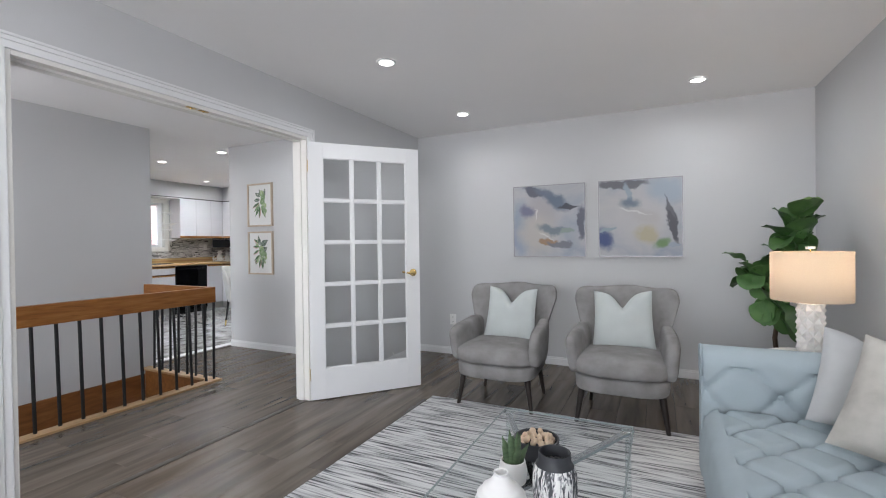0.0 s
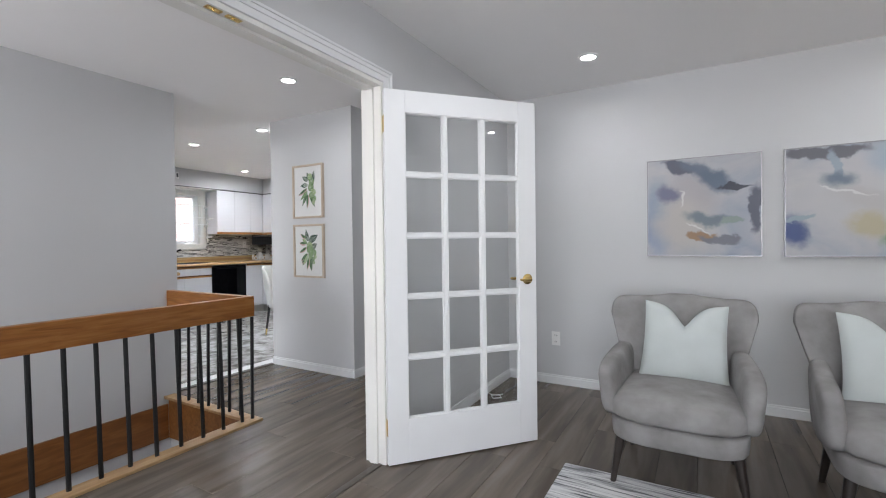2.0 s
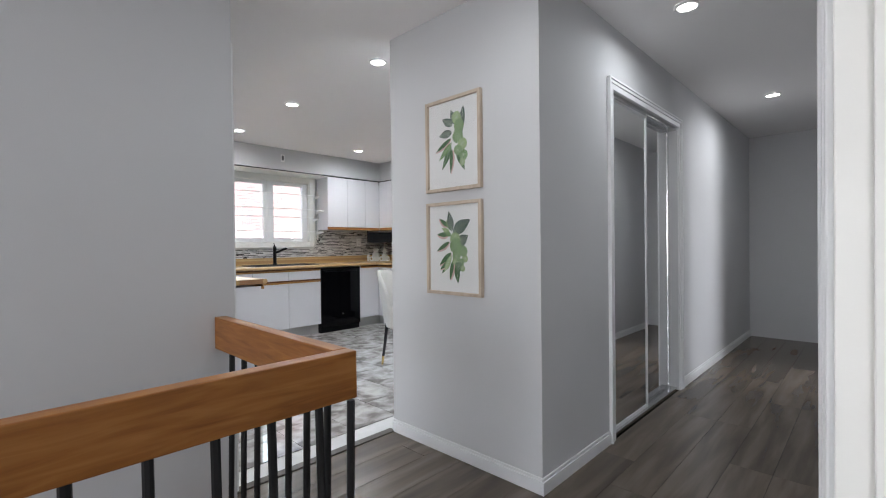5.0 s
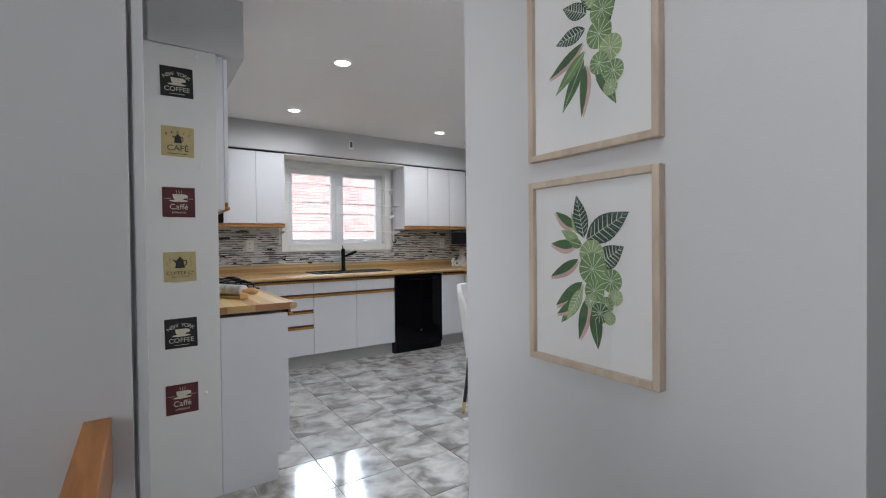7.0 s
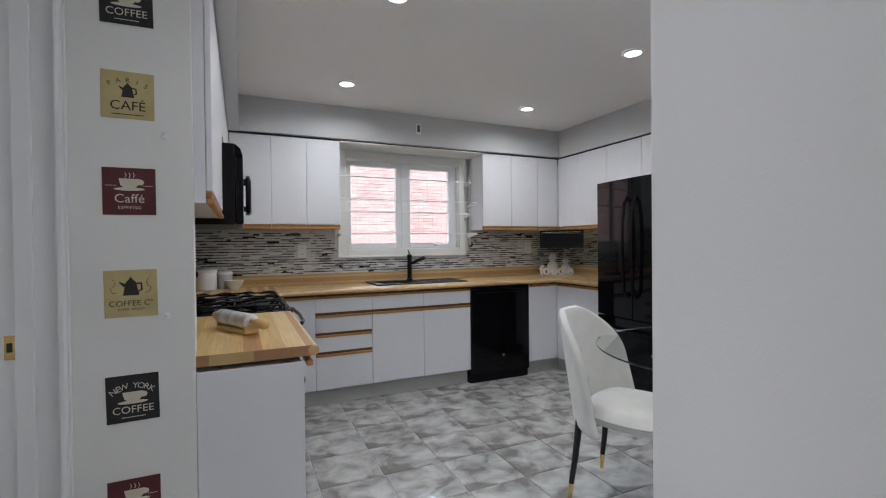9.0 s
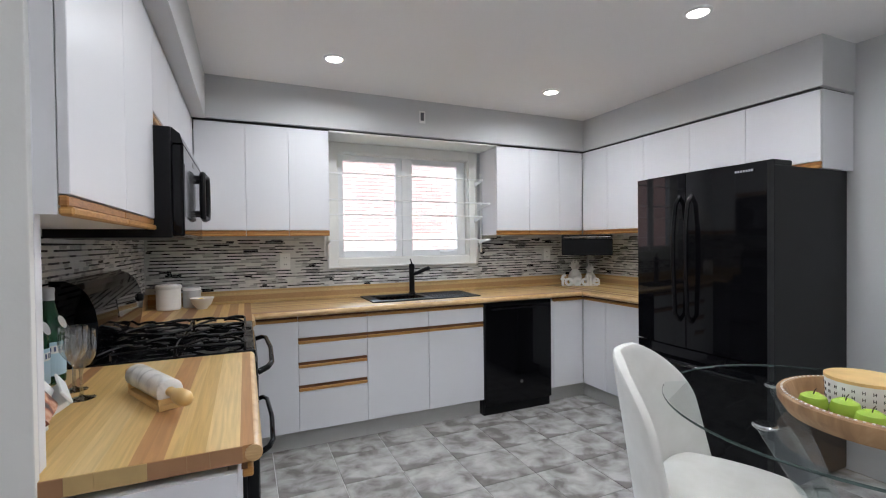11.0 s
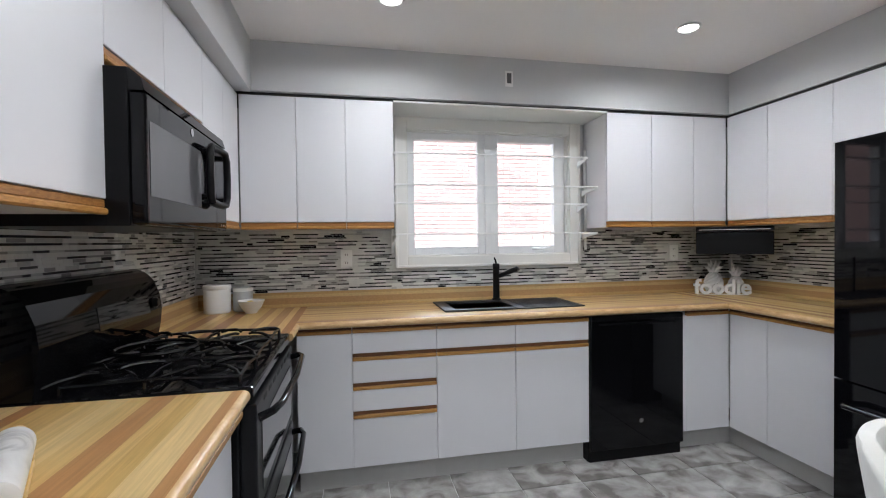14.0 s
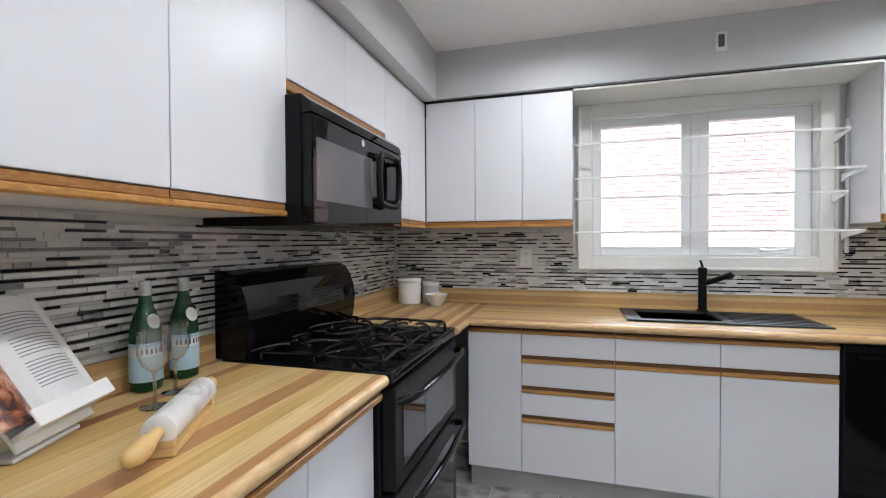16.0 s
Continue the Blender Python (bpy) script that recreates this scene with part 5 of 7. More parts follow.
part("handle", lathe([(0.008, L), (0.017, L - 0.012), (0.016, L - 0.03), (0.011, L - 0.05), (0.012, L - 0.063)], 18, m=fr_m), PIN_WOOD, pin, "waxed maple handle", True)
flatm = Matrix.Translation((0, 0, 0)) @ Matrix.Translation(((a + b) / 2).to_2d().to_3d()) @ pose(0, 0, 0, 0, 0, math.degrees(math.atan2(d.y, d.x)))
part("cradle", cub((-0.115, -0.028, 0.921), (0.125, 0.028, 0.937), 0.003, 2, flatm), PIN_WOOD, pin, "maple cradle")
part("cradle_end", cub((-0.115, -0.028, 0.937), (-0.10, 0.028, 0.952), 0.003, 2, flatm), PIN_WOOD, pin)
part("cradle_end", cub((0.11, -0.028, 0.937), (0.125, 0.028, 0.952), 0.003, 2, flatm), PIN_WOOD, pin)

# bottles and wine glasses
LABEL = flat("pale_blue_label", (0.42, 0.60, 0.72), 0.55)
LABEL_WHITE = flat("white_label", (0.70, 0.73, 0.74), 0.55)
INK = flat("navy_print", (0.06, 0.09, 0.2), 0.6)
FOIL = mat("silver_foil", (0.55, 0.57, 0.58), 0.35, 0.7, var=0.1, scale=40)
for x, y in ((-6.393, 2.924), (-6.516, 2.925)):
    bt = thing("water_bottle", (x, y, 0.92), "green glass water bottle with a pale blue label", "bottle", "green bottles")
    m = Matrix.Translation((x, y, 0.92))
    part("glass", lathe([(0.030, 0), (0.038, 0.006), (0.039, 0.02), (0.039, 0.15), (0.035, 0.185), (0.022, 0.22), (0.015, 0.25), (0.014, 0.282)], 32, m=m), BOTTLE, bt, "", True)
    part("label_band", lathe([(0.0395, 0.03), (0.0397, 0.031), (0.0397, 0.132), (0.0395, 0.133)], 32, m=m, close=False), LABEL, bt)
    part("print_bar", lathe([(0.0401, 0.098), (0.0401, 0.122)], 32, m=m, close=False), LABEL_WHITE, bt)
    for k in range(7):
        ang0 = radians(20 + 16 * k)
        part("print", cub((-0.0025, 0, 0.104), (0.0025, 0.001, 0.118), 0, 1, m @ pose(0, 0, 0, 0, 0, math.degrees(ang0) - 90) @ Matrix.Translation((0, 0.0396, 0))), INK, bt)
    part("neck_label", lathe([(0.0, 0), (0.019, 0.0), (0.019, 0.001), (0.0, 0.0012)], 24, m=m @ pose(0, 0, 0, 0, 0, -8) @ Matrix.Translation((0, 0.0345, 0.19)) @ pose(0, 0, 0, -68, 0, 0) @ Matrix.Diagonal((0.9, 1.1, 1, 1)), close=False), LABEL_WHITE, bt, "oval white neck label")
    part("foil", lathe([(0.0155, 0.258), (0.0152, 0.262), (0.0149, 0.27), (0.0147, 0.284)], 24, m=m, close=False), FOIL, bt)
    part("cap", lathe([(0.0155, 0.284), (0.016, 0.286), (0.016, 0.294), (0.014, 0.297)], 24, m=m), FOIL, bt, "", True)
for x, y in ((-6.298, 3.062), (-6.398, 3.018)):
    g = thing("wine_glass", (x, y, 0.92), "clear stemmed wine glass, empty", "wine glass", "wine glasses")
    m = Matrix.Translation((x, y, 0.92))
    part("foot", lathe([(0.031, 0.0005), (0.033, 0.0025), (0.010, 0.008), (0.005, 0.012)], 28, m=m), CRYSTAL, g, "", True)
    part("stem", lathe([(0.005, 0.012), (0.0038, 0.04), (0.0042, 0.078), (0.008, 0.088)], 14, m=m), CRYSTAL, g, "", True)
    part("cup", lathe([(0.004, 0.086), (0.020, 0.095), (0.033, 0.118), (0.037, 0.145), (0.034, 0.190)], 28, m=m, close=False), WINE_GLASS, g, "", True)

# cookbook on a white stand
bk = thing("cookbook", (-6.048, 3.055, 0.93), "open cookbook leaning on the white stand", "book", "", 0, True)
st = thing("book_stand", (-6.048, 3.055, 0.92), "white metal cookbook stand on the butcher block", "book stand", "", 0, True)
yaw = 180 + 20
M0 = pose(0, 0, 0, 0, 0, yaw)
lean = M0 @ pose(0, 0.0, 0.050, -33, 0, 0)
part("back_plate", cub((-0.05, 0.004, -0.03), (0.145, 0.012, 0.17), 0.004, 2, lean), PLASTIC, st)
part("ledge", cub((-0.05, -0.052, -0.012), (0.15, 0.004, 0.0), 0.004, 2, lean), PLASTIC, st)
part("lip", cub((-0.05, -0.058, -0.012), (0.15, -0.052, 0.024), 0.003, 2, lean), PLASTIC, st)
part("foot", cub((-0.045, 0.0, 0.0), (0.12, 0.095, 0.010), 0.004, 2, M0), PLASTIC, st)
part("prop", cub((-0.02, 0.045, 0.0), (0.02, 0.095, 0.09), 0.004, 2, M0), PLASTIC, st)


def page(side, w=0.165, h=0.265):
    bm = bmesh.new()
    n = 10
    rows = []
    for k in range(n + 1):
        u = k / n
        rows.append([bm.verts.new(lean @ Vector((side * u * w, -0.012 - 0.026 * math.sin(min(1, u * 1.15) * math.pi) ** 0.8 * (1 - 0.4 * u) + dy, z - 0.01))) for z, dy in ((0.012, 0), (h, 0), (h, 0.012), (0.012, 0.012))])
    for a, b in zip(rows, rows[1:]):
        for k in range(4):
            bm.faces.new((a[k], a[(k + 1) % 4], b[(k + 1) % 4], b[k]))
    bm.faces.new(rows[0])
    bm.faces.new(rows[-1][::-1])
    return bm


FOOD = ramp_mat("stew_photograph", [(0.36, (0.03, 0.012, 0.01)), (0.47, (0.22, 0.06, 0.03)), (0.56, (0.42, 0.16, 0.08)), (0.7, (0.62, 0.40, 0.27))], 42, (1, 1, 1), 0.35, 0.0, 6, 0.6)
part("page", page(-1), FOOD, bk, "full-page food photograph")
part("page", page(1), PAPER, bk, "white page of printed text")
bm = bmesh.new()
rng = random.Random(3)
for k in range(22):
    if k in (6, 13):
        continue
    z = 0.215 - 0.0078 * k
    for j in range(5):
        u0, u1 = 0.025 + 0.024 * j, 0.025 + 0.024 * (j + 1) - (0.012 if j == 4 and k % 3 == 0 else 0.0)
        v = [bm.verts.new(lean @ Vector((u, -0.0135 - 0.026 * math.sin(min(1, u / 0.165 * 1.15) * math.pi) ** 0.8 * (1 - 0.4 * u / 0.165), z + dz))) for u, dz in ((u0, 0), (u1, 0), (u1, 0.0022), (u0, 0.0022))]
        bm.faces.new(v)
part("printed_text", bm, flat("grey_print", (0.25, 0.25, 0.27)), bk)

# coffee cards on the panel
BLK, TAN, RED = flat("black_card", (0.02, 0.019, 0.02), 0.6, 0.2), flat("tan_card", (0.50, 0.41, 0.20), 0.6, 0.1), flat("maroon_card", (0.10, 0.022, 0.025), 0.6, 0.2)
CREAM_INK, DARK_INK = flat("cream_ink", (0.62, 0.58, 0.48)), flat("black_ink", (0.03, 0.025, 0.02))


def arc_words(text, size, radius, spread, m, bm):
    n = len(text)
    for k, ch in enumerate(text):
        if ch != " ":
            a = radians(spread * (0.5 - (k + 0.5) / n))
            words(ch, size, 0.0006, m @ Matrix.Translation((-radius * math.sin(a), radius * math.cos(a), 0)) @ pose(0, 0, 0, 0, 0, math.degrees(a)), bm)


def cup_shape(bm, m, s):
    prism([(-0.030 * s, 0.018 * s), (0.030 * s, 0.018 * s), (0.026 * s, -0.004 * s), (0.014 * s, -0.016 * s), (-0.014 * s, -0.016 * s), (-0.026 * s, -0.004 * s)], 0.0006, m, bm)
    prism([(0.045 * s * math.cos(t), -0.018 * s + 0.006 * s * math.sin(t)) for t in (2 * math.pi * k / 20 for k in range(20))], 0.0004, m, bm)
    for r0 in (0.0,):
        out = [(0.032 * s + 0.011 * s * math.cos(t), 0.006 * s + 0.010 * s * math.sin(t)) for t in (2 * math.pi * k / 14 for k in range(14))]
        prism(out, 0.0003, m, bm)


def pot_shape(bm, m, s):
    prism([(-0.022 * s, -0.026 * s), (0.022 * s, -0.026 * s), (0.014 * s, 0.016 * s), (0.006 * s, 0.024 * s), (0.0, 0.034 * s), (-0.006 * s, 0.024 * s), (-0.014 * s, 0.016 * s)], 0.0006, m, bm)
    prism([(-0.018 * s, 0.0), (-0.032 * s, 0.016 * s), (-0.028 * s, 0.018 * s), (-0.014 * s, 0.01 * s)], 0.0006, m, bm)
    prism([(0.014 * s, 0.014 * s), (0.030 * s, 0.014 * s), (0.032 * s, -0.010 * s), (0.020 * s, -0.016 * s), (0.020 * s, -0.011 * s), (0.027 * s, -0.007 * s), (0.026 * s, 0.009 * s), (0.014 * s, 0.009 * s)], 0.0006, m, bm)


for kind, z, base, ink in (("york", 1.985, BLK, CREAM_INK), ("paris", 1.71, TAN, DARK_INK), ("caffe", 1.428, RED, CREAM_INK), ("pot", 1.128, TAN, DARK_INK), ("york", 0.818, BLK, CREAM_INK), ("caffe", 0.51, RED, CREAM_INK)):
    c = thing("coffee_card", (-5.779, 2.971, z - 0.067), {"york": "black square coffee card with cream lettering", "paris": "tan square cafe card with dark lettering", "caffe": "maroon square coffee card with cream lettering", "pot": "tan square coffee card with a dark pot"}[kind], "card", "coffee cards")
    tilt = {"york": 1.0, "paris": -0.4, "caffe": 0.3, "pot": 0.8}[kind]
    m = Matrix.Translation((-5.7778, 2.971, z)) @ pose(0, 0, 0, 90, 0, 90) @ pose(0, 0, 0, 0, 0, tilt)
    part("card", cub((-0.066, -0.069, -0.0014), (0.066, 0.069, 0.0), 0.0005, 1, m), base, c)
    bm = bmesh.new()
    up = m @ Matrix.Translation((0, 0, 0.0004))
    if kind == "york":
        arc_words("NEW YORK", 0.024, 0.085, 78, up @ Matrix.Translation((0, -0.048, 0)), bm)
        cup_shape(bm, up @ Matrix.Translation((0, 0.004, 0)), 0.85)
        words("COFFEE", 0.030, 0.0006, up @ Matrix.Translation((0, -0.034, 0)), bm)
        cuboid(bm, (-0.03, -0.056, 0), (0.03, -0.054, 0.0005), 0, 1, up)
    elif kind == "paris":
        arc_words("PARIS", 0.018, 0.085, 80, up @ Matrix.Translation((0, -0.042, 0)), bm)
        pot_shape(bm, up @ Matrix.Translation((0, 0.012, 0)), 0.72)
        words("CAFÉ", 0.038, 0.0006, up @ Matrix.Translation((0, -0.032, 0)), bm)
        cuboid(bm, (-0.04, -0.058, 0), (0.04, -0.0555, 0.0005), 0, 1, up)
    elif kind == "caffe":
        cup_shape(bm, up @ Matrix.Translation((0, 0.022, 0)), 0.85)
        for dx in (-0.01, 0.0, 0.01):
            sweep([up @ Vector((dx, 0.040, 0)), up @ Vector((dx + 0.003, 0.047, 0)), up @ Vector((dx, 0.055, 0))], 0.0010, 5, bm)
        words("Caffé", 0.036, 0.0006, up @ Matrix.Translation((0, -0.022, 0)), bm)
        words("ESPRESSO", 0.012, 0.0006, up @ Matrix.Translation((0, -0.048, 0)), bm, 1.15)
        cuboid(bm, (-0.058, 0.016, 0), (-0.032, 0.0175, 0.0005), 0, 1, up)
        cuboid(bm, (0.034, 0.016, 0), (0.058, 0.0175, 0.0005), 0, 1, up)
    else:
        pot_shape(bm, up @ Matrix.Translation((0, 0.018, 0)), 0.92)
        words("COFFEE Cº", 0.023, 0.0006, up @ Matrix.Translation((0, -0.030, 0)), bm)
        words("DARK ROAST", 0.010, 0.0006, up @ Matrix.Translation((0, -0.047, 0)), bm, 1.15)
        for sx in (-1, 1):
            sweep([up @ Vector((sx * x, y, 0)) for x, y in ((0.035, 0.0), (0.047, 0.004), (0.050, 0.016), (0.042, 0.022), (0.038, 0.034), (0.046, 0.044))], 0.0007, 5, bm)
    part("print", bm, ink, c)
for y, z in ((3.05, 2.125), (3.062, 1.602), (3.062, 1.057), (3.07, 0.52)):
    h = thing("adhesive_hook", (-5.779, y, z), "tiny clear adhesive hook on the white panel", "hook", "adhesive hooks")
    part("pad", cub((-5.7815, y - 0.007, z - 0.012), (-5.777, y + 0.007, z + 0.006), 0.002), PLASTIC, h)
    part("peg", sweep([(-5.777, y, z), (-5.766, y, z - 0.002), (-5.762, y, z + 0.005)], 0.0025, 6), PLASTIC, h)


# ---- kitchen table and chair ----
TX, TY, TZ, TR = -5.58, 5.382, 0.75, 0.60
tb = thing("glass_table", (TX, TY, 0), "round clear glass dining table on flared metal panels", "table")
part("glass_top", lathe([(0.002, TZ), (TR - 0.003, TZ)], 72, m=Matrix.Translation((TX, TY, 0)), close=False), TABLE_GLASS, tb, "", True).visible_shadow = False
part("rim", lathe([(TR - 0.001, TZ - 0.0105), (TR + 0.001, TZ - 0.006), (TR - 0.001, TZ - 0.0015)], 72, m=Matrix.Translation((TX, TY, 0)), close=False), GLASS_EDGE, tb, "greenish polished glass rim", True)
LEG_GLASS = clear_glass("leg_glass", (0.90, 0.94, 0.94), 0.02, 0.14, 0.6)
for hx, hy in ((-5.905, 5.49), (-5.672, 5.03), (-5.25, 5.55)):
    d = Vector((hx - TX, hy - TY, 0))
    yawd = math.degrees(math.atan2(d.y, d.x))
    bm = prism([(0.03, 0.02), (d.length * 0.72, 0.02), (d.length * 0.42, 0.38), (d.length + 0.03, 0.722), (d.length - 0.09, 0.722), (0.03, 0.36)], 0.012, Matrix.Translation((TX, TY, 0)) @ pose(0, 0, 0, 0, 0, yawd) @ Matrix(((1, 0, 0, 0), (0, 0, 1, -0.006), (0, 1, 0, 0), (0, 0, 0, 1))))
    part("leg_panel", bm, LEG_GLASS, tb, "clear glass leg panel")
    part("glass_disc", lathe([(0.034, 0.724), (0.037, 0.728), (0.037, 0.734), (0.033, 0.7375)], 24, m=Matrix.Translation((hx, hy, 0))), CHROME, tb, "", True)
part("base", lathe([(0.25, 0.0), (0.25, 0.014), (0.24, 0.02)], 48, m=Matrix.Translation((TX, TY, 0))), BLACK_GLOSS, tb, "", True)

tray = thing("wooden_tray", (-5.465, 5.305, TZ), "round mango wood tray with a studded rim", "tray")
TM = Matrix.Translation((-5.465, 5.305, TZ + 0.001))
part("dish", lathe([(0.19, 0), (0.262, 0.014), (0.285, 0.05), (0.287, 0.076), (0.283, 0.081), (0.262, 0.081), (0.256, 0.072), (0.24, 0.022), (0.02, 0.018)], 56, m=TM), TRAYWOOD, tray, "", True)
bm = bmesh.new()
for k in range(90):
    a = 2 * math.pi * k / 90
    lathe([(0.001, 0.0), (0.004, 0.001), (0.004, 0.003), (0.0015, 0.0045)], 6, bm, TM @ Matrix.Translation((0.272 * math.cos(a), 0.272 * math.sin(a), 0.0795)))
part("studded_rim", bm, CERAMIC, tray, "rim of small white bone studs")
pl2 = thing("patterned_pot", (-5.545, 5.345, TZ + 0.02), "white tin pot with a small dark pattern and wooden rim", "pot")
PM = Matrix.Translation((-5.545, 5.345, TZ + 0.0195))
part("body", lathe([(0.098, 0.0), (0.10, 0.004), (0.105, 0.105), (0.100, 0.105), (0.095, 0.01), (0.01, 0.008)], 40, m=PM), MATT_CERAMIC, pl2, "", True)
part("rim", lathe([(0.099, 0.104), (0.107, 0.104), (0.107, 0.114), (0.099, 0.114)], 40, m=PM), PIN_WOOD, pl2, "", True)
bm = bmesh.new()
for k in range(26):
    for j in range(4):
        t = PM @ pose(0, 0, 0, 0, 0, 360 * k / 26) @ Matrix.Translation((0.1022 + 0.0009 * j, 0, 0.018 + 0.022 * j))
        cuboid(bm, (-0.0004, -0.004, -0.005), (0.0008, -0.002, 0.005), 0, 1, t)
        cuboid(bm, (-0.0004, 0.002, -0.005), (0.0008, 0.004, 0.005), 0, 1, t)
        cuboid(bm, (-0.0004, -0.0018, -0.001), (0.0008, 0.0018, 0.001), 0, 1, t)
part("pattern", bm, flat("dark_pattern", (0.06, 0.06, 0.065)), pl2)
for x, y in ((-5.60, 5.158), (-5.525, 5.18), (-5.44, 5.13)):
    ap = thing("apple", (x, y, TZ + 0.02), "shiny green apple in the wooden tray", "apple", "green apples")
    am = Matrix.Translation((x, y, TZ + 0.0235))
    part("fruit", lathe([(0.010, 0.004), (0.022, 0.0), (0.036, 0.016), (0.040, 0.036), (0.034, 0.058), (0.018, 0.068), (0.006, 0.062)], 26, m=am), APPLE, ap, "", True)
    part("stalk", sweep([am @ Vector((0, 0, 0.06)), am @ Vector((0.003, 0, 0.075)), am @ Vector((0.008, 0.002, 0.084))], 0.0016, 6), BARK, ap)

# upholstered chair with an open-backed shell
ch = thing("dining_chair", (-5.808, 5.012, 0), "ivory velvet dining chair with an open lower back", "chair", "", 25.0, True)


def seat_shape(u, v, s):
    r = max(abs(u), abs(v))
    x, y = 0.245 * u, 0.235 * v
    k = (1 - 0.28 * (u * v) ** 2)
    puff = (max(0, 1 - u ** 6) * max(0, 1 - v ** 6)) ** 0.5
    return Vector((x * k + 0.02, y * k, 0.44 + (0.055 * puff if s > 0 else -0.05 * puff)))


part("seat", lens_blob(18, 18, seat_shape), IVORY, ch, "rounded ivory velvet seat", True)
part("piping", sweep([Vector((0.247 * u * (1 - 0.28 * (u * v) ** 2) + 0.02, 0.237 * v * (1 - 0.28 * (u * v) ** 2), 0.442)) for u, v in [(max(-1, min(1, 1.32 * math.cos(t))), max(-1, min(1, 1.32 * math.sin(t)))) for t in (2 * math.pi * k / 48 for k in range(49))]], 0.004, 6, caps=False), PEARL, ch)
bm = bmesh.new()
# the back: a curved shell with an arched top, and a gap above the seat between its two stiles
nu, nv = 20, 16


def back_point(u, v, out):
    h = 0.36 + 0.56 * v
    half = 0.285 * (1 - 0.10 * v) * (1.0 if v < 0.55 else math.sqrt(max(0.02, 1 - ((v - 0.55) / 0.47) ** 2)) ** 0.9)
    y = half * u
    x = -0.255 - 0.085 * v + 0.16 * (abs(y) / 0.26) ** 2.2
    n = 0.028 if out else -0.012
    return Vector((x - n, y * (1.04 if out else 1.0), h))


verts = {}
for s in (0, 1):
    for i in range(nu + 1):
        for j in range(nv + 1):
            verts[s, i, j] = bm.verts.new(back_point(2 * i / nu - 1, j / nv, s))


def open_cell(i, j):
    return 7 <= i < nu - 7 and 1 <= j < 5 or (8 <= i < nu - 8 and j == 5) or (7 <= i < nu - 7 and j == 0)


for i in range(nu):
    for j in range(nv):
        if open_cell(i, j):
            continue
        for s in (0, 1):
            q = [verts[s, i, j], verts[s, i + 1, j], verts[s, i + 1, j + 1], verts[s, i, j + 1]]
            bm.faces.new(q if s else q[::-1])
        for di, dj, e in ((-1, 0, ((0, 0), (0, 1))), (1, 0, ((1, 1), (1, 0))), (0, -1, ((1, 0), (0, 0))), (0, 1, ((0, 1), (1, 1)))):
            ii, jj = i + di, j + dj
            if not (0 <= ii < nu and 0 <= jj < nv) or open_cell(ii, jj):
                (a, b), (c2, d2) = e
                bm.faces.new((verts[0, i + a, j + b], verts[0, i + c2, j + d2], verts[1, i + c2, j + d2], verts[1, i + a, j + b]))
for v in [v for v in bm.verts if not v.link_faces]:
    bm.verts.remove(v)
ob = part("backrest", bm, IVORY, ch, "arched ivory velvet back with an opening", True)
sub = ob.modifiers.new("round", "SUBSURF")
sub.levels = sub.render_levels = 1
for x, y, sx, sy in ((-0.20, -0.18, -1, -1), (-0.20, 0.18, -1, 1), (0.19, -0.17, 1, -1), (0.19, 0.17, 1, 1)):
    leg = part("leg", sweep([(x, y, 0.41), (x + sx * 0.02, y + sy * 0.012, 0.2), (x + sx * 0.036, y + sy * 0.02, 0.085)], [0.018, 0.015, 0.0125], 12), BLACK_METAL, ch, "", True)
    part("ferrule", sweep([(x + sx * 0.036, y + sy * 0.02, 0.085), (x + sx * 0.044, y + sy * 0.025, 0.0)], [0.0128, 0.0095], 12), BRASS, leg, "brass leg tip", True)


# ---- botanical prints ----
def blade(length, wide, tip=1.0, n=9):
    """Outline of a leaf along +y."""
    left = [(-wide * math.sin(math.pi * (k / n) ** 0.8) ** tip, length * k / n) for k in range(n + 1)]
    return left + [(-x, y) for x, y in left[-2:0:-1]]


PG = [flat("print_deep_green", (0.07, 0.145, 0.065), 0.8, 0.3), flat("print_mid_green", (0.16, 0.27, 0.11), 0.8, 0.3), flat("print_pale_green", (0.30, 0.40, 0.19), 0.8, 0.2), flat("print_dark_teal", (0.05, 0.085, 0.07), 0.8, 0.3), flat("print_pink", (0.58, 0.40, 0.37), 0.8, 0.15), flat("print_vein", (0.60, 0.66, 0.54), 0.8, 0.1)]


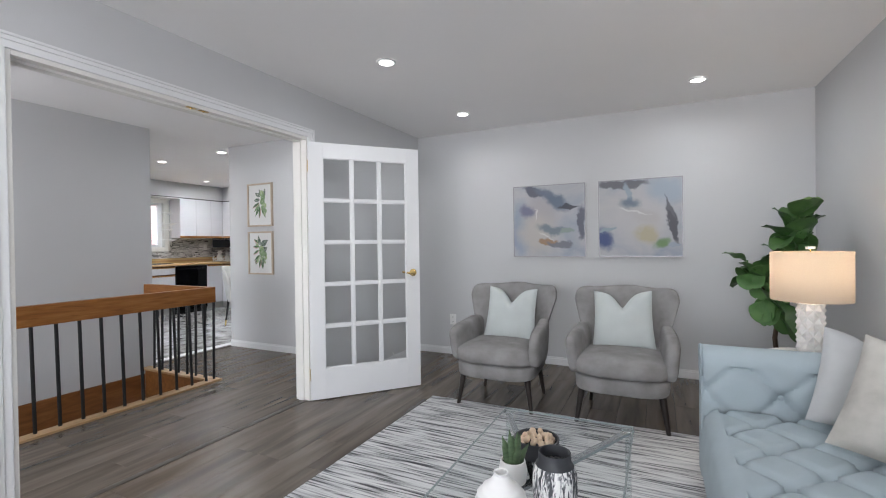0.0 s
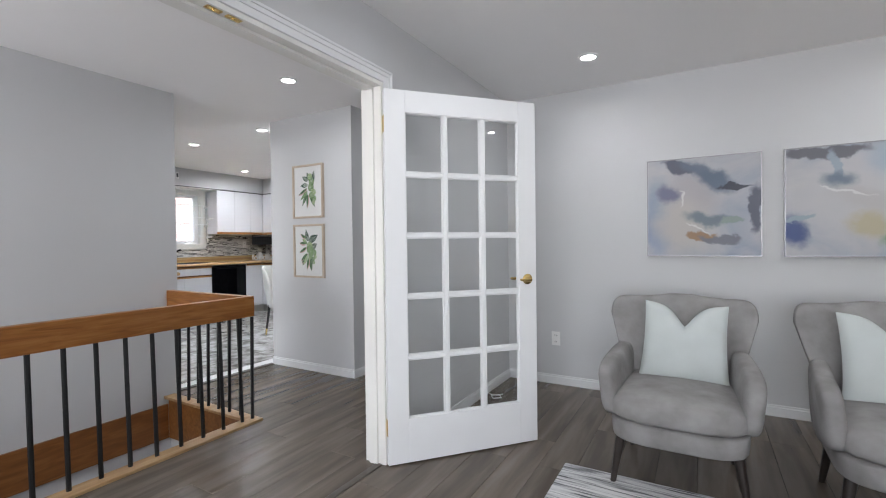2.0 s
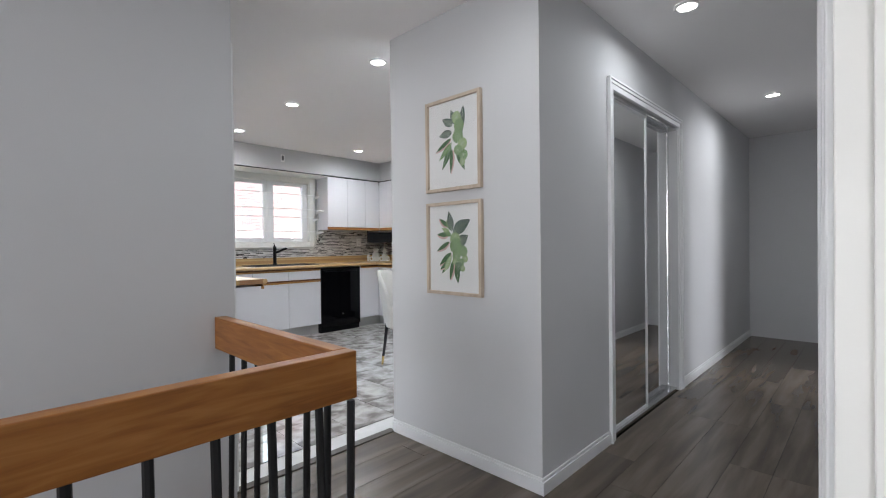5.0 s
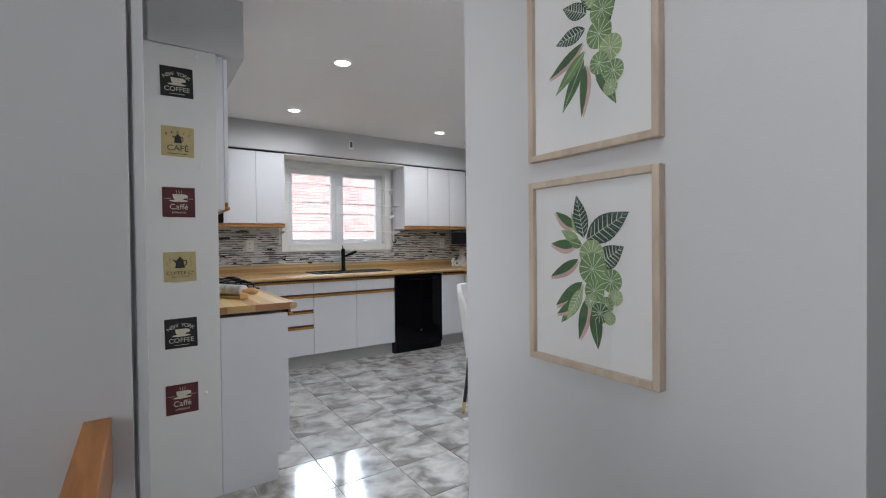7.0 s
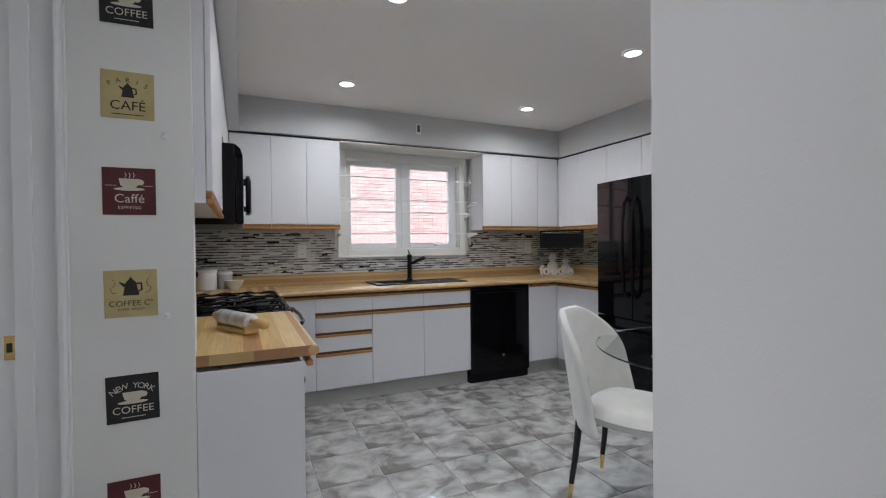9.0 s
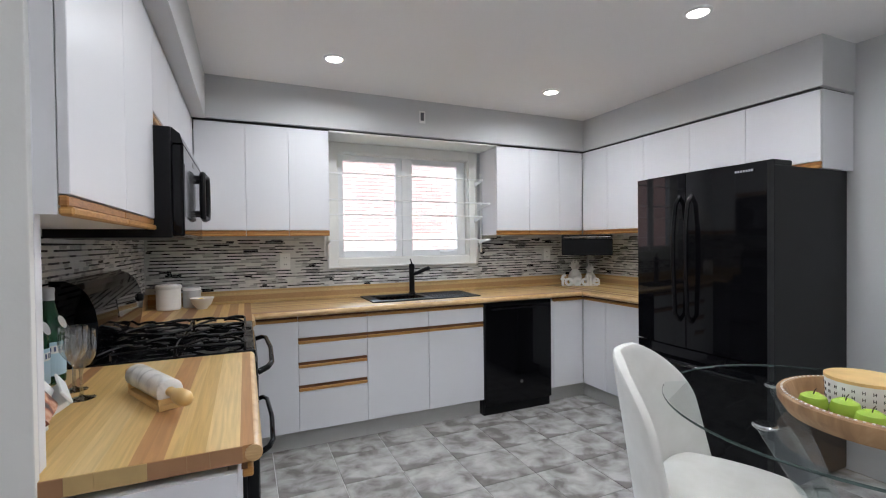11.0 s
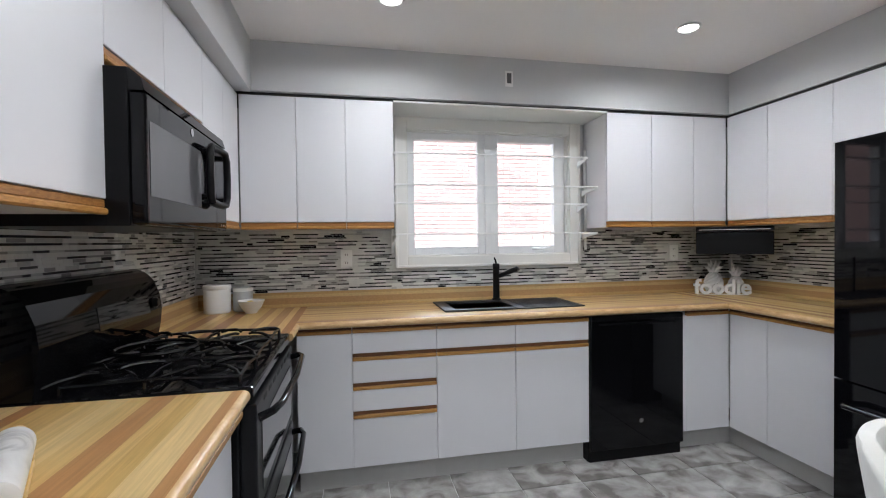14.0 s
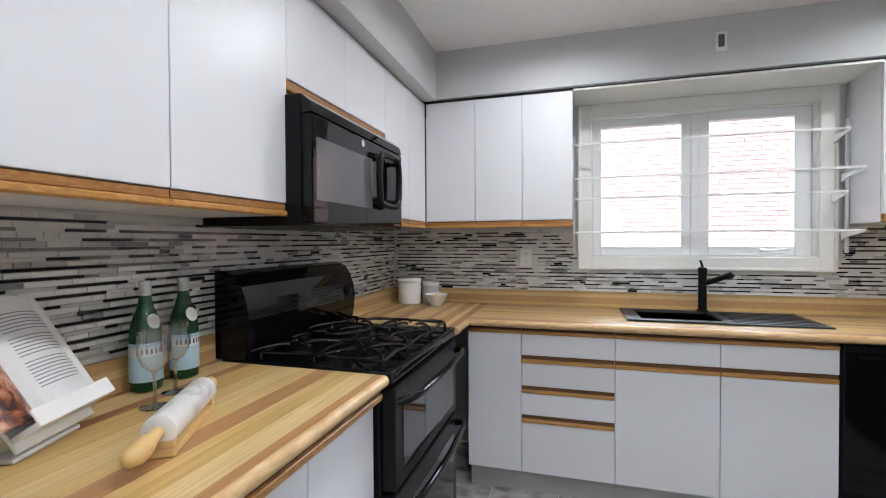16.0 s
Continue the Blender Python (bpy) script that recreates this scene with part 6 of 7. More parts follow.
def botanical(zc, leaves, rounds):
    f = thing("botanical_print", (-4.108, YP - 0.012, zc - 0.25), "botanical leaf print in a pale birch frame behind glass", "framed print", "botanical prints")
    w, h, y0 = 0.199, 0.253, YP - 0.026
    bm = bmesh.new()
    for lo, hi in (((-w, -h), (-w + 0.018, h)), ((w - 0.018, -h), (w, h)), ((-w + 0.018, -h), (w - 0.018, -h + 0.018)), ((-w + 0.018, h - 0.018), (w - 0.018, h))):
        cuboid(bm, (-4.108 + lo[0], y0, zc + lo[1]), (-4.108 + hi[0], YP - 0.001, zc + hi[1]), 0.002)
    part("frame", bm, FRAMEWOOD, f)
    part("paper", cub((-4.108 - w + 0.017, y0 + 0.014, zc - h + 0.017), (-4.108 + w - 0.017, y0 + 0.018, zc + h - 0.017)), PAPER, f)
    base = Matrix(((1, 0, 0, -4.108), (0, 0, -1, y0 + 0.0138), (0, 1, 0, zc), (0, 0, 0, 1)))
    lift = 0.0
    for x, y, a, ln, wd, k, veins in leaves:
        x, y, ln, wd = x * 0.92, y * 0.92 + 0.008, ln * 0.9, wd * 0.74
        lift += 0.00008
        m = base @ Matrix.Translation((x, y, lift)) @ pose(0, 0, 0, 0, 0, a)
        bm = bmesh.new()
        bm.faces.new([bm.verts.new(m @ Vector((px, py, 0))) for px, py in blade(ln, wd)])
        lf = part("leaf", bm, PG[k], f)
        bm = bmesh.new()
        t = 0.0009
        bm.faces.new([bm.verts.new(m @ Vector((px, py, 0.00004))) for px, py in ((-t, 0), (t, 0), (t * 0.4, ln * 0.95), (-t * 0.4, ln * 0.95))])
        if veins:
            for j in range(1, 9):
                for sx in (-1, 1):
                    yy = ln * j / 10
                    e = wd * math.sin(math.pi * ((j + 0.8) / 10) ** 0.8) * 0.9
                    bm.faces.new([bm.verts.new(m @ Vector((px, py, 0.00004))) for px, py in ((0, yy), (sx * e, yy + ln * 0.11), (sx * e, yy + ln * 0.11 + 0.0016), (0, yy + 0.0028))])
        part("veins", bm, PG[5], lf)
        if k == 4:
            lift += 0.00008
            bm = bmesh.new()
            bm.faces.new([bm.verts.new(m @ Vector((px * 0.68 + wd * 0.34, py * 0.98, 0.00005))) for px, py in blade(ln, wd)])
            part("variegation", bm, PG[0], lf)
    for x, y, r, k in rounds:
        x, y, r = x * 0.92, y * 0.92 + 0.008, r * 0.78
        lift += 0.0001
        m = base @ Matrix.Translation((x, y, lift))
        bm = bmesh.new()
        bm.faces.new([bm.verts.new(m @ Vector((r * math.cos(t), r * math.sin(t), 0))) for t in (2 * math.pi * q / 22 for q in range(22))])
        lf = part("leaf", bm, PG[k], f)
        bm = bmesh.new()
        for q in range(12):
            t = radians(30 * q + 60 * x / r)
            bm.faces.new([bm.verts.new(m @ Vector((rr * math.cos(t + dt), rr * math.sin(t + dt), 0.00005))) for rr, dt in ((0.001, -0.4), (r * 0.97, -0.035), (r * 0.97, 0.035), (0.001, 0.4))])
        part("veins", bm, PG[5], lf)
    bm = bmesh.new()
    bm.faces.new([bm.verts.new((-4.108 + sx * (w - 0.017), y0 + 0.010, zc + sz * (h - 0.017))) for sx, sz in ((-1, -1), (1, -1), (1, 1), (-1, 1))])
    part("glass", bm, PIC_GLASS, f).visible_shadow = False


botanical(1.143, [(-0.015, -0.04, 128, 0.13, 0.030, 4, 0), (-0.02, -0.06, 142, 0.13, 0.026, 0, 0), (-0.03, -0.09, 122, 0.10, 0.022, 4, 0), (0.0, -0.08, 168, 0.13, 0.026, 4, 0), (-0.02, -0.05, 150, 0.12, 0.022, 2, 1), (0.02, -0.10, 186, 0.12, 0.026, 0, 0),
                  (-0.03, 0.025, 118, 0.125, 0.024, 4, 0), (-0.04, 0.065, 88, 0.100, 0.026, 4, 0), (-0.045, 0.115, 56, 0.095, 0.024, 4, 0), (-0.03, 0.08, 62, 0.075, 0.020, 2, 0), (-0.02, 0.10, 30, 0.075, 0.022, 2, 0), (-0.02, 0.07, 75, 0.05, 0.018, 1, 0),
                  (-0.013, 0.09, 12, 0.13, 0.031, 3, 1), (-0.005, 0.085, -62, 0.155, 0.047, 3, 1), (0.03, 0.015, -58, 0.10, 0.040, 3, 1)],
          [(0.012, 0.045, 0.048, 2), (0.016, 0.005, 0.054, 1), (0.075, -0.025, 0.038, 1), (0.022, -0.055, 0.038, 1), (0.088, -0.068, 0.026, 2), (0.06, -0.09, 0.026, 1), (0.01, -0.085, 0.024, 2), (0.04, -0.115, 0.034, 0), (0.07, -0.125, 0.022, 2)])
botanical(1.708, [(-0.01, 0.02, 118, 0.15, 0.024, 4, 0), (-0.005, 0.06, 95, 0.11, 0.030, 3, 1), (0.0, 0.10, 60, 0.10, 0.03, 3, 1), (0.02, 0.10, 20, 0.10, 0.028, 3, 1), (-0.01, -0.02, 150, 0.16, 0.024, 0, 0), (0.0, -0.04, 175, 0.15, 0.024, 4, 0),
                  (0.03, -0.04, 205, 0.15, 0.028, 0, 0), (0.085, 0.20, 172, 0.20, 0.026, 3, 1), (-0.005, 0.0, 132, 0.15, 0.022, 1, 0)],
          [(0.03, 0.14, 0.042, 2), (0.05, 0.09, 0.046, 1), (0.04, 0.03, 0.048, 1), (0.075, -0.02, 0.042, 2), (0.04, -0.05, 0.036, 1), (0.085, -0.085, 0.036, 1), (0.075, -0.125, 0.026, 2)])


# ---- living room ----
def brushed_canvas(seed, wide, high, blots):
    """Cloudy ground with loose brushed patches (u, v, half width, half height, turn, colour), their edges dragged by noise."""
    m = ramp_mat("brushed_canvas", [(0.30, (0.27, 0.31, 0.40)), (0.42, (0.36, 0.385, 0.44)), (0.52, (0.43, 0.435, 0.465)), (0.68, (0.49, 0.485, 0.485))], 2.0 + 0.4 * seed, (1, 1, 1.3), 0.65, 0.1, 6, 0.8)
    nt = m.node_tree
    b = nt.nodes["Principled BSDF"]
    out = b.inputs["Base Color"].links[0].from_socket

    def vec(op, a, c):
        n = nt.nodes.new("ShaderNodeVectorMath")
        n.operation = op
        for k, v in enumerate((a, c)):
            if isinstance(v, tuple):
                n.inputs[k].default_value = v
            elif v is not None:
                nt.links.new(v, n.inputs[k])
        return n
    co = nt.nodes.new("ShaderNodeTexCoord")
    place = co.outputs["Object"]
    for size, amount in ((5.0, 0.16), (26.0, 0.045)):
        n = nt.nodes.new("ShaderNodeTexNoise")
        n.inputs["Scale"].default_value, n.inputs["Detail"].default_value = size, 5
        nt.links.new(vec("ADD", co.outputs["Object"], (seed * 1.7, 0, 0)).outputs[0], n.inputs["Vector"])
        place = vec("ADD", place, vec("MULTIPLY", vec("SUBTRACT", n.outputs["Color"], (0.5, 0.5, 0.5)).outputs[0], (amount, 0, amount)).outputs[0]).outputs[0]
    place = vec("MULTIPLY", place, (1, 0, 1)).outputs[0]
    for u, v, w, h, turn, colour in blots:
        mp = nt.nodes.new("ShaderNodeMapping")
        mp.vector_type = "TEXTURE"
        mp.inputs["Location"].default_value = ((u - 0.5) * wide, 0, v * high)
        mp.inputs["Rotation"].default_value = (0, radians(-turn), 0)
        mp.inputs["Scale"].default_value = (w, 1, h)
        nt.links.new(place, mp.inputs["Vector"])
        mr, mix = nt.nodes.new("ShaderNodeMapRange"), nt.nodes.new("ShaderNodeMix")
        mr.interpolation_type = "SMOOTHSTEP"
        soft = 0.25 if max(colour) < 0.3 or min(w, h) < 0.03 else 0.55
        mr.inputs[1].default_value, mr.inputs[2].default_value, mr.inputs[3].default_value, mr.inputs[4].default_value = 1.10 - soft, 1.10 + soft, 0.95, 0.0
        nt.links.new(vec("LENGTH", mp.outputs[0], None).outputs["Value"], mr.inputs[0])
        mix.data_type = "RGBA"
        nt.links.new(mr.outputs[0], mix.inputs[0])
        nt.links.new(out, mix.inputs[6])
        mix.inputs[7].default_value = (*[(0.78 if min(q0 for q0 in colour) > 0.3 else 0.6) * q for q in colour], 1)
        out = mix.outputs[2]
    nt.links.new(out, b.inputs["Base Color"])
    return m


def painting(x0, x1, z0, z1, seed, blots):
    xc, zc = (x0 + x1) / 2, (z0 + z1) / 2
    f = thing("abstract_painting", (xc, YA - 0.02, z0), "abstract painting in soft blues and greys, slim silver frame", "painting", "abstract paintings")
    y0 = YA - 0.034
    bm = bmesh.new()
    t = 0.007
    for lo, hi in (((x0, z0), (x0 + t, z1)), ((x1 - t, z0), (x1, z1)), ((x0 + t, z0), (x1 - t, z0 + t)), ((x0 + t, z1 - t), (x1 - t, z1))):
        cuboid(bm, (lo[0], y0, lo[1]), (hi[0], YA - 0.001, hi[1]), 0.001)
    part("frame", bm, NICKEL, f)
    part("canvas", cub((x0 + t, y0 + 0.006, z0 + t), (x1 - t, YA - 0.002, z1 - t)), brushed_canvas(seed, x1 - x0, z1 - z0, blots), f)


painting(-1.235, -0.52, 1.084, 1.80, 1, [
    (0.12, 0.45, 0.09, 0.20, 5, (0.36, 0.42, 0.53)), (0.10, 0.22, 0.08, 0.14, 5, (0.33, 0.40, 0.56)), (0.40, 0.60, 0.14, 0.17, 20, (0.53, 0.50, 0.52)), (0.33, 0.30, 0.17, 0.18, 0, (0.60, 0.57, 0.54)), (0.30, 0.92, 0.10, 0.05, -15, (0.17, 0.18, 0.24)),
    (0.50, 0.86, 0.13, 0.045, -35, (0.24, 0.29, 0.38)), (0.62, 0.76, 0.11, 0.055, -28, (0.21, 0.27, 0.36)), (0.78, 0.70, 0.09, 0.014, 5, (0.10, 0.11, 0.14)), (0.20, 0.64, 0.05, 0.06, 30, (0.28, 0.29, 0.42)), (0.56, 0.36, 0.12, 0.035, -10, (0.29, 0.36, 0.42)),
    (0.95, 0.47, 0.035, 0.15, 0, (0.20, 0.21, 0.27)), (0.50, 0.20, 0.09, 0.025, 6, (0.52, 0.33, 0.20)), (0.66, 0.18, 0.10, 0.022, -5, (0.30, 0.31, 0.36)), (0.74, 0.33, 0.06, 0.022, 20, (0.34, 0.42, 0.38)), (0.48, 0.28, 0.07, 0.006, -20, (0.80, 0.79, 0.77)), (0.31, 0.57, 0.008, 0.06, 10, (0.78, 0.76, 0.75))])
painting(-0.40, 0.311, 1.084, 1.80, 2, [
    (0.5, 0.5, 0.26, 0.24, 0, (0.64, 0.63, 0.64)), (0.82, 0.85, 0.14, 0.09, 0, (0.46, 0.53, 0.62)), (0.30, 0.94, 0.20, 0.035, -4, (0.24, 0.24, 0.27)), (0.38, 0.80, 0.025, 0.10, 8, (0.40, 0.47, 0.55)), (0.39, 0.69, 0.075, 0.05, 0, (0.27, 0.34, 0.43)),
    (0.06, 0.25, 0.06, 0.085, 10, (0.10, 0.15, 0.36)), (0.12, 0.37, 0.07, 0.018, 12, (0.38, 0.46, 0.52)), (0.90, 0.42, 0.033, 0.17, 14, (0.15, 0.15, 0.18)), (0.85, 0.63, 0.014, 0.10, 22, (0.24, 0.24, 0.27)), (0.58, 0.28, 0.075, 0.075, 0, (0.58, 0.52, 0.36)), (0.76, 0.17, 0.065, 0.045, 12, (0.27, 0.45, 0.20)),
    (0.55, 0.52, 0.13, 0.055, -25, (0.60, 0.58, 0.58)), (0.44, 0.57, 0.11, 0.008, -15, (0.80, 0.79, 0.78)), (0.93, 0.14, 0.05, 0.02, 8, (0.42, 0.48, 0.58))])


# grey velvet armchairs
def puff(hx, hy, hz, round_v, round_h, warp, nu=36, nv=20):
    """A stuffed block: half sizes, the roundness of its upright and level outlines, and a warp of its points."""
    def power(w, e):
        return math.copysign(abs(w) ** e, w)
    bm = bmesh.new()
    rings = []
    for j in range(1, nv):
        v = math.pi * (j / nv - 0.5)
        cv, sv = power(math.cos(v), round_v), power(math.sin(v), round_v)
        rings.append([bm.verts.new(warp(hx * cv * power(math.cos(u), round_h), hy * cv * power(math.sin(u), round_h), hz * sv)) for u in (2 * math.pi * (k + 0.5) / nu for k in range(nu))])
    for a, b in zip(rings, rings[1:]):
        for k in range(nu):
            bm.faces.new((a[k], a[(k + 1) % nu], b[(k + 1) % nu], b[k]))
    for ring, z in ((rings[0][::-1], -hz), (rings[-1], hz)):
        tip = bm.verts.new(warp(0, 0, z))
        for k in range(nu):
            bm.faces.new((ring[k], ring[(k + 1) % nu], tip))
    return bm


def armchair():
    c = thing("armchair", (-0.985, 3.34, 0.0), "grey velvet wing armchair with dark tapered wooden legs", "armchair", "grey armchairs", 0, True)

    def bow(x, y):
        return 0.055 * (1 - (x / 0.33) ** 2) * max(0.0, -y / 0.31) ** 1.5
    part("seat", puff(0.300, 0.315, 0.070, 0.55, 0.38, lambda x, y, z: Vector((x * (1 - 0.10 * y), y - bow(x, y) - 0.02, 0.395 + z + 0.02 * (1 - (x / 0.33) ** 2) * (z > 0)))), VELVET, c, "plump grey velvet seat", True)
    part("seat_frame", puff(0.290, 0.30, 0.058, 0.25, 0.34, lambda x, y, z: Vector((x * (1 - 0.10 * y + 0.25 * z), y * (1 + 0.2 * z) - bow(x, y) - 0.015, 0.290 + z))), VELVET, c, "grey velvet seat frame", True)

    def back(x, y, z):
        h = (z + 0.29) / 0.58
        wide = 0.80 + 0.24 * max(0.0, min(1.0, (h - 0.25) / 0.55)) ** 1.3
        wing = -0.17 * (abs(x) / 0.35) ** 2.4 * (1.05 - 0.25 * h)
        return Vector((x * wide, 0.25 + 0.14 * h + y + wing, 0.588 + z + 0.010 * math.cos(6.0 * x / 0.35) * h))
    part("backrest", puff(0.35, 0.062, 0.29, 0.22, 0.50, back, 44, 24), VELVET, c, "winged grey velvet back", True)
    for sx in (-1, 1):
        def arm(x, y, z, sx=sx):
            h = (z + 0.15) / 0.30
            front = max(0.0, -y / 0.25)
            return Vector((sx * (0.288 + 0.030 * h * (0.5 + 0.5 * front) + x - 0.03 * max(0.0, y / 0.25)), y - 0.05 - 0.025 * h * front, 0.462 + z * (1 - 0.10 * front) + 0.035 * h * max(0.0, y / 0.25)))
        part("armrest", puff(0.048, 0.255, 0.15, 0.5, 0.55, arm, 32, 20), VELVET, c, "sloping grey velvet arm", True)
    for x, y in ((-0.245, -0.25), (0.245, -0.25), (-0.22, 0.20), (0.22, 0.20)):
        part("leg", sweep([(x, y, 0.245), (x * 1.15, y * 1.12, 0.0)], [0.024, 0.013], 12), DARK_WOOD, c, "tapered dark wooden leg", True)
    return c


def cushion(name, at, size, thick, turn, leanback, material, label, chop=0.0, spin=0.0, piping=None):
    c = thing(name, at, label, "cushion", "", turn, True)
    m = pose(0, 0, 0, -leanback, 0, 0) @ pose(0, 0, 0, 0, spin, 0)

    def shape(u, v, s):
        k = (max(0, 1 - u * u) * max(0, 1 - v * v)) ** 0.42
        dent = chop * max(0, v) ** 1.4 * math.exp(-(abs(u) / 0.30) ** 1.4)
        fold = 1 - 0.8 * dent
        x = size / 2 * u * (1 - 0.06 * (1 - v * v)) * (1 - 0.07 * (v + 1) / 2)
        z = size / 2 * v * (1 - 0.06 * (1 - u * u)) - dent * size * 0.36
        wr = (0.003 * math.sin(5 * u + 3 * v) + 0.0025 * math.sin(11 * u * v + 4 * v)) * k
        return m @ Vector((x, (-s) * (thick / 2 * k * fold + wr), z + size / 2))
    part("cover", lens_blob(28, 28, shape), material, c, "", True)
    return c


arm_a = armchair()
arm_b = copy_thing(arm_a, pose(-0.115, 3.34, 0.0))
cushion("cushion", (-0.97, 3.39, 0.445), 0.43, 0.15, 0, 14, MINT, "pale mint linen cushion with a chopped top edge", 0.75, 2)
cushion("cushion", (-0.115, 3.39, 0.445), 0.43, 0.15, 0, 14, MINT, "pale mint linen cushion with a chopped top edge", 0.75, -2)

# rug
rug = tagged(part("area_rug", cub((-1.52, -0.6, 0.0), (0.93, 3.13, 0.012), 0.004), RUG), "grey and ivory streaked low-pile area rug", "rug")

# blue tufted sofa
sofa = thing("tufted_sofa", (0.75, 1.2, 0.0), "duck-egg blue linen sofa with deep button tufting", "sofa")


def tuft(a, b, pitch, depth):
    """Dimples on a diagonal lattice, with folds running between them."""
    p, q = (a + b) / pitch, (a - b) / pitch
    f = lambda t: abs(t - math.floor(t + 0.5)) * 2
    ridge = min(f(p), f(q))
    knot = math.hypot(f(p), f(q))
    return -depth * (0.45 * math.exp(-(ridge / 0.16) ** 2) + 0.75 * math.exp(-(knot / 0.28) ** 2))


def tufted_panel(place, nu, nv):
    bm = bmesh.new()
    g = [[bm.verts.new(place(i / nu, j / nv)) for j in range(nv + 1)] for i in range(nu + 1)]
    for i in range(nu):
        for j in range(nv):
            bm.faces.new((g[i][j], g[i + 1][j], g[i + 1][j + 1], g[i][j + 1]))
    return bm


def seat_place(u, v):
    x, y = 0.285 + 0.70 * u, 0.45 + 1.90 * v
    d = min(u, 0.12) / 0.12
    z = 0.345 + 0.105 * math.sin(d * math.pi / 2) ** 0.6
    if u == 0:
        z = 0.20
    return Vector((x - (0.0 if u else 0.004), y, z + (tuft(x - 0.1, y, 0.26, 0.042) if u > 0.1 else 0)))


part("seat", tufted_panel(seat_place, 60, 150), BLUE, sofa, "tufted blue linen seat", True)


def arm_place(y0, sgn):
    def place(u, v):
        # u across the depth, v round the roll: up the inner face, over the top, down outside
        x = 0.30 + 0.86 * u
        if v < 0.5:
            t = v / 0.5
            z, y = 0.40 + 0.25 * t, y0 - sgn * 0.02 * math.sin(t * 1.57)
            d = tuft(x, z + 0.08, 0.30, 0.042)
            return Vector((x, y + sgn * -d, z))
        t = (v - 0.5) / 0.5 * math.pi * 1.25
        r = 0.075
        yy = y0 - sgn * 0.02 + sgn * r * (1 - math.cos(t))
        return Vector((x + 0.012 * math.sin(40 * u) * 0.2, yy, 0.65 + r * math.sin(t)))
    return place


for y0, sgn in ((2.375, 1), (0.43, -1)):
    part("armrest", tufted_panel(arm_place(y0, sgn), 60, 44), BLUE, sofa, "rolled tufted arm", True)
    part("arm_body", cub((0.30, y0 + sgn * 0.035, 0.10), (1.17, y0 + sgn * 0.13, 0.66), 0.03, 3), BLUE, sofa)
    bm = lathe([(0.074, 0.0), (0.080, 0.006), (0.074, 0.012)], 24, m=Matrix.Translation((0.300, y0 + sgn * 0.055, 0.65)) @ pose(0, 0, 0, 0, -90, 0))
    part("arm_front", bm, BLUE, sofa, "", True)
    part("arm_post", cub((0.291, y0 + sgn * 0.02, 0.10), (0.303, y0 + sgn * 0.13, 0.64), 0.006), BLUE, sofa)


def back_place(u, v):
    y = 0.43 + 1.95 * u
    if v < 0.6:
        t = v / 0.6
        z = 0.42 + 0.27 * t
        return Vector((0.985 + 0.03 * t - tuft(y, z, 0.30, 0.032) * 1.0, y, z))
    t = (v - 0.6) / 0.4 * math.pi * 1.1
    return Vector((1.015 + 0.075 * (1 - math.cos(t)), y, 0.69 + 0.075 * math.sin(t)))


part("backrest", tufted_panel(back_place, 120, 44), BLUE, sofa, "rolled tufted back", True)
part("body", cub((0.295, 0.45, 0.10), (1.19, 2.40, 0.335), 0.02, 2), BLUE, sofa)
part("back_body", cub((1.05, 0.43, 0.335), (1.19, 2.42, 0.70), 0.02, 2), BLUE, sofa)
for x in (0.35, 1.12):
    for y in (0.45, 2.38):
        part("foot", lathe([(0.018, 0.0), (0.028, 0.04), (0.024, 0.10)], 14, m=Matrix.Translation((x, y, 0))), DARK_WOOD, sofa, "turned dark foot", True)
for k in range(2, 9):
    for j in range(-2, 8):
        x, z = 0.15 * (k + j), 0.15 * (k - j) - 0.08
        if 0.34 < x < 1.0 and 0.44 < z < 0.64:
            part("button", lathe([(0.012, 0), (0.010, 0.005), (0.003, 0.007)], 12, m=Matrix.Translation((x, 2.375 + 0.012, z)) @ pose(0, 0, 0, 90, 0, 0)), BLUE, sofa, "", True)
cushion("cushion", (0.845, 2.21, 0.452), 0.40, 0.14, -6, 20, PEARL, "pearl grey linen cushion leaning on the sofa arm", 0.45, 10)
cushion("cushion", (0.84, 1.90, 0.452), 0.43, 0.16, -14, 26, SAND, "sand velvet cushion leaning on another cushion", 0.30, 14)

# side table and lamp
side = thing("side_table", (0.83, 2.90, 0.0), "small round white side table behind the sofa", "side table")
sm = Matrix.Translation((0.83, 2.90, 0))
part("tabletop", lathe([(0.20, 0.585), (0.21, 0.59), (0.21, 0.605), (0.20, 0.61)], 40, m=sm), TRIM, side, "", True)
part("column", lathe([(0.03, 0.02), (0.025, 0.3), (0.03, 0.585)], 20, m=sm), TRIM, side, "", True)
part("base", lathe([(0.15, 0.0), (0.15, 0.012), (0.05, 0.025)], 36, m=sm), TRIM, side, "", True)
lamp = thing("table_lamp", (0.83, 2.90, 0.61), "lit lamp with faceted white ceramic base and linen drum shade", "table lamp")
bm = bmesh.new()
rows, segs = 8, 12
grid = []
for i in range(rows + 1):
    grid.append([bm.verts.new((0.83 + (0.050 + 0.016 * ((i + k) % 2)) * math.cos(2 * math.pi * (k + 0.0) / segs), 2.90 + (0.050 + 0.016 * ((i + k) % 2)) * math.sin(2 * math.pi * (k + 0.0) / segs), 0.622 + 0.265 * i / rows)) for k in range(segs)])
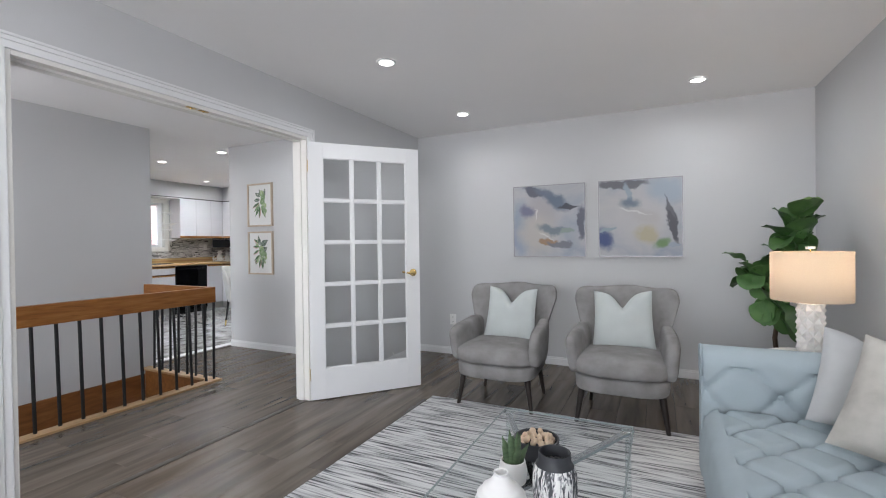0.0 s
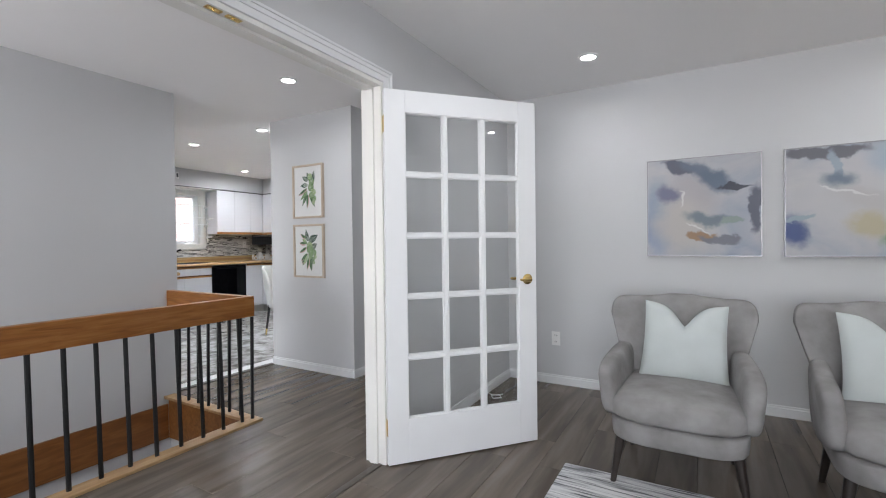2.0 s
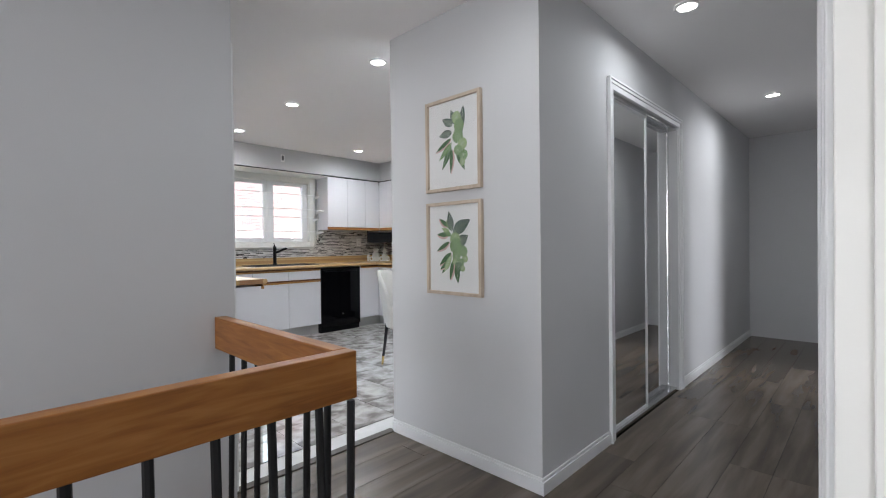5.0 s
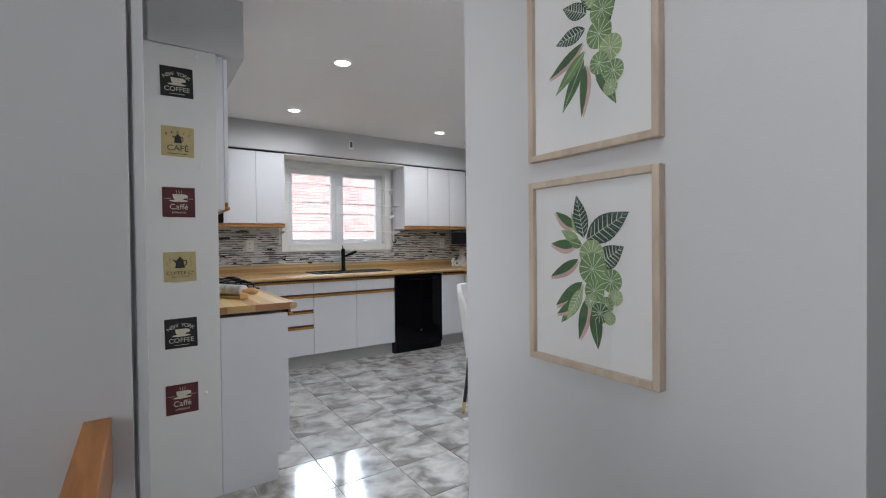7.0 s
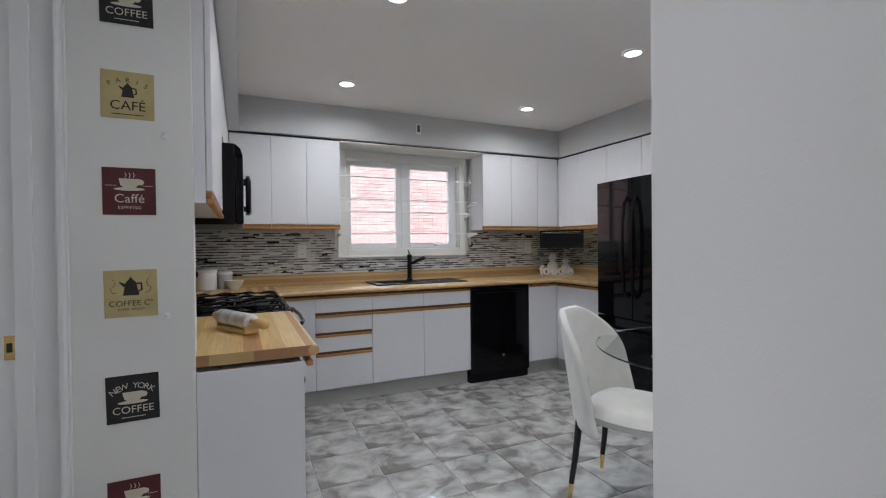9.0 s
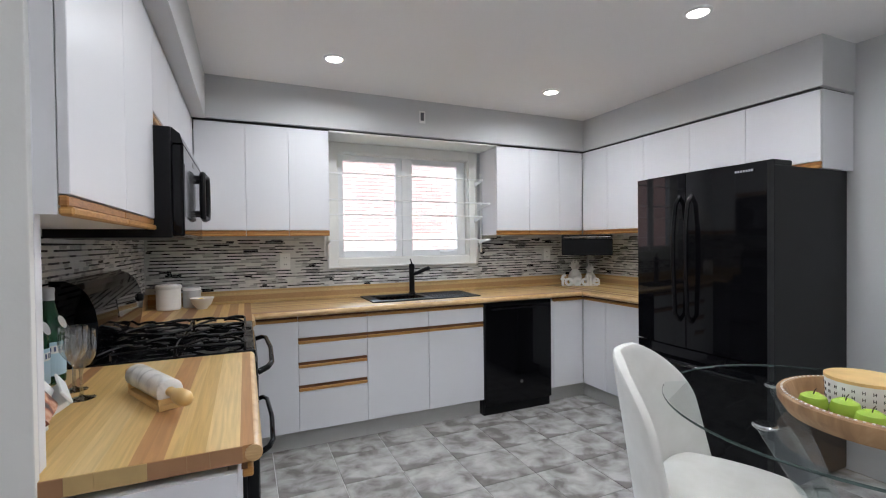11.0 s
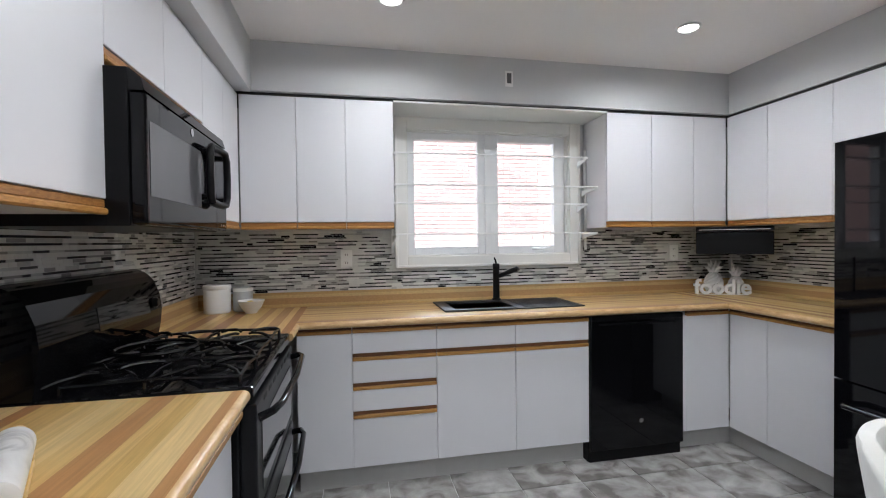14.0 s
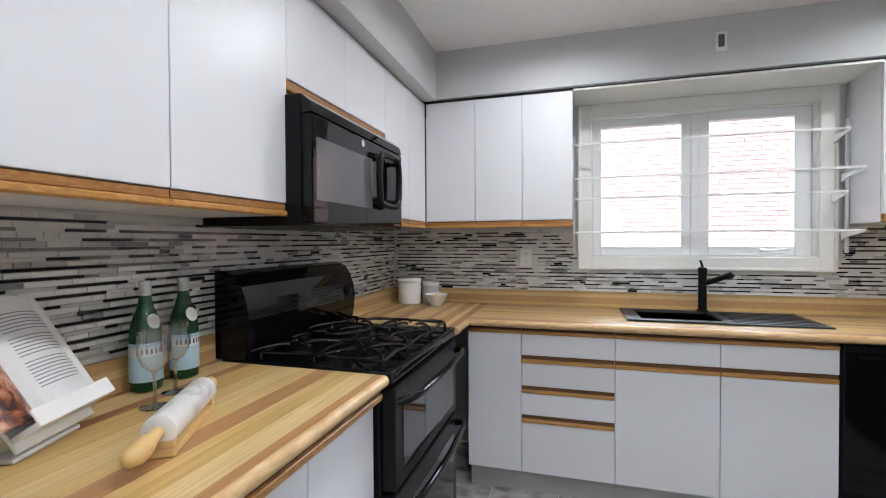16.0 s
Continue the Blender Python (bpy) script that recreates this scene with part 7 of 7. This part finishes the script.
for i, (a, b) in enumerate(zip(grid, grid[1:])):
    for k in range(segs):
        n = (k + 1) % segs
        if (i + k) % 2:
            bm.faces.new((a[k], a[n], b[k]))
            bm.faces.new((a[n], b[n], b[k]))
        else:
            bm.faces.new((a[k], a[n], b[n]))
            bm.faces.new((a[k], b[n], b[k]))
bm.faces.new(grid[0][::-1])
bm.faces.new(grid[-1])
part("base", bm, CERAMIC, lamp, "white ceramic base cut in diamond facets")
lm = Matrix.Translation((0.83, 2.90, 0))
part("foot", lathe([(0.06, 0.611), (0.06, 0.622)], 28, m=lm), CERAMIC, lamp)
part("collar", lathe([(0.045, 0.887), (0.03, 0.897), (0.012, 0.90), (0.010, 0.96)], 24, m=lm), CERAMIC, lamp, "", True)
part("shade", lathe([(0.172, 0.905), (0.1735, 0.905), (0.1735, 1.160), (0.172, 1.160)], 56, m=lm, close=False), SHADE_LIT, lamp, "pale linen drum shade, glowing", True)
part("bulb", lathe([(0.012, 0.965), (0.03, 0.99), (0.033, 1.01), (0.022, 1.035), (0.004, 1.045)], 18, m=lm), BULB, lamp, "", True)
bm = sweep([(0.83, 2.90, 1.05), (0.83, 2.90, 1.175)], 0.003, 6)
for k in range(3):
    a = 2 * math.pi * k / 3
    sweep([(0.83, 2.90, 1.155), (0.83 + 0.172 * math.cos(a), 2.90 + 0.172 * math.sin(a), 1.155)], 0.002, 5, bm)
part("harp", bm, BRASS, lamp)
part("finial", cub((0.812, 2.882, 1.172), (0.848, 2.918, 1.186), 0.003), CERAMIC, lamp)
bl = new("bulb_light", bpy.data.lights.new("bulb_light", "POINT"))
bl.data.energy, bl.data.color, bl.data.shadow_soft_size = LAMP_WATTS, (1.0, 0.76, 0.55), 0.035
bl.location = (0.83, 2.90, 1.08)

# fiddle-leaf fig
fig = thing("fiddle_leaf_fig", (0.86, 3.72, 0.0), "fiddle-leaf fig with big glossy leaves in a pot", "plant")
part("pot", lathe([(0.12, 0.0), (0.15, 0.02), (0.17, 0.28), (0.16, 0.28), (0.14, 0.25), (0.01, 0.25)], 36, m=Matrix.Translation((0.86, 3.72, 0))), CHARCOAL, fig, "dark ceramic pot", True)
trunk = [(0.86, 3.72, 0.25), (0.83, 3.71, 0.55), (0.86, 3.70, 0.8), (0.93, 3.70, 1.1), (0.97, 3.70, 1.35)]
part("trunk", sweep(trunk, [0.017, 0.015, 0.013, 0.010, 0.006], 10), BARK, fig, "", True)
part("branch", sweep([(0.845, 3.705, 0.7), (0.77, 3.70, 0.88), (0.70, 3.69, 1.02)], [0.010, 0.008, 0.005], 8), BARK, fig, "", True)
rng = random.Random(11)


def big_leaf(at, yawd, pitchd, length, wide, material):
    m = Matrix.Translation(at) @ pose(0, 0, 0, 0, 0, yawd) @ pose(0, 0, 0, pitchd, 0, 0)
    bm = bmesh.new()
    n, rows = 9, []
    for k in range(n + 1):
        t = k / n
        half = wide * max(0.1, math.sqrt(max(0, 1 - ((t - 0.56) / 0.47) ** 2))) * (0.85 + 0.15 * t)
        bend = -0.22 * length * t * t
        rows.append([bm.verts.new(m @ Vector((half * s, length * t * 0.95 + 0.02, bend + 0.22 * half * abs(s) + 0.010 * math.sin(9 * t + 3 * s) + dz))) for s, dz in ((-1, 0), (-0.5, 0), (0, -0.006), (0.5, 0), (1, 0))])
    for a, b in zip(rows, rows[1:]):
        for k in range(4):
            bm.faces.new((a[k], a[k + 1], b[k + 1], b[k]))
    return part("leaf", bm, material, fig, "", True)


for k in range(44):
    t = 0.40 + 0.60 * k / 43
    i = min(3, int(t * 4))
    f = t * 4 - i
    at = Vector(trunk[i]).lerp(Vector(trunk[i + 1]), f)
    if at.z > 0.74:
        big_leaf(at, 137.5 * k + 30, rng.choice((rng.uniform(40, 82), rng.uniform(40, 82), rng.uniform(-70, -20))), rng.uniform(0.17, 0.24), rng.uniform(0.078, 0.10), LEAF)
big_leaf(Vector((0.97, 3.70, 1.34)), -40, 62, 0.21, 0.09, LEAF_NEW)
for k in range(16):
    at = Vector((0.80, 3.70, 0.82)).lerp(Vector((0.69, 3.69, 1.06)), k / 15)
    big_leaf(at, 100 * k + 40, rng.choice((rng.uniform(35, 75), rng.uniform(-75, -20))), rng.uniform(0.15, 0.19), rng.uniform(0.075, 0.095), LEAF)

# glass coffee table on a crossed metal base
gt = thing("coffee_table", (-0.26, 1.42, 0.012), "clear glass coffee table on crossed steel legs", "coffee table")
GX0, GX1, GY0, GY1, GZ = -0.54, 0.015, 0.86, 1.975, 0.45
part("glass_top", sheet([(GX0, GY0, GZ), (GX1, GY0, GZ), (GX1, GY1, GZ), (GX0, GY1, GZ)]), TABLE_GLASS, gt).visible_shadow = False
bm = bmesh.new()
for a, b in (((GX0, GY0), (GX1, GY0)), ((GX1, GY0), (GX1, GY1)), ((GX1, GY1), (GX0, GY1)), ((GX0, GY1), (GX0, GY0))):
    sweep([(*a, GZ - 0.006), (*b, GZ - 0.006)], 0.0035, 6, bm)
part("edge", bm, mat("pale_glass_edge", (0.55, 0.62, 0.62), 0.1, trans=0.5), gt, "polished pale glass edge")
cx, cy = (GX0 + GX1) / 2, (GY0 + GY1) / 2
for sx, sy in ((1, 1), (1, -1), (-1, 1), (-1, -1)):
    e = Vector((GX1 - 0.02 if sx > 0 else GX0 + 0.02, GY1 - 0.02 if sy > 0 else GY0 + 0.02, 0.0))
    d = (e.xy - Vector((cx, cy))).normalized()
    n = Vector((-d.y, d.x, 0))
    bm = bmesh.new()
    top_c, top_e = Vector((cx, cy, 0.436)), Vector((e.x, e.y, 0.436))
    vs = [p + s * n * 0.013 + Vector((0, 0, z)) for p in (top_c, top_e) for s in (-1, 1) for z in (0, -0.012)]
    bmesh.ops.convex_hull(bm, input=[bm.verts.new(v) for v in vs])
    part("cross_bar", bm, CHROME, gt, "flat brushed steel cross bar")
    part("leg", lathe([(0.012, 0.012), (0.012, 0.437)], 12, m=Matrix.Translation((e.x, e.y, 0)), close=False), TABLE_GLASS, gt, "clear acrylic leg").visible_shadow = False
    part("corner_clip", cub((e.x - 0.025, e.y - 0.018, 0.436), (e.x + 0.025, e.y + 0.018, 0.4378), 0.001), CHROME, gt)

bw = thing("bead_bowl", (-0.286, 1.545, GZ), "dark bowl heaped with raw wooden beads", "bowl")
bmx = Matrix.Translation((-0.286, 1.545, GZ)) @ Matrix.Diagonal((0.74, 0.74, 0.85, 1))
part("bowl", lathe([(0.055, 0.001), (0.085, 0.012), (0.105, 0.055), (0.108, 0.085), (0.101, 0.085), (0.095, 0.05), (0.01, 0.02)], 40, m=bmx), CHARCOAL, bw, "", True)
rng = random.Random(8)
gar = thing("bead_garland", (-0.286, 1.545, GZ + 0.05), "garland of raw wooden beads heaped in the bowl", "bead garland")
for k in range(46):
    a, r = rng.uniform(0, 6.28), 0.082 * math.sqrt(rng.random())
    s = rng.uniform(0.012, 0.016)
    z = 0.062 + 0.035 * (1 - (r / 0.085) ** 2) + rng.uniform(-0.006, 0.01)
    part("bead", lathe([(0.002 * 1, -s), (s * 0.7, -s * 0.7), (s, 0), (s * 0.7, s * 0.7), (0.002, s)], 12, m=bmx @ Matrix.Translation((r * math.cos(a), r * math.sin(a), z))), WOODBEAD, gar, "", True)
suc = thing("potted_succulent", (-0.311, 1.337, GZ), "striped snake plant in a small white pot", "plant")
scm = Matrix.Translation((-0.311, 1.337, GZ)) @ Matrix.Diagonal((0.85, 0.85, 1, 1))
part("pot", lathe([(0.034, 0.001), (0.048, 0.01), (0.054, 0.045), (0.046, 0.078), (0.042, 0.078), (0.046, 0.05), (0.01, 0.06)], 32, m=scm), CERAMIC, suc, "", True)
part("soil", lathe([(0.001, 0.068), (0.043, 0.066)], 20, m=scm, close=False), SOIL, suc)
for k in range(9):
    a = 2.4 * k
    r0, r1, hh = 0.008 + 0.002 * k, 0.020 + 0.005 * k, 0.105 - 0.005 * k
    p = [scm @ Vector((r * math.cos(a), r * math.sin(a), z)) for r, z in ((r0, 0.065), (r0 + (r1 - r0) * 0.3, 0.065 + hh * 0.5), (r1, 0.065 + hh))]
    part("leaf", sweep(p, [0.013, 0.014, 0.001], 8, flatten=0.3), SUCCULENT, suc, "", True)
v1 = thing("ribbed_vase", (-0.284, 1.136, GZ), "round white vase with raised spiral ribs", "vase")
prof = []
for k in range(25):
    t = k / 24
    r = 0.072 * math.sin(math.pi * (0.14 + 0.74 * t)) + 0.002 * math.cos(2 * math.pi * 6 * t)
    prof.append((max(0.02, r), 0.001 + 0.115 * t))
part("body", lathe(prof + [(0.019, 0.13), (0.021, 0.138), (0.016, 0.138), (0.015, 0.12)], 40, m=Matrix.Translation((-0.284, 1.136, GZ)), close=False), CERAMIC, v1, "", True)
v2 = thing("two_tone_jar", (-0.167, 1.284, GZ), "charcoal-necked jar with a scratched white body", "jar")
jm = Matrix.Translation((-0.167, 1.284, GZ)) @ Matrix.Diagonal((1, 1, 0.93, 1))
part("body", lathe([(0.05, 0.001), (0.062, 0.01), (0.066, 0.05), (0.064, 0.10), (0.056, 0.125)], 40, m=jm), SCRATCHED, v2, "", True)
part("neck", lathe([(0.056, 0.1251), (0.048, 0.137), (0.047, 0.165), (0.042, 0.165), (0.041, 0.13)], 40, m=jm, close=False), CHARCOAL, v2, "", True)

# cable on the living room floor behind the door
cb = thing("loose_cable", (-2.25, 3.95, 0.0), "short white cable looped by the baseboard", "cable")
part("cable", sweep([(-2.35, 3.85, 0.12), (-2.33, 3.88, 0.05), (-2.30, 3.93, 0.012), (-2.25, 3.97, 0.006), (-2.22, 3.92, 0.006), (-2.27, 3.88, 0.006), (-2.31, 3.93, 0.006), (-2.24, 4.0, 0.006)], 0.004, 6), PLASTIC, cb, "", True)

# dining room glimpse
pd = thing("dining_painting", (-8.59, 1.75, 1.0), "tall abstract painting in a silver frame", "painting")
bm = bmesh.new()
for y0, y1, z0, z1 in ((1.2, 1.225, 1.02, 1.82), (1.935, 1.96, 1.02, 1.82), (1.225, 1.935, 1.02, 1.045), (1.225, 1.935, 1.795, 1.82)):
    cuboid(bm, (-8.599, y0, z0), (-8.565, y1, z1), 0.002)
part("frame", bm, NICKEL, pd)
part("canvas", cub((-8.598, 1.225, 1.045), (-8.578, 1.935, 1.795)), ramp_mat("grey_abstract_canvas", [(0.35, (0.25, 0.26, 0.32)), (0.5, (0.42, 0.43, 0.47)), (0.65, (0.55, 0.55, 0.55))], 4, (1, 1, 1), 0.7, 0.05), pd)


# ---- pieces of floors and walls ----
def share(name, me, at, parent, turn=0.0):
    ob = new(name, me)
    ob.parent = parent
    ob.matrix_basis = pose(*at, 0, 0, turn)
    return ob


def piece_mesh(name, bm, material):
    me = bpy.data.meshes.new(name)
    bm.to_mesh(me)
    bm.free()
    me.materials.append(material)
    return me


# laminate planks laid along y
PW, PL = 0.186, 1.22
floor_ob = bpy.data.objects["floor"]
rng = random.Random(21)
PLANK_CACHE = {}


def plank(x0, x1, y0, y1):
    w, l = round(x1 - x0, 3), round(y1 - y0, 3)
    if w < 0.01 or l < 0.02:
        return
    if (w, l) not in PLANK_CACHE:
        PLANK_CACHE[w, l] = piece_mesh("plank", cub((-w / 2 + 0.0007, -l / 2 + 0.0007, -0.008), (w / 2 - 0.0007, l / 2 - 0.0007, 0.0), 0.0012, 1), PLANK)
    share("plank", PLANK_CACHE[w, l], ((x0 + x1) / 2, (y0 + y1) / 2, 0.0), floor_ob)


def lay(xa, xb, ya, yb):
    n = 0
    x = xa
    while x < xb - 1e-4:
        x2 = min(x + PW, xb)
        y = ya - round(rng.choice((0.0, 0.3, 0.61, 0.92)), 2)
        while y < yb - 1e-4:
            plank(x, x2, max(y, ya), min(y + PL, yb))
            y += PL
        x = x2


lay(XF - 0.02, XR, -0.9, YA)
lay(-3.50, XF - 0.064, 0.2, YP)
lay(XK + 0.012, -3.50, 2.76, YP)
lay(XC, XF - 0.064, YP, 8.6)
lay(-8.59, -4.70, 0.2, 2.69)

# kitchen tiles: one printed pattern on all, a dark corner and cloudy greys
TILE = bpy.data.materials.new("printed_stone_tile")
TILE.use_nodes = True
nt = TILE.node_tree
pb = nt.nodes["Principled BSDF"]
pb.inputs["Roughness"].default_value = 0.1
co = nt.nodes.new("ShaderNodeTexCoord")
n1 = nt.nodes.new("ShaderNodeTexNoise")
n1.inputs["Scale"].default_value, n1.inputs["Detail"].default_value, n1.inputs["Distortion"].default_value = 8.5, 9, 0.5
mp = nt.nodes.new("ShaderNodeMapping")
mp.inputs["Scale"].default_value = (1.0, 0.85, 1)
tile_info, tile_shift = nt.nodes.new("ShaderNodeObjectInfo"), nt.nodes.new("ShaderNodeVectorMath")
tile_shift.operation = "MULTIPLY"
tile_shift.inputs[1].default_value = (37.0, 23.0, 11.0)
nt.links.new(tile_info.outputs["Random"], tile_shift.inputs[0])
nt.links.new(tile_shift.outputs[0], mp.inputs["Location"])
nt.links.new(co.outputs["Object"], mp.inputs[0])
nt.links.new(mp.outputs[0], n1.inputs["Vector"])
r1 = nt.nodes.new("ShaderNodeValToRGB")
for c in range(2):
    r1.color_ramp.elements.new(0.5)
for e, (p, c) in zip(r1.color_ramp.elements, ((0.34, (0.22, 0.205, 0.195)), (0.44, (0.35, 0.335, 0.32)), (0.54, (0.45, 0.438, 0.425)), (0.66, (0.56, 0.55, 0.54)))):
    e.position, e.color = p, (*c, 1)
nt.links.new(n1.outputs["Fac"], r1.inputs["Fac"])
sep = nt.nodes.new("ShaderNodeSeparateXYZ")
nt.links.new(co.outputs["Object"], sep.inputs[0])


def node_math(op, a, b):
    n = nt.nodes.new("ShaderNodeMath")
    n.operation = op
    for k, v in enumerate((a, b)):
        if isinstance(v, (int, float)):
            n.inputs[k].default_value = v
        else:
            nt.links.new(v, n.inputs[k])
    return n.outputs[0]


dx = node_math("SUBTRACT", 0.172, sep.outputs[0])
dy = node_math("ADD", 0.172, sep.outputs[1])
reach = node_math("ADD", node_math("MULTIPLY", dx, 2.4), node_math("MULTIPLY", dy, 1.15))
reach = node_math("ADD", reach, node_math("MULTIPLY", node_math("SUBTRACT", n1.outputs["Fac"], 0.5), 0.25))
cornerm = nt.nodes.new("ShaderNodeMapRange")
cornerm.inputs[1].default_value, cornerm.inputs[2].default_value, cornerm.inputs[3].default_value, cornerm.inputs[4].default_value = 0.18, 0.25, 0.72, 0.0
nt.links.new(reach, cornerm.inputs[0])
mx = nt.nodes.new("ShaderNodeMix")
mx.data_type = "RGBA"
nt.links.new(cornerm.outputs[0], mx.inputs[0])
nt.links.new(r1.outputs["Color"], mx.inputs[6])
mx.inputs[7].default_value = (0.19, 0.175, 0.165, 1)
nt.links.new(mx.outputs[2], pb.inputs["Base Color"])
bp = nt.nodes.new("ShaderNodeBump")
bp.inputs["Strength"].default_value, bp.inputs["Distance"].default_value = 0.03, 0.002
nt.links.new(n1.outputs["Fac"], bp.inputs["Height"])
nt.links.new(bp.outputs["Normal"], pb.inputs["Normal"])
TP = 0.345
tile_me = piece_mesh("floor_tile", cub((-TP / 2 + 0.0022, -TP / 2 + 0.0022, -0.006), (TP / 2 - 0.0022, TP / 2 - 0.0022, 0.0), 0.0015, 1), TILE)
kf = bpy.data.objects["floor_kitchen"]
for i in range(-3, 9):
    for j in range(-3, 9):
        x, y = -5.875 - TP / 2 - TP * (i - 0), 3.623 + TP / 2 + TP * j
        xa, xb, ya, yb = max(x - TP / 2, XW), min(x + TP / 2, XK - 0.03), max(y - TP / 2, 2.80), min(y + TP / 2, YR)
        if xb - xa > 0.02 and yb - ya > 0.02:
            if xb - xa > TP - 0.001 and yb - ya > TP - 0.001:
                share("floor_tile", tile_me, (x, y, 0.0), kf)
            else:
                share("floor_tile", piece_mesh("cut_tile", cub((xa - x + 0.0022, ya - y + 0.0022, -0.006), (xb - x - 0.0022, yb - y - 0.0022, 0.0), 0.0015, 1), TILE), (x, y, 0.0), kf)

# mosaic backsplash: thin glass and stone strips on grout
MOSAIC = [mat("mosaic_white_stone", (0.72, 0.72, 0.70), 0.26, var=0.06, scale=30), mat("mosaic_silver_glass", (0.50, 0.505, 0.50), 0.18, var=0.1, scale=30),
          mat("mosaic_grey_stone", (0.215, 0.21, 0.205), 0.4, var=0.15, scale=30), mat("mosaic_black_glass", (0.014, 0.014, 0.015), 0.12, var=0.2, scale=30)]
THICK, THIN = 0.0136, 0.0092
LENGTHS = (0.034, 0.052, 0.075, 0.10)
strip_me = {(k, l, h): piece_mesh("mosaic_tile", cub((-l / 2 + 0.0008, -0.004, 0.0008), (l / 2 - 0.0008, 0.0, h - 0.0008), 0.0006, 1), MOSAIC[k]) for k in range(4) for l in LENGTHS for h in (THICK, THIN)}
rng = random.Random(4)


def mosaic(name, way, face, a, b, z0, z1, holes, singles, label):
    """Wide pale rows and narrow dark rows; strips whose middle lies in the stretch singles are parts, the rest one joined mesh for each tone."""
    bm, z, u = bmesh.new(), z0, a
    for h0, h1, g0, g1 in (h for h in holes if h[3] > z1):
        slab(way, shift(way, face, 0.0016), a, h0, g0, z1, 0.0012, 0.0, bm)
        z, u = g0, h1
    if z > z0:
        slab(way, shift(way, face, 0.0016), a, b, z0, z, 0.0012, 0.0, bm)
    back = structure(name, slab(way, shift(way, face, 0.0016), u, b, z, z1, 0.0012, 0.0, bm), GROUT, label, "backsplash")
    turn = {"E": 90, "N": 180, "S": 0}[way]
    front = shift(way, face, 0.0052)
    rest = [([], []) for _ in range(4)]
    z, row = z0, 0
    while z < z1 - THIN:
        h = THIN if row % 2 else THICK
        if z + h > z1:
            break
        u = a + rng.uniform(0, 0.03)
        while u < b - 0.03:
            l = rng.choice(LENGTHS)
            k = rng.choices((0, 1, 2, 3), (0.12, 0.16, 0.20, 0.52) if row % 2 else (0.70, 0.22, 0.05, 0.03))[0]
            if u + l > b:
                l = 0.034
                if u + l > b:
                    break
            c = u + l / 2
            if not any(h0 - l / 2 < c < h1 + l / 2 and g0 < z + h and z < g1 for h0, h1, g0, g1 in holes):
                at = (front, c, z) if way == "E" else (c, front, z)
                if singles and singles[0] < c < singles[1] and singles[2] < z < singles[3]:
                    share("mosaic_tile", strip_me[k, l, h], at, back, turn)
                else:
                    m = pose(*at, 0, 0, turn)
                    vs, fs = rest[k]
                    n = len(vs)
                    e, f, g = l / 2 - 0.0008, 0.0008, h - 0.0008
                    vs += [tuple(m @ Vector(p)) for p in ((-e, 0, f), (e, 0, f), (e, 0, g), (-e, 0, g), (-e, 0.004, f), (e, 0.004, f), (e, 0.004, g), (-e, 0.004, g))]
                    fs += [tuple(n + q for q in f4) for f4 in ((0, 1, 2, 3), (1, 5, 6, 2), (4, 0, 3, 7), (3, 2, 6, 7), (4, 5, 1, 0))]
            u += l
        z += h
        row += 1
    for k, (vs, fs) in enumerate(rest):
        if vs:
            me = bpy.data.meshes.new("mosaic_strips")
            me.from_pydata(vs, [], fs)
            me.materials.append(MOSAIC[k])
            ob = new("mosaic_strips", me)
            ob.parent = back
            ob["kind"] = "stuff"
    return back


mosaic("wall_backsplash_stove", "N", YL, -8.318, -5.80, 1.014, 1.40, [], (-6.56, -5.8, 1.02, 1.33), "glass and stone strip mosaic behind the stove")
mosaic("wall_backsplash_window", "E", XW, YL + 0.006, YR - 0.006, 1.014, 1.40, [(4.071, 5.382, 1.15, 2.2), (3.72, 3.792, 1.158, 1.274), (6.11, 6.182, 1.158, 1.274)], None, "glass and stone strip mosaic round the window")
mosaic("wall_backsplash_fridge", "S", YR, -8.318, -6.98, 1.014, 1.40, [], None, "glass and stone strip mosaic beside the refrigerator")

# brick wall of the house next door
XN = -13.0
nb = structure("wall_neighbour", cub((XN - 0.3, -3, -0.5), (XN - 0.012, 14, 3.75)), MORTAR, "red brick wall of the neighbouring house", "wall")
BW, BH = 0.215, 0.068
brick_me = piece_mesh("brick", cub((-0.02, -0.1025, -0.0295), (0.0, 0.1025, 0.0295), 0.003, 1), BRICK)
vs, fs = [], []
for r in range(61):
    for c in range(68):
        y, z = -1.5 + c * BW + (BW / 2 if r % 2 else 0), -0.4 + r * BH
        if 4.7 < y < 7.0 and 1.5 < z < 3.1:
            share("brick", brick_me, (XN, y, z), nb)
        elif y < 13.5 and z < 3.72:
            n = len(vs)
            e, f = 0.1025, 0.0295
            vs += [(XN, y - e, z - f), (XN, y + e, z - f), (XN, y + e, z + f), (XN, y - e, z + f), (XN - 0.014, y - e, z - f), (XN - 0.014, y + e, z - f), (XN - 0.014, y + e, z + f), (XN - 0.014, y - e, z + f)]
            fs += [tuple(n + q for q in f4) for f4 in ((0, 1, 2, 3), (1, 5, 6, 2), (4, 0, 3, 7), (3, 2, 6, 7), (4, 5, 1, 0))]
me = bpy.data.meshes.new("brick_courses")
me.from_pydata(vs, [], fs)
me.materials.append(BRICK)
ob = new("brick_courses", me)
ob.parent, ob["kind"] = nb, "stuff"
